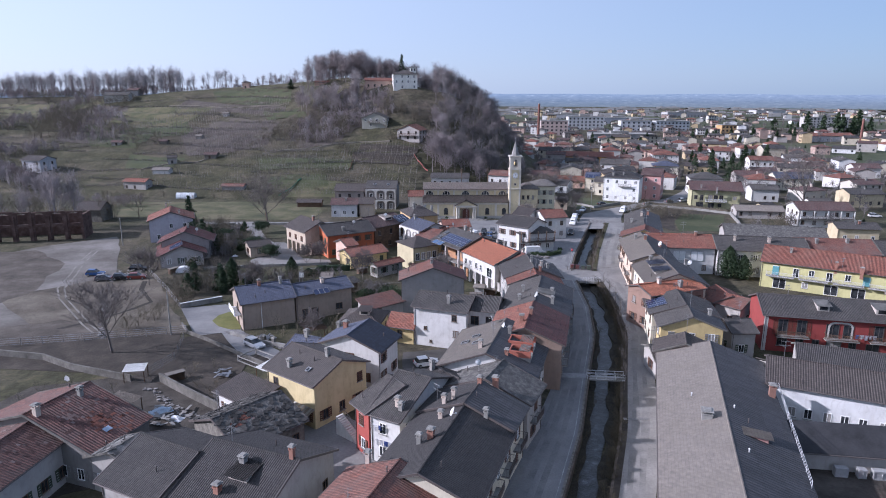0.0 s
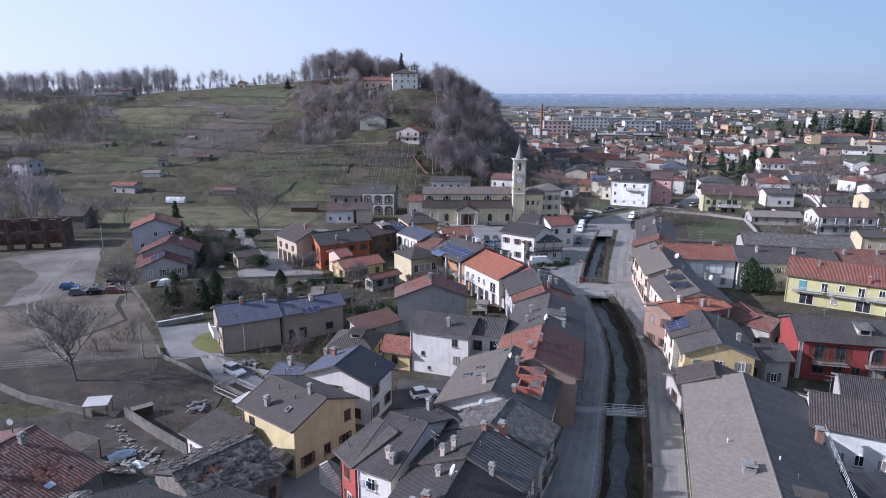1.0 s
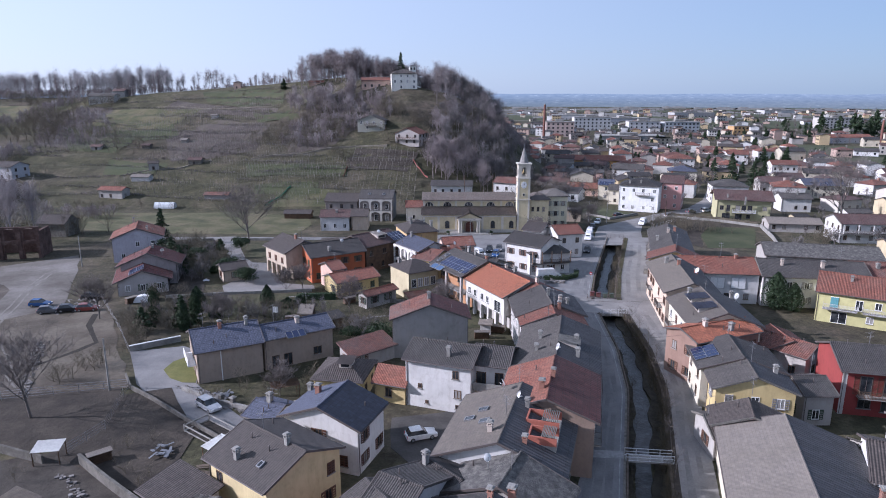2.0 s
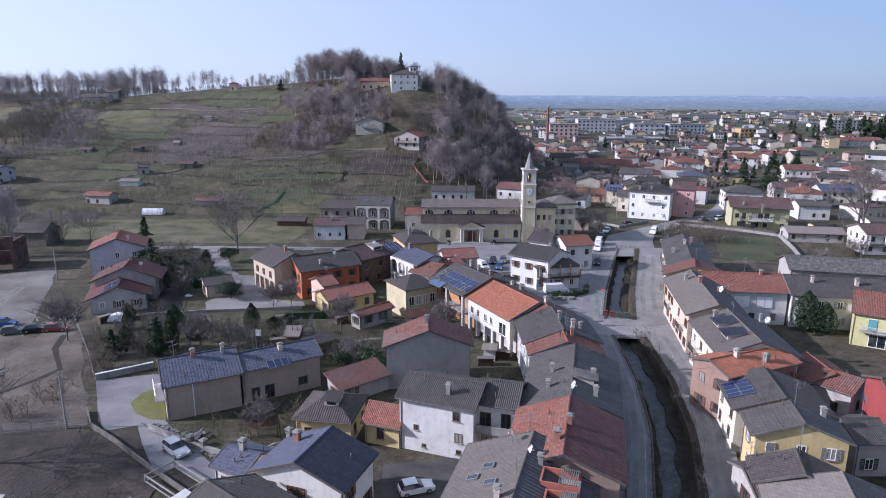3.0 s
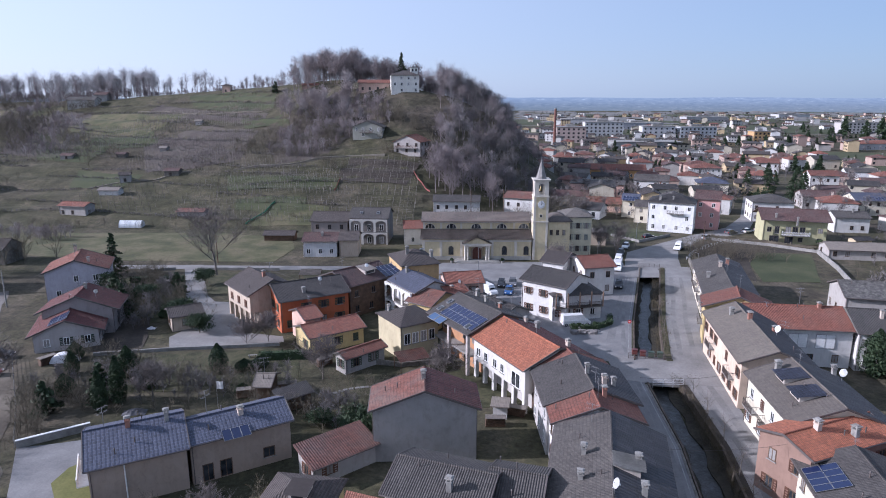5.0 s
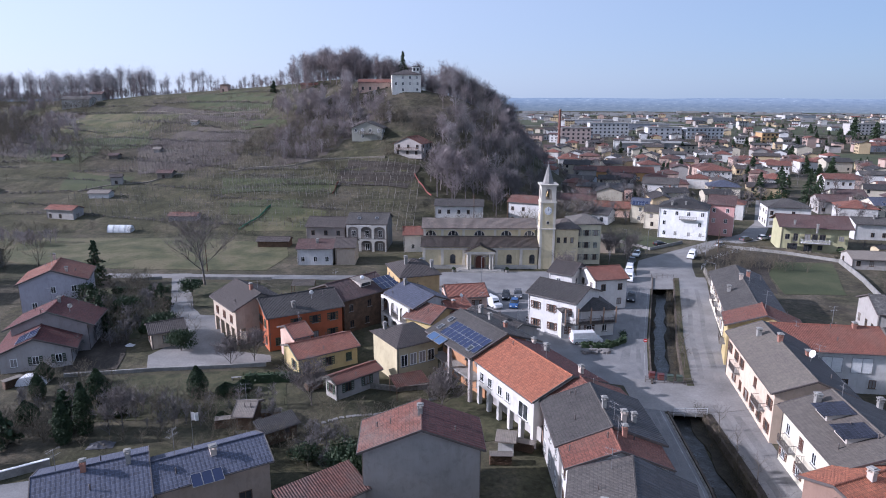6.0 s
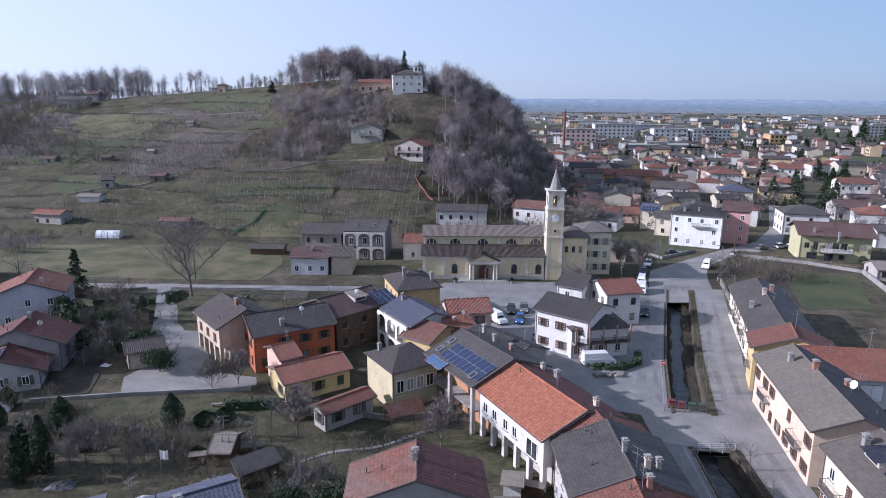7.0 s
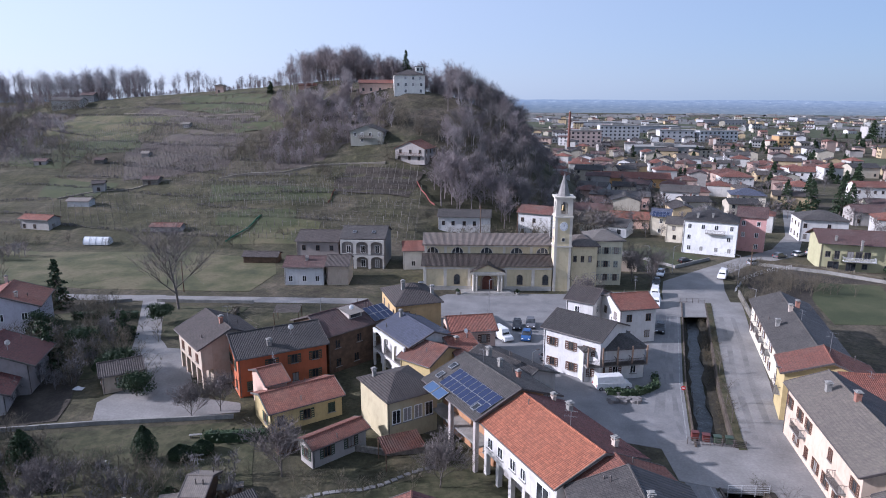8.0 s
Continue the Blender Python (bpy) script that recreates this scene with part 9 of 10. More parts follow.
for u, v, n, dx, dy, mat in ((4.0, 2.4, 16, 2.5, 1.0, PALETILE), (2.0, -2.4, 12, 2.5, 1.0, PALETILE), (3.0, 2.0, 24, 3.0, 1.2, DARKTILE), (5.0, -2.0, 24, 2.5, 1.2, DARKTILE)):
    roof_mend("n2", u, v, n, dx, dy, mat, int(200 + u * 10 - v))


def slab_roof(name, n, seed, mat):
    """Uneven stone slabs laid over one another on both slopes of an old roof."""
    ob, h = HOUSES[name]
    roof = next(c for c in ob.children if c.name.startswith("roof"))
    q = random.Random(seed)
    tilt = math.degrees(math.atan2(h[3] - h[2], h[1] / 2))

    def slab(bm):
        k = [(q.uniform(0.34, 0.5) * math.cos(a), q.uniform(0.26, 0.36) * math.sin(a)) for a in (0.4, 1.3, 2.3, 3.5, 4.4, 5.5)]
        prism(bm, k, -0.02, 0.045)
    shapes = [cached(("slab", name, i), slab, mat) for i in range(5)]
    for i in range(n):
        u, v = q.uniform(-0.5, 0.5) * (h[0] - 0.3), q.uniform(-0.5, 0.5) * (h[1] - 0.4)
        t = tilt if v < 0 else -tilt
        part("slab", shapes[i % 5], None, roof, at=pose(u, v, roof_z(h, v) + q.uniform(0.0, 0.06), t + q.uniform(-7, 7), q.uniform(-6, 6), q.uniform(-25, 25)))


SLABS = rough_mat("laid_slabs", [(0.3, (0.07, 0.066, 0.062)), (0.5, (0.14, 0.134, 0.126)), (0.7, (0.24, 0.23, 0.215))], 1.1, 7, 0.9, 0.6, 0.04)
slab_roof("n2b", 170, 5, SLABS)
DARKSLABS = rough_mat("mossy_slabs", [(0.3, (0.024, 0.022, 0.021)), (0.5, (0.048, 0.045, 0.042)), (0.7, (0.1, 0.094, 0.087))], 1.3, 7, 0.9, 0.6, 0.04)
slab_roof("ruin", 235, 6, DARKSLABS)
roof_mend("ruin", -1.8, -1.6, 26, 0.7, 0.5, NEWTILE, 9)
roof_mend("ruin", -1.4, -1.4, 12, 0.9, 0.6, PALETILE, 10)
ob, h = HOUSES["n1"]
bm = bmesh.new()
box(bm, -0.45, -0.35, 0.02, 0.45, 0.35, 0.07)
part("roof_patch", bm, paint((0.3, 0.36, 0.45), 0.6), ob, "bluish sheet patch on the roof", pose(-0.44, -7.6, roof_z(h, -7.6), math.degrees(math.atan2(3.1, 9.55))))
dormer("ware", -7.3, 4.0, 1.4, 2.7, 0.62, PALE, (0.42, 0.24, 0.22))
ob, h = HOUSES["ware"]
chimney(ob, -9.8, -2.1, roof_z(h, -2.1), 1.15, 0.55, CONCRETE)
chimney(ob, -21.2, 6.7, roof_z(h, 6.7), 0.75, 1.3, plaster((0.24, 0.13, 0.1)))
for u, v in ((-12.4, 1.1), (-2.7, 1.5), (-16.0, -3.4)):
    bm = bmesh.new()
    rod(bm, (0, 0, -0.2), (0, 0, 0.4), 0.08, sides=8)
    rod(bm, (0, 0, 0.4), (0, 0, 0.52), 0.13, 0.05, 8)
    part("vent_pipe", bm, RAIL, ob, at=pose(u, v, roof_z(h, v)))
dormer("red41", 7.2, -3.6, 1.8, 2.4)
dormer("n3b", 0.6, -3.6, 2.2, 3.0, 0.6, DARK)
dormer("g35", -2.6, -3.2, 2.6, 3.2, 0.75, BLUE)
dormer("g35", 2.2, -3.4, 2.6, 3.2, 0.75, BLUE)
dormer("hip50", 0.6, -1.8, 1.8, 2.0, 0.8)
dormer("grey17", 2.0, 2.6, 2.2, 2.6, 0.9)
dormer("dark25", 1.0, -3.2, 2.6, 3.0, 0.9)
arch_front("farm2", 3, ((0.0, 3.5), (3.75, 3.7)), (0.5, 0.48, 0.45))
arch_front("balc27", 3, ((0.0, 3.0), (3.2, 3.2)), (0.6, 0.58, 0.55))
facade("y46", "F", [(-7.0, 3.6, 1.2, 1.5), (-4.9, 3.2, 1.2, 2.1)] + [(-1.9 + 1.9 * k, 3.4, 1.5, 1.9) for k in range(3)] + [(6.6, 3.8, 1.3, 1.3), (6.6, 0.9, 1.3, 1.3), (-1.5, 0.2, 2.2, 2.2), (1.6, 0.9, 1.2, 1.3), (-5.5, 0.2, 2.6, 2.3)], frame_mat=TRIM)
ob, h = HOUSES["y46"]
balcony(ob, 0.0, -h[1] / 2 + 0.55, 3.0, 0, 7.2, 1.6, WHITE)
arcade("w47", "F", 4, 3.0, 2.6, 1.4, (0.64, 0.63, 0.6), 0.25)
arcade("w29b", "F", 4, 3.0, 3.0, 1.4, (0.3, 0.2, 0.14), 0.2)
ob, h = HOUSES["w45"]
balcony(ob, 1.5, -h[1] / 2 + 0.55, 6.2, 0, 5.0, 1.1, TRIM)
for name, us in (("c11", (-4.5, 0.5, 4.8)), ("c10", (0.0,)), ("c9b", (0.2,)), ("red16", (-3, 2.5)), ("grey17", (-5, 0, 5)), ("g35", (-4, 1.0)), ("g36", (-5, 6.5)), ("g38", (-6, -1, 5)), ("r37", (0,))):
    ob, h = HOUSES[name]
    side = 0 if name in ("g35", "g36", "g38", "r37") else 180
    for u in us:
        balcony(ob, u, (-1 if side == 0 else 1) * (h[1] / 2 - 0.55), 3.1, side, 3.0, 0.9, TRIM)


def outside_stair(x, y, turn, n=14, col=(0.6, 0.58, 0.54)):
    ob = thing("outside_stair", pose(x, y, 0, 0, 0, turn), "pale masonry outside stair against a house", "stair")
    bm = bmesh.new()
    pts = [(0, 0)] + [q for i in range(n) for q in ((0.28 * i, 0.18 * (i + 1)), (0.28 * (i + 1), 0.18 * (i + 1)))] + [(0.28 * n, 0)]
    lo, hi = [bm.verts.new((a, 0, b)) for a, b in pts], [bm.verts.new((a, 1.1, b)) for a, b in pts]
    bm.faces.new(lo)
    bm.faces.new(hi[::-1])
    for i in range(len(pts)):
        j = (i + 1) % len(pts)
        bm.faces.new((lo[i], lo[j], hi[j], hi[i]))
    part("flight", bm, plaster(col), ob)
    bm = bmesh.new()
    rod(bm, (0, 0.05, 1.0), (0.28 * n, 0.05, 1.0 + 0.18 * n), 0.03)
    for i in range(0, n + 1, 2):
        rod(bm, (0.28 * i + 0.02, 0.05, 0.18 * i), (0.28 * i + 0.02, 0.05, 0.18 * i + 1.0), 0.02)
    part("handrail", bm, TRIM, ob)


outside_stair(-10.6, 73.2, 140)


def greenhouse(x, y, turn, l=7.5, w=3.0, h=2.2):
    z = land(x, y)
    ob = thing("greenhouse", pose(x, y, z, 0, 0, turn), "white plastic tunnel greenhouse", "greenhouse")
    bm = bmesh.new()
    seg = 10
    rows = [[bm.verts.new((sx * l / 2, w / 2 * math.cos(math.pi * i / seg), h * math.sin(math.pi * i / seg))) for i in range(seg + 1)] for sx in (-1, 1)]
    for i in range(seg):
        bm.faces.new((rows[0][i], rows[0][i + 1], rows[1][i + 1], rows[1][i]))
    bm.faces.new(rows[0])
    bm.faces.new(rows[1][::-1])
    part("cover", bm, paint((0.62, 0.64, 0.66), 0.4), ob)
    me = cached(("hoop", w, h), lambda bm: [rod(bm, (0, (w / 2 + 0.03) * math.cos(math.pi * i / seg), (h + 0.03) * math.sin(math.pi * i / seg)), (0, (w / 2 + 0.03) * math.cos(math.pi * (i + 1) / seg), (h + 0.03) * math.sin(math.pi * (i + 1) / seg)), 0.04, sides=4) for i in range(seg)], METAL)
    for i in range(5):
        part("hoop", me, None, ob, at=pose(-l / 2 + l * i / 4, 0, 0))


greenhouse(-107.5, 261.0, 0)


def junk(x, y, n, r, label, seed, cols=((0.2, 0.19, 0.18), (0.1, 0.075, 0.055), (0.14, 0.15, 0.17))):
    """A heap of boards and sheets lying across one another."""
    q = random.Random(seed)
    bm = bmesh.new()
    for i in range(n):
        vs = box(bm, -q.uniform(0.2, 1.0), -q.uniform(0.05, 0.25), 0, q.uniform(0.2, 1.0), q.uniform(0.05, 0.25), 0.06)
        place(bm, vs, pose(x + q.uniform(-r, r), y + q.uniform(-r, r), 0.05 + q.random() * 0.5, q.uniform(-9, 9), q.uniform(-12, 12), q.uniform(0, 180)))
    tagged(part("scrap_heap", bm, paint(cols[seed % len(cols)], 0.7)), label, "scrap heap", kind="stuff")


for k, (x, y, n, r) in enumerate(((-38.3, 79.0, 30, 2.6), (-27.5, 87.5, 26, 2.0), (-35.0, 92.5, 16, 1.2), (-76.5, 147.5, 40, 3.5), (-49, 79, 24, 3), (-33, 106.6, 24, 1.6), (-21, 104, 12, 1.5))):
    junk(x, y, n, r, "heap of boards and scrap on bare ground", k)


def lean_roof(x, y, z, turn, w, d, rise, mat, label):
    """A small open shelter: a sheet roof on four posts."""
    ob = thing("shelter", pose(x, y, 0, 0, 0, turn), label, "shelter", "shelters")
    bm = bmesh.new()
    bm.faces.new([bm.verts.new(p) for p in ((-w / 2, -d / 2, z), (w / 2, -d / 2, z), (w / 2, d / 2, z + rise), (-w / 2, d / 2, z + rise))])
    bmesh.ops.solidify(bm, geom=bm.faces[:], thickness=0.08)
    part("roof", bm, mat, ob)
    for sx in (-1, 1):
        for sy in (-1, 1):
            bm = bmesh.new()
            rod(bm, (sx * (w / 2 - 0.15), sy * (d / 2 - 0.15), -0.2), (sx * (w / 2 - 0.15), sy * (d / 2 - 0.15), z + (rise if sy > 0 else 0) - 0.05), 0.07)
            part("post", bm, WOOD, ob)
    return ob


lean_roof(-47.6, 90.6, 1.9, 10, 3.2, 2.4, 0.3, WHITE, "small shelter with a white sheet roof")
lean_roof(-44.0, 79.7, 2.3, -24, 4.4, 2.6, 0.3, PALE, "open shed with a ribbed roof")
lean_roof(-6.4, 149.0, 2.3, 25, 5.2, 3.4, 0.5, OLDRED, "open garden shelter with a red roof")
lean_roof(-26.0, 90.0, 2.2, -35, 6.0, 3.0, 0.3, WHITE, "pale carport roof beside the drive")
lean_roof(-33.5, 197.5, 2.6, 5, 5.0, 4.0, 0.4, PALE, "open shed with a torn pale cover")
lean_roof(-23.5, 107.4, 2.2, 25, 4.0, 2.4, 0.1, WOOD, "bare timber pergola beside the villa")

# ---- the far town ----
FAR_WALLS = [(0.5, 0.49, 0.47), (0.45, 0.41, 0.33), (0.46, 0.36, 0.22), (0.42, 0.31, 0.26), (0.58, 0.58, 0.58), (0.33, 0.31, 0.29)]
FAR_ROOFS = [RED, BROWN, GREY, OLDRED, TAUPE, DARK]
far = random.Random(21)
far_kinds = []
for k in range(15):
    L, W, he = far.uniform(9, 17), far.uniform(9, 13), far.choice((5.2, 5.8, 6.6, 3.4))
    ob = house("far%d" % k, 200 + 22 * k, 440 + 9 * k, far.uniform(-30, 20), L, W, he, he + 0.34 * W / 2, FAR_WALLS[k % 6], FAR_ROOFS[(k * 5) % 6], "hip" if k % 3 == 0 else "gable", "distant house with a pitched tile roof", win="", gutter=False, group="distant houses", chims=((far.uniform(-3, 3), 1.0),))
    me = cached(("opening", 2), lambda bm: box(bm, -0.6, -0.06, 0, 0.6, 0.02, 1.5), glass_mat())
    for i in range(3):
        part("window", me, None, ob, at=pose(-L / 2 + L * (0.5 + i % 2 * 2) / 3 - L * 0.0, -W / 2 + 0.55, 1.0 if i < 2 or he < 5 else 3.9))
    far_kinds.append(ob)
taken = [(o.matrix_basis.translation.x, o.matrix_basis.translation.y) for o, _ in HOUSES.values()]
made = 0
tries = 0
beyond = []
while tries < 9000:
    tries += 1
    y = 285 + 1150 * far.random() ** 1.6
    x = far.uniform(0.09, 0.78) * y - 10 + (30 if y < 400 else 0)
    if inside(SOWN, x, y) or (0.46 * y < x and 690 < y < 900) or any((x - a) ** 2 + (y - b) ** 2 < (16 if y < 650 else 21) ** 2 for a, b in taken):
        continue
    if abs((x - 87) * 0.82 - (y - 252) * 0.57) < 13 and y < 440:
        continue
    if y > 800 and far.random() < 0.6:
        continue
    taken.append((x, y))
    m = pose(x, y, 0, 0, 0, far.choice((-20, -12, 70, 75, 8, -100)) + far.uniform(-8, 8)) @ Matrix.Scale(far.uniform(0.8, 1.05), 4)
    if y < 560 and made < 130:
        copy_thing(far_kinds[made % len(far_kinds)], m)
        made += 1
    elif y >= 560 and len(beyond) < 330:
        beyond.append(m)
bm = bmesh.new()
for k, m in enumerate(beyond):
    L, W, he, form = far.uniform(9, 17), far.uniform(8, 12), far.choice((3.4, 5.4, 6.0, 8.4)), far.choice(("gable", "gable", "hip", "flat"))
    for slot, fn in ((far.randrange(6), lambda: wall_shape(bm, L - 0.8, W - 1.0, he, he + 0.3 * W / 2 - 0.2 if form == "gable" else he, form, -0.5)),
                     (6 + far.randrange(6), lambda: roof_shape(bm, L, W, he, he + 0.3 * W / 2, form, 0.2, W / 2.2)),
                     (12, lambda: [box(bm, -L / 3 + L / 4 * i, -W / 2 + 0.38, 1 + 2.8 * j, -L / 3 + L / 4 * i + 1.2, -W / 2 + 0.52, 2.5 + 2.8 * j) for i in range(3) for j in range(max(1, int(he / 2.8) - 0))])):
        v0, f0 = len(bm.verts), len(bm.faces)
        fn()
        bm.verts.ensure_lookup_table()
        bm.faces.ensure_lookup_table()
        place(bm, bm.verts[v0:], m)
        for f in bm.faces[f0:]:
            f.material_index = slot
me = bpy.data.meshes.new("far_town")
bm.to_mesh(me)
bm.free()
for q in [plaster(c) for c in FAR_WALLS] + FAR_ROOFS + [glass_mat()]:
    me.materials.append(q)
tagged(new("far_town", me), "houses of the far town, tile roofs over pale walls", "houses", kind="stuff")


def apartment(x, y, turn, L, W, H, col, label, bays=8, storeys=3):
    ob = thing("apartment_building", pose(x, y, 0, 0, 0, turn), label, "building", "distant blocks")
    bm = bmesh.new()
    box(bm, -L / 2, -W / 2, -0.5, L / 2, W / 2, H)
    part("wall", bm, plaster(col), ob)
    bm = bmesh.new()
    box(bm, -L / 2 - 0.4, -W / 2 - 0.4, H, L / 2 + 0.4, W / 2 + 0.4, H + 0.5)
    box(bm, -L / 6, -W / 6, H + 0.5, L / 8, W / 6, H + 2.6)
    part("roof", bm, CONCRETE, ob)
    me = cached(("opening", 1), lambda bm: box(bm, -0.9, -0.08, 0, 0.9, 0.02, 1.7), glass_mat())
    for s in range(storeys):
        for i in range(bays):
            part("window", me, None, ob, at=pose(-L / 2 + L * (i + 0.5) / bays, -W / 2, 1.0 + s * (H - 0.4) / storeys))
    return ob


apartment(159, 768, 0, 41, 15, 15, (0.5, 0.5, 0.5), "white apartment block with flat roof", 9, 4)
apartment(211, 746, 0, 34, 14, 11.5, (0.5, 0.5, 0.51), "white cubic apartment block", 6, 3)
apartment(252, 747, 2, 38, 15, 11, (0.46, 0.48, 0.5), "long white apartment block", 9, 3)
apartment(107, 668, -4, 27, 14, 14.5, (0.43, 0.34, 0.31), "pink and white apartment block", 6, 4)
apartment(156, 596, 0, 55, 22, 6, (0.26, 0.27, 0.27), "low grey industrial hall", 10, 1)
apartment(283, 670, 0, 15, 14, 10.5, (0.45, 0.29, 0.14), "square orange house block", 4, 3)
apartment(462, 812, 0, 52, 14, 13, (0.42, 0.4, 0.39), "long white institution with many windows", 12, 4)
apartment(240, 930, 0, 60, 30, 8, (0.32, 0.33, 0.36), "grey industrial hall on the plain", 10, 1)
apartment(420, 1180, 3, 70, 30, 8, (0.36, 0.36, 0.37), "pale industrial hall on the plain", 12, 1)
apartment(190, 1060, -3, 60, 26, 8, (0.40, 0.40, 0.41), "pale industrial hall on the plain", 10, 1)
apartment(640, 1330, 3, 60, 30, 8, (0.43, 0.43, 0.44), "pale industrial hall on the plain", 10, 1)
house("redlong", 343, 592, 2, 39, 13, 5.0, 7.6, (0.42, 0.42, 0.44), RED, "gable", "long low house with a red roof", cols=9, win="F", gutter=False, group="distant houses")


def smokestack(x, y, h, r, label):
    ob = thing("smokestack", pose(x, y, 0), label, "chimney")
    bm = bmesh.new()
    rod(bm, (0, 0, -0.5), (0, 0, h), r, r * 0.72, 16)
    part("shaft", bm, rough_mat("old_brick", [(0.3, (0.13, 0.06, 0.05)), (0.7, (0.22, 0.11, 0.085))], 0.6, 4, 0.9, 0.3, 0.03), ob)
    bm = bmesh.new()
    rod(bm, (0, 0, h), (0, 0, h + 0.8), r * 0.8, r * 0.75, 16)
    part("rim", bm, CONCRETE, ob)


smokestack(82, 599, 32, 1.3, "tall brick factory chimney on the plain")
smokestack(352, 560, 21, 1.2, "brick factory chimney on the plain")

ob, h = HOUSES["villa"]
bm = bmesh.new()
box(bm, 3.0, -2.4, h[2] - 1.0, 6.2, 1.0, h[3] + 1.2)
part("turret", bm, plaster((0.7, 0.69, 0.64)), ob)
bm = bmesh.new()
box(bm, 2.8, -2.6, h[3] + 1.2, 6.4, 1.2, h[3] + 1.45)
part("turret_roof", bm, TAUPE, ob)
for u in (3.8, 5.4):
    part("window", cached(("opening", 4), lambda bm: box(bm, -0.4, -0.05, 0, 0.4, 0.02, 1.3), glass_mat()), None, ob, at=pose(u, -2.4, h[3] - 0.6))

# wide winter fields of the plain; the pale ones are added to imitate haze
q = random.Random(8)
HAZE_FIELD = rough_mat("haze_field", [(0.3, (0.10, 0.1, 0.075)), (0.7, (0.16, 0.155, 0.12))], 0.004, 0.05, 0.95, 0.2, 0.1)
for label, mat, n in (("pale fields added on the plain in place of haze", HAZE_FIELD, 10), ("green winter wheat fields on the plain", GREENF, 24)):
    bm = bmesh.new()
    for i in range(n):
        y = 820 + 900 * q.random() ** 1.2
        x, w, d = q.uniform(0.06, 0.85) * y, q.uniform(60, 170) * (0.5 + y / 1800), q.uniform(30, 90) * (0.5 + y / 1800)
        c, sn = math.cos(0.2), math.sin(-0.2)
        z = 0.05 + 0.01 * i + (0.6 if mat == GREENF else 0)
        bm.faces.new([bm.verts.new((x + u * c - v * sn, y + u * sn + v * c, z)) for u, v in ((-w, -d), (w, -d), (w * 0.9, d), (-w, d))])
    tagged(part("far_field", bm, mat), label, "field", kind="structure")

# distant woods on the plain and the hazy rim of the land
q = random.Random(5)
vs, ts = [], []
for j, (y, n, hh) in enumerate(((1150, 70, 6), (1400, 90, 7), (1650, 100, 8))):
    x0, x1 = 0.05 * y, 0.85 * y
    for i in range(n):
        if q.random() < 0.25:
            continue
        a = x0 + (x1 - x0) * i / n
        w = (x1 - x0) / n * q.uniform(1.5, 4.0)
        b, d = len(vs), q.uniform(20, 60)
        yy = y + q.uniform(-150, 150)
        h1 = hh * q.uniform(0.35, 0.8)
        for k in range(7):
            vs += [(a + w * k / 6, yy, -0.5), (a + w * k / 6, yy + d * 0.3, h1 * (0.55 + 0.45 * math.sin(math.pi * (k + 0.5) / 7)) * q.uniform(0.75, 1.1)), (a + w * k / 6, yy + d, -0.5)]
        for k in range(6):
            o = b + 3 * k
            ts += [(o, o + 3, o + 4), (o, o + 4, o + 1), (o + 1, o + 4, o + 5), (o + 1, o + 5, o + 2)]
tagged(new("far_woods", tri_mesh("far_woods", vs, ts, rough_mat("far_wood", [(0.3, (0.11, 0.11, 0.105)), (0.7, (0.19, 0.185, 0.175))], 0.02, 0.2, 0.95, 0, 0.1))), "distant belts of leafless woods on the plain", "woods", kind="stuff")
# the hazy rim: far plain and low hills, an arc well beyond the last fields
bm = bmesh.new()
n = 90
rim = []
for i in range(n + 1):
    a = radians(-60 + 130 * i / n)
    x, y = 2000 * math.sin(a), 2000 * math.cos(a)
    rim.append([bm.verts.new((x, y, z)) for z in (-4, 10, 22, 37 + 3 * noise.noise(Vector((i * 0.2, 0, 0))) + 1.6 * noise.noise(Vector((i * 0.9, 3, 0))))])
for p, r in zip(rim, rim[1:]):
    for k in range(3):
        bm.faces.new((p[k], r[k], r[k + 1], p[k + 1]))
# aerial haze painted as blue emission, paler upwards; the land itself gives no light
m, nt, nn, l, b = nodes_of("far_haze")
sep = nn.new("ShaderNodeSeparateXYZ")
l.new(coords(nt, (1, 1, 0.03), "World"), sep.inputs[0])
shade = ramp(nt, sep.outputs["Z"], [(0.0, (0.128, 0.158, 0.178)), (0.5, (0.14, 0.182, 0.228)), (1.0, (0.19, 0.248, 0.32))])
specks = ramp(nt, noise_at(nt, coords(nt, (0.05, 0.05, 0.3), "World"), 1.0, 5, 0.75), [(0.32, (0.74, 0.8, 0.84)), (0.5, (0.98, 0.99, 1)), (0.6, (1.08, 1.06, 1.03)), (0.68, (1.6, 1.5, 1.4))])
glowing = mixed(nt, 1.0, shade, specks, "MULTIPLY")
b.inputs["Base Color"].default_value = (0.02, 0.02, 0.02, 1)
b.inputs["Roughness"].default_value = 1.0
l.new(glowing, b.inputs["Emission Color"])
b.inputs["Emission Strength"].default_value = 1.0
tagged(part("backdrop", bm, m), "glowing backdrop of far plain and hills with painted blue haze", "backdrop", kind="structure")

ob, h = HOUSES["bluehouse"]
bm = bmesh.new()
rod(bm, (-1.4, -h[1] / 2 + 0.4, 0), (-1.4, -h[1] / 2 + 0.4, h[2] - 0.1), 0.07, sides=6)
part("downpipe", bm, WHITE, ob, "white downpipe")
bm = bmesh.new()
box(bm, -h[0] / 2 - 0.9, -h[1] / 2 + 1.6, 2.6, -h[0] / 2 + 0.3, h[1] / 2 - 3.0, 2.75)
box(bm, -h[0] / 2 - 0.9, -h[1] / 2 + 1.6, 2.75, -h[0] / 2 - 0.8, h[1] / 2 - 3.0, 3.6)
part("balcony", bm, WHITE, ob, "white side balcony")
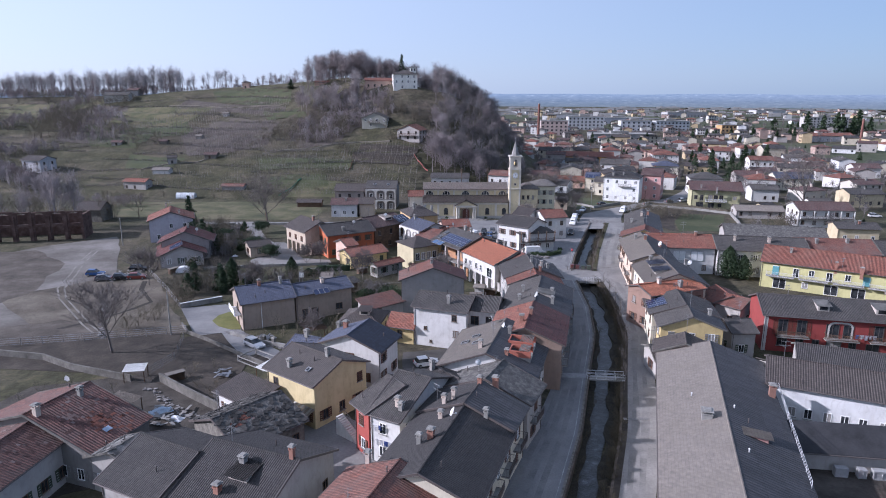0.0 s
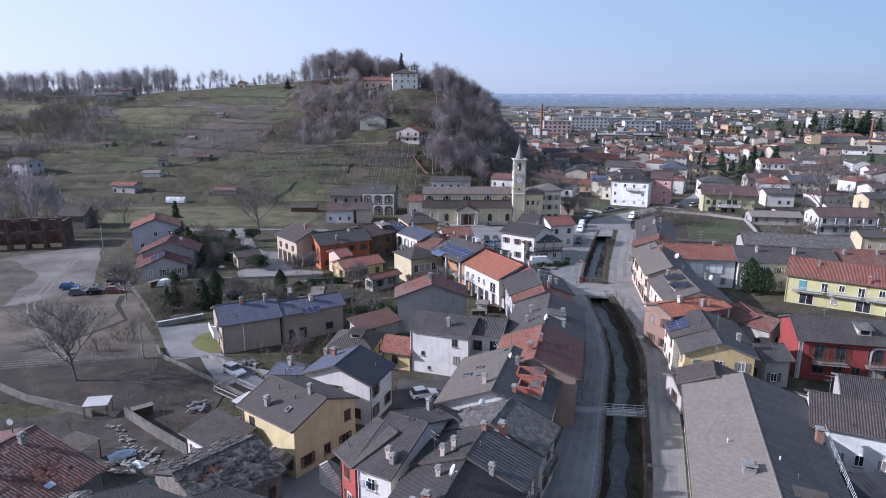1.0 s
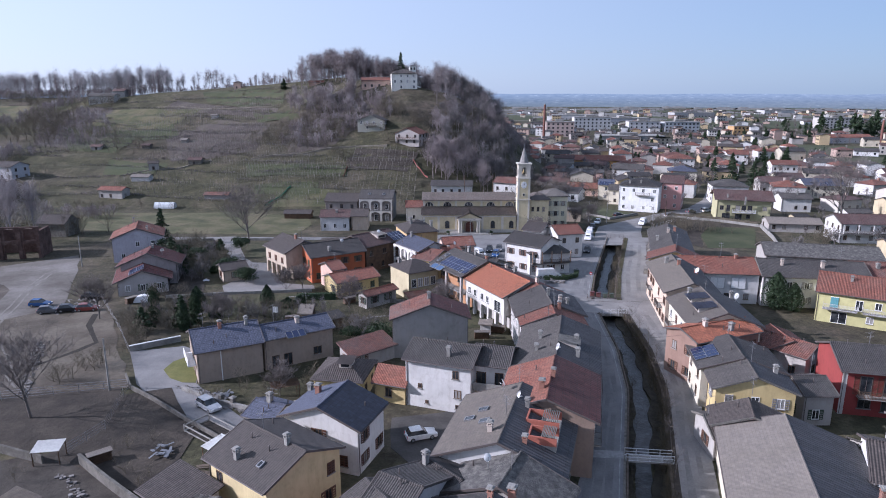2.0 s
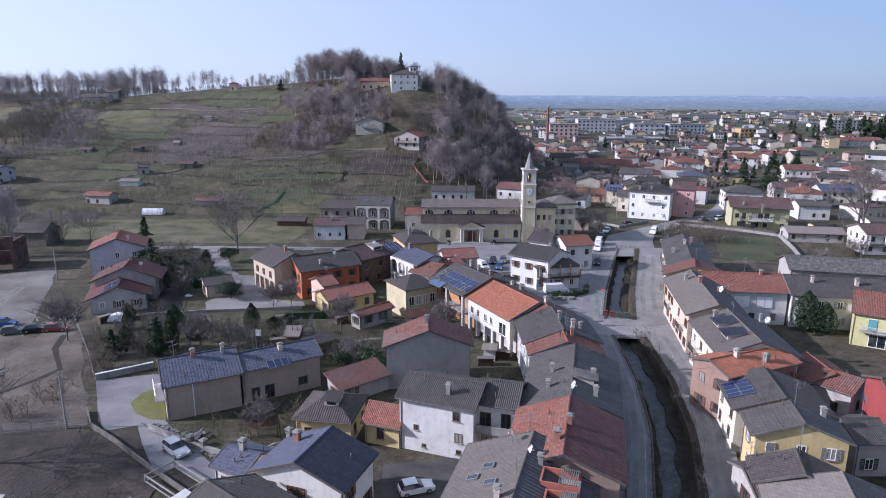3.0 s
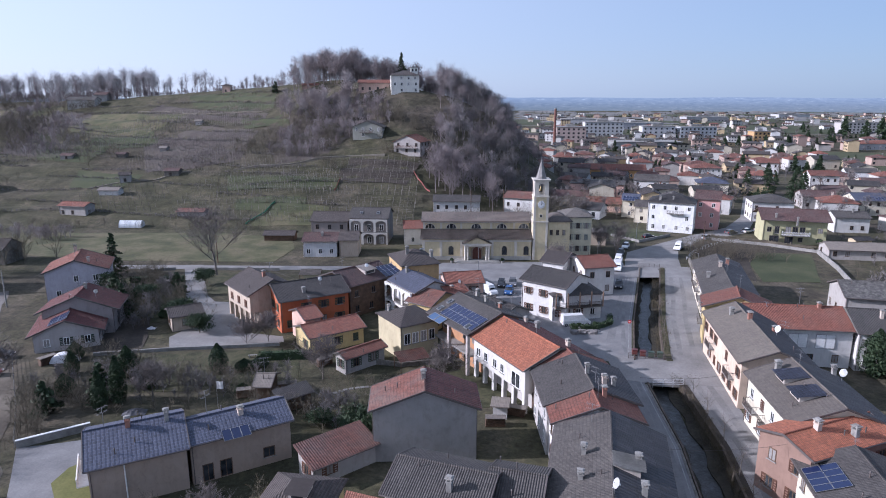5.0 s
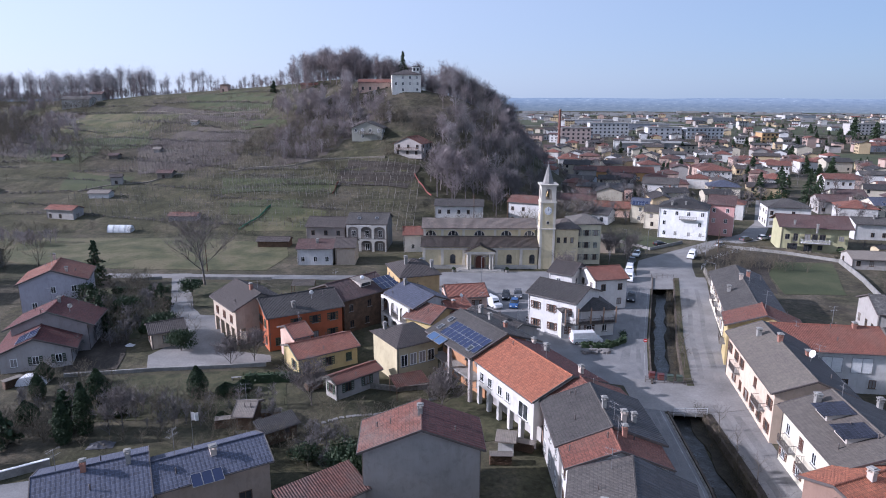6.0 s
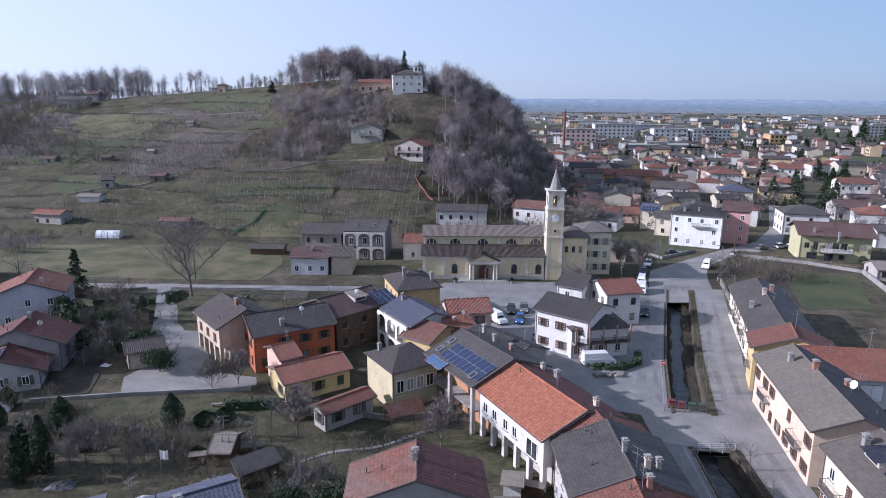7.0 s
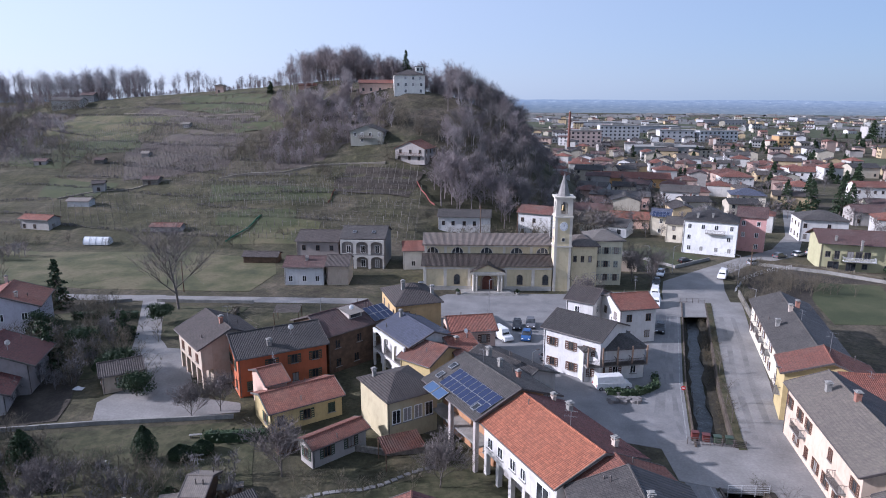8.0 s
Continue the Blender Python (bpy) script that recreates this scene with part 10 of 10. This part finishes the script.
facade("bluehouse", "L", [(0.5, 0.1, 1.0, 2.1), (0.5, 3.0, 1.2, 1.3)])
facade("bluehouse2", "F", [(-4.0, 0.1, 1.2, 2.1), (-2.0, 0.1, 1.4, 2.1), (3.0, 1.0, 1.4, 1.3)])
facade("hip21", "F", [(-2.4, 2.5, 1.2, 1.9), (-0.8, 2.5, 1.2, 1.9), (0.8, 2.5, 1.2, 1.9), (2.4, 2.5, 1.2, 1.9)], frame_mat=WHITE)
facade("ware", "F", [(20.0 - 5.5 * k, 1.6, 1.2, 1.2) for k in range(8)])


def roof_terrace(name, x, y, w, d):
    """A terrace cut into a slope: brick side walls with copings round a paved floor, a slatted shade over it."""
    ob, h = HOUSES[name]
    z = roof_z(h, y)
    brick = plaster((0.34, 0.11, 0.075))
    bm = bmesh.new()
    box(bm, -w / 2, -d / 2, -0.5, w / 2, d / 2, 0.12)
    te = part("roof_terrace", bm, CONCRETE, ob, "small roof terrace with red walls", pose(x, y, z))
    for a, b, c, e in ((-w / 2, -d / 2, -w / 2 + 0.18, d / 2), (w / 2 - 0.18, -d / 2, w / 2, d / 2), (-w / 2 + 0.184, d / 2 - 0.18, w / 2 - 0.184, d / 2)):
        bm = bmesh.new()
        box(bm, a, b, 0.124, c, e, 1.0)
        part("parapet", bm, brick, te)
    for k in range(9):
        bm = bmesh.new()
        box(bm, -w / 2, -d / 2 + 0.2 + (d - 0.4) * k / 16, 1.1, w / 2, -d / 2 + 0.3 + (d - 0.4) * k / 16, 1.16)
        part("slat", bm, OLDCON, te)


roof_terrace("c9", 0.4, -3.6, 2.6, 3.6)
roof_terrace("c9", -2.8, -4.0, 2.4, 3.0)
for u, v in ((1.5, 3.4), (-1.6, 2.6), (-0.2, 4.6)):
    skylight("c9", u, v)
for nm, zz, w in (("h1", 2.6, 6.0), ("h2", 2.7, 9.0)):
    ob, h = HOUSES[nm]
    balcony(ob, -h[0] / 2 + 0.35, 0.0, zz, -90, w, 1.2, SHUT)

# ---- small things ----
def laundry(x, y, z, turn, w=3.0, seed=1):
    """A line of washing hung under a balcony or eaves."""
    q = random.Random(seed)
    ob = thing("washing_line", pose(x, y, z, 0, 0, turn), "washing line with blue and white laundry", "laundry")
    bm = bmesh.new()
    rod(bm, (-w / 2, 0, 0), (w / 2, 0, 0), 0.02, sides=4)
    part("line", bm, METAL, ob)
    u = -w / 2 + 0.1
    while u < w / 2 - 0.5:
        d, h = q.uniform(0.35, 0.7), q.uniform(0.5, 0.9)
        bm = bmesh.new()
        lo = [bm.verts.new((u + d * i / 4, 0.05 * math.sin(i * 2.1), -h)) for i in range(5)]
        hi = [bm.verts.new((u + d * i / 4, 0.0, 0)) for i in range(5)]
        for i in range(4):
            bm.faces.new((lo[i], lo[i + 1], hi[i + 1], hi[i]))
        bmesh.ops.solidify(bm, geom=bm.faces[:], thickness=0.02)
        part("cloth", bm, paint(q.choice(((0.6, 0.6, 0.62), (0.05, 0.08, 0.25), (0.1, 0.16, 0.4), (0.5, 0.5, 0.55))), 0.9), ob)
        u += d + 0.12


def on_wall(name, side, u, z, out=0.5):
    """World pose of a point in front of a house wall."""
    ob, (L, W, he, hr, form) = HOUSES[name]
    m = {"F": pose(u, -W / 2 + 0.55 - out, z), "B": pose(u, W / 2 - 0.55 + out, z, 0, 0, 180), "L": pose(-L / 2 + 0.35 - out, u, z, 0, 0, -90), "R": pose(L / 2 - 0.35 + out, u, z, 0, 0, 90)}[side]
    return ob.matrix_basis @ m


def hung(name, side, u, z, fn, *args):
    m = on_wall(name, side, u, z)
    e = m.to_euler()
    fn(m.translation.x, m.translation.y, m.translation.z, math.degrees(e.z), *args)


hung("laund", "F", 0.4, 3.4, laundry, 2.8, 1)
hung("laund", "F", -0.6, 5.2, laundry, 1.8, 2)
hung("red41", "F", 4.6, 4.1, laundry, 3.2, 3)


def awning(x, y, z, turn, w=4.0, d=1.6, col=(0.62, 0.6, 0.56)):
    ob = thing("awning", pose(x, y, z, 0, 0, turn), "pale striped awning over a ground floor door", "awning")
    n = int(w / 0.4)
    me_a = cached(("strip", d), lambda bm: bm.faces.new([bm.verts.new(p) for p in ((0, 0.45, 0.6), (0.4, 0.45, 0.6), (0.4, 0.45 - d, 0), (0, 0.45 - d, 0))]) and bmesh.ops.solidify(bm, geom=bm.faces[:], thickness=0.04), paint(col, 0.8))
    me_b = cached(("strip", d, 2), lambda bm: bm.faces.new([bm.verts.new(p) for p in ((0, 0.45, 0.6), (0.4, 0.45, 0.6), (0.4, 0.45 - d, 0), (0, 0.45 - d, 0))]) and bmesh.ops.solidify(bm, geom=bm.faces[:], thickness=0.04), paint((0.42, 0.36, 0.3), 0.8))
    for i in range(n):
        part("strip", me_a if i % 2 else me_b, None, ob, at=pose(-w / 2 + 0.4 * i, 0, 0))


hung("yellow", "F", 2.6, 2.3, awning, 4.4)
hung("yel40", "F", 7.0, 2.4, awning, 5.0)


def planter(x, y, seed):
    q = random.Random(seed)
    ob = thing("planter", pose(x, y, 0.05, 0, 0, q.uniform(0, 90)), "concrete planter with low dark shrubs", "planter", "planters")
    bm = bmesh.new()
    rod(bm, (0, 0, 0), (0, 0, 0.55), 0.35, 0.48, 10)
    part("tub", bm, CONCRETE, ob)
    pair = evergreen(seed, 0.9, 0.5, 60, 0.12)
    part("plant", tri_mesh("plant", pair[1][0] + np.array([0, 0, 0.4]), pair[1][1], LEAF), None, ob)


def waste_bin(x, y, turn, col, label):
    ob = thing("waste_bin", pose(x, y, 0.06, 0, 0, turn), label, "bin", "bins by the bridge")
    bm = bmesh.new()
    prism(bm, [(-0.42, -0.36), (0.42, -0.36), (0.46, 0.38), (-0.46, 0.38)], 0.12, 0.95)
    bmesh.ops.bevel(bm, geom=bm.edges[:], offset=0.05, segments=2, affect="EDGES")
    part("tub", bm, paint(col, 0.5), ob)
    bm = bmesh.new()
    box(bm, -0.5, -0.42, 0.96, 0.5, 0.44, 1.04)
    bmesh.ops.bevel(bm, geom=bm.edges[:], offset=0.03, segments=2, affect="EDGES")
    part("lid", bm, paint(tone(col, 0.8), 0.45), ob)
    for sx in (-1, 1):
        bm = bmesh.new()
        rod(bm, (sx * 0.42, -0.3, 0.07), (sx * 0.5, -0.3, 0.07), 0.08, sides=8)
        part("wheel", bm, TRIM, ob)


for k, (x, y) in enumerate(((31.0, 155.6), (32.2, 155.0), (33.5, 154.6), (34.9, 154.4))):
    waste_bin(x, y, -8, ((0.13, 0.035, 0.03), (0.13, 0.035, 0.03), (0.05, 0.075, 0.05), (0.05, 0.075, 0.05))[k], "dark red street waste bin beside the bridge" if k < 2 else "dark green street waste bin beside the bridge")
for k, (x, y) in enumerate(((-0.5, 217.0), (12.8, 217.2), (24, 168), (27, 168.6))):
    planter(x, y, k)


def wood_stack(x, y, turn, seed, l=2.6):
    q = random.Random(seed)
    ob = thing("wood_stack", pose(x, y, 0.05, 0, 0, turn), "stack of split firewood under boards", "wood stack", "wood stacks")
    bm = bmesh.new()
    for i in range(int(l / 0.2)):
        for k in range(6):
            rod(bm, (-l / 2 + 0.2 * i + 0.1 * (k % 2), -0.45 + q.uniform(-0.08, 0.08), 0.1 + 0.19 * k), (-l / 2 + 0.2 * i + 0.1 * (k % 2), 0.45 + q.uniform(-0.08, 0.08), 0.1 + 0.19 * k), 0.1, 0.09, 5)
    tagged(part("firewood", bm, WOOD, ob), kind="stuff")
    bm = bmesh.new()
    box(bm, -l / 2 - 0.1, -0.6, 1.25, l / 2 + 0.1, 0.6, 1.3)
    part("cover_board", bm, PALE, ob)


for k, (x, y, t) in enumerate(((-41.5, 90.5, 40), (-30.0, 138.8, 15), (-24.5, 141.0, 15), (-66.5, 150.0, 60), (6.0, 131.0, 0), (-9.5, 131.0, 80), (-20.8, 150.5, 40), (9.0, 134.0, -20))):
    wood_stack(x, y, t, k)


def garden_bench(x, y, turn):
    ob = thing("garden_bench", pose(x, y, 0.05, 0, 0, turn), "pale garden bench on a lawn", "bench")
    for k in range(3):
        bm = bmesh.new()
        box(bm, -0.8, -0.22 + 0.15 * k, 0.42, 0.8, -0.1 + 0.15 * k, 0.46)
        part("slat", bm, CONCRETE, ob)
    for s in (-1, 1):
        bm = bmesh.new()
        box(bm, s * 0.6 - 0.05, -0.2, 0, s * 0.6 + 0.05, 0.2, 0.42)
        part("leg", bm, CONCRETE, ob)


for x, y, t in ((-33.5, 153.2, 12), (-25.2, 153.0, 12), (-42.0, 146.0, 70), (-7.0, 140.5, 20)):
    garden_bench(x, y, t)


def swing_flag(x, y, z, h):
    ob = thing("garden_flag", pose(x, y, z), "pale flag on a thin pole in a garden", "flag")
    bm = bmesh.new()
    rod(bm, (0, 0, 0), (0, 0, h), 0.03)
    part("pole", bm, METAL, ob)
    bm = bmesh.new()
    lo = [bm.verts.new((0.03 + 0.9 * i / 5, 0.08 * math.sin(i * 1.4), h - 1.2)) for i in range(6)]
    hi = [bm.verts.new((0.03 + 0.9 * i / 5, 0.08 * math.sin(i * 1.4 + 0.3), h - 0.1)) for i in range(6)]
    for i in range(5):
        bm.faces.new((lo[i], lo[i + 1], hi[i + 1], hi[i]))
    bmesh.ops.solidify(bm, geom=bm.faces[:], thickness=0.015)
    part("cloth", bm, WHITE, ob)


swing_flag(-32.0, 133.0, 0, 5.2)


def cable(a, b, sag=0.8):
    ob = thing("overhead_cable", pose(0, 0, 0), "thin dark overhead cable between roofs", "cable", "overhead cables")
    a, b = Vector(a), Vector(b)
    bm = bmesh.new()
    pts = [a.lerp(b, i / 12) - Vector((0, 0, sag * 4 * (i / 12) * (1 - i / 12))) for i in range(13)]
    rings = []
    for p in pts:
        rings.append([bm.verts.new(p + Vector((0, 0.02 * math.cos(k * 2.094), 0.02 * math.sin(k * 2.094)))) for k in range(3)])
    for p, q in zip(rings, rings[1:]):
        for i in range(3):
            bm.faces.new((p[i], p[(i + 1) % 3], q[(i + 1) % 3], q[i]))
    part("wire", bm, TRIM, ob)


cable((22.5, 112, 8.0), (41, 116, 7.6))
cable((16.0, 262, 12.6), (-8.0, 319.1, 22.0), 2.5)
cable((-8.0, 319.1, 22.0), (-17.2, 339.5, 32.0), 1.5)
cable((-62.3, 216, 7.2), (-93, 178.5, 7.8), 1.2)
cable((-62.3, 216, 7.2), (-30, 172, 8.2), 1.2)
cable((45.0, 223.0, 7.0), (73.9, 240.7, 6.8), 0.9)
cable((24.4, 130.0, 7.6), (41.5, 134.0, 7.4))


def covered_car(x, y, turn):
    """A car shape under a pale tarpaulin."""
    ob = thing("covered_car", pose(x, y, 0.06, 0, 0, turn), "car under a crumpled white tarpaulin", "car")
    bm = bmesh.new()
    q, nx, ny = random.Random(3), 12, 8
    grid = []
    for i in range(nx + 1):
        row = []
        for j in range(ny + 1):
            u, v = i / nx * 2 - 1, j / ny * 2 - 1
            hgt = 1.5 * (1 - abs(u) ** 5) ** 0.5 * (1 - abs(v) ** 6) ** 0.5 * (0.62 + 0.38 * math.cos(u * 1.5))
            row.append(bm.verts.new((u * 2.2, v * 0.95, hgt + q.uniform(-0.04, 0.04))))
        grid.append(row)
    for i in range(nx):
        for j in range(ny):
            bm.faces.new((grid[i][j], grid[i + 1][j], grid[i + 1][j + 1], grid[i][j + 1]))
    part("tarpaulin", bm, paint((0.6, 0.6, 0.62), 0.7), ob)


covered_car(-64.2, 151.0, 10)


# ---- garden clutter ----
def rockery(pts, n, label, seed, size=(0.09, 0.24)):
    """Loose stones set along a line, many of them."""
    q = random.Random(seed)
    bm = bmesh.new()
    for _ in range(n):
        k = q.randrange(len(pts) - 1)
        u = q.random()
        x, y = (pts[k][i] + (pts[k + 1][i] - pts[k][i]) * u + q.uniform(-0.7, 0.7) for i in (0, 1))
        r = q.uniform(*size)
        c = [(x + r * math.cos(a) * q.uniform(0.7, 1.1), y + r * math.sin(a) * q.uniform(0.7, 1.1)) for a in (0, 1.1, 2.2, 3.2, 4.3, 5.3)]
        prism(bm, c, -0.05, r * q.uniform(0.6, 1.2))
    tagged(part("rockery", bm, rough_mat("garden_stone", [(0.3, (0.1, 0.092, 0.088)), (0.7, (0.26, 0.245, 0.235))], 1.2, 5, 0.95, 0.5, 0.05)), label, "stones", kind="stuff")


rockery([(-40.5, 110.6), (-37.0, 109.2), (-33.5, 107.6)], 110, "pale stones of a rockery below the villa", 1)
rockery([(-31.5, 104.6), (-27.0, 103.0)], 50, "stones edging a garden bed", 2)
rockery([(22.8, 165.8), (26.6, 166.2)], 60, "pale boulders beside a hedge", 3, (0.2, 0.5))
rockery([(-45, 88), (-36, 80), (-30, 77)], 120, "rubble strewn over a dirt yard", 4, (0.08, 0.3))
rockery([(-62, 108), (-72, 128)], 90, "clods and stones on a rough field", 5, (0.1, 0.35))
for x, y in ((-32.2, 105.6), (-30.2, 104.6)):
    ob = thing("gate_pillar", pose(x, y, 0.05, 0, 0, -28), "dark brick gate pillar with a pale cap", "pillar", "gate pillars")
    bm = bmesh.new()
    box(bm, -0.28, -0.28, -0.3, 0.28, 0.28, 1.3)
    part("shaft", bm, OLDCON, ob)
    bm = bmesh.new()
    prism(bm, [(-0.4, -0.4), (0.4, -0.4), (0.4, 0.4), (-0.4, 0.4)], 1.304, 1.42)
    prism(bm, [(-0.22, -0.22), (0.22, -0.22), (0.22, 0.22), (-0.22, 0.22)], 1.42, 1.52)
    part("cap", bm, CONCRETE, ob)


def cold_frame(x, y, turn, w, d):
    """A low bed boxed in by pale boards, with posts and a top rail."""
    ob = thing("cold_frame", pose(x, y, 0.06, 0, 0, turn), "garden bed boxed in by pale timber rails", "garden bed", "garden beds")
    for a, b in (((-w / 2, -d / 2), (w / 2, -d / 2)), ((w / 2, -d / 2), (w / 2, d / 2)), ((w / 2, d / 2), (-w / 2, d / 2)), ((-w / 2, d / 2), (-w / 2, -d / 2))):
        for z0 in (0.05, 0.8):
            bm = bmesh.new()
            ax, ay = a
            L0 = math.hypot(b[0] - ax, b[1] - ay)
            vs = box(bm, 0, -0.05, z0, L0, 0.05, z0 + 0.16)
            place(bm, vs, pose(ax, ay, 0, 0, 0, math.degrees(math.atan2(b[1] - ay, b[0] - ax))))
            part("rail", bm, CONCRETE, ob)
        bm = bmesh.new()
        box(bm, a[0] - 0.07, a[1] - 0.07, -0.1, a[0] + 0.07, a[1] + 0.07, 1.05)
        part("post", bm, CONCRETE, ob)
    bm = bmesh.new()
    box(bm, -w / 2 + 0.1, -d / 2 + 0.1, -0.1, w / 2 - 0.1, d / 2 - 0.1, 0.06)
    part("soil", bm, SOIL, ob)


cold_frame(-30.6, 97.2, -36, 6.4, 3.6)
cold_frame(-25.6, 93.4, -36, 4.0, 3.2)


def tarpaulin(x, y, w, d, h, turn, col, label, seed):
    """A sheet thrown over a heap, with creases."""
    q = random.Random(seed)
    ob = thing("tarpaulin", pose(x, y, 0.05, 0, 0, turn), label, "tarpaulin", "tarpaulins")
    n = 9
    vs = [(w * (i / n - 0.5) + q.uniform(-0.06, 0.06), d * (j / n - 0.5) + q.uniform(-0.06, 0.06), max(0.0, h * math.sin(math.pi * i / n) * math.sin(math.pi * j / n) * q.uniform(0.6, 1.2))) for j in range(n + 1) for i in range(n + 1)]
    fs = [(j * (n + 1) + i, j * (n + 1) + i + 1, (j + 1) * (n + 1) + i + 1, (j + 1) * (n + 1) + i) for j in range(n) for i in range(n)]
    me = bpy.data.meshes.new("sheet")
    me.from_pydata(vs, [], fs)
    me.materials.append(paint(col, 0.6))
    part("sheet", me, None, ob)


for k, (x, y, w, d, h, turn, col) in enumerate(((-33.6, 131.4, 2.0, 1.3, 0.5, 20, (0.6, 0.6, 0.6)), (-44.0, 133.5, 3.2, 1.6, 0.7, 10, (0.07, 0.07, 0.08)), (-8.6, 137.6, 1.4, 1.2, 0.6, -30, (0.62, 0.62, 0.6)), (-39.5, 80.6, 3.0, 1.8, 0.6, 35, (0.35, 0.42, 0.5)), (-36.6, 78.6, 2.2, 1.4, 0.4, -20, (0.55, 0.56, 0.58)), (-27.5, 134.6, 2.0, 1.6, 0.7, 5, (0.14, 0.13, 0.12)), (-57, 166.5, 1.6, 1.0, 0.4, 0, (0.5, 0.5, 0.52)), (-33.5, 74.5, 2.6, 2.0, 0.8, 10, (0.12, 0.16, 0.13)))):
    tarpaulin(x, y, w, d, h, turn, col, ("pale crumpled tarpaulin lying in a garden" if col[0] > 0.3 else "dark tarpaulin over a garden heap"), k)
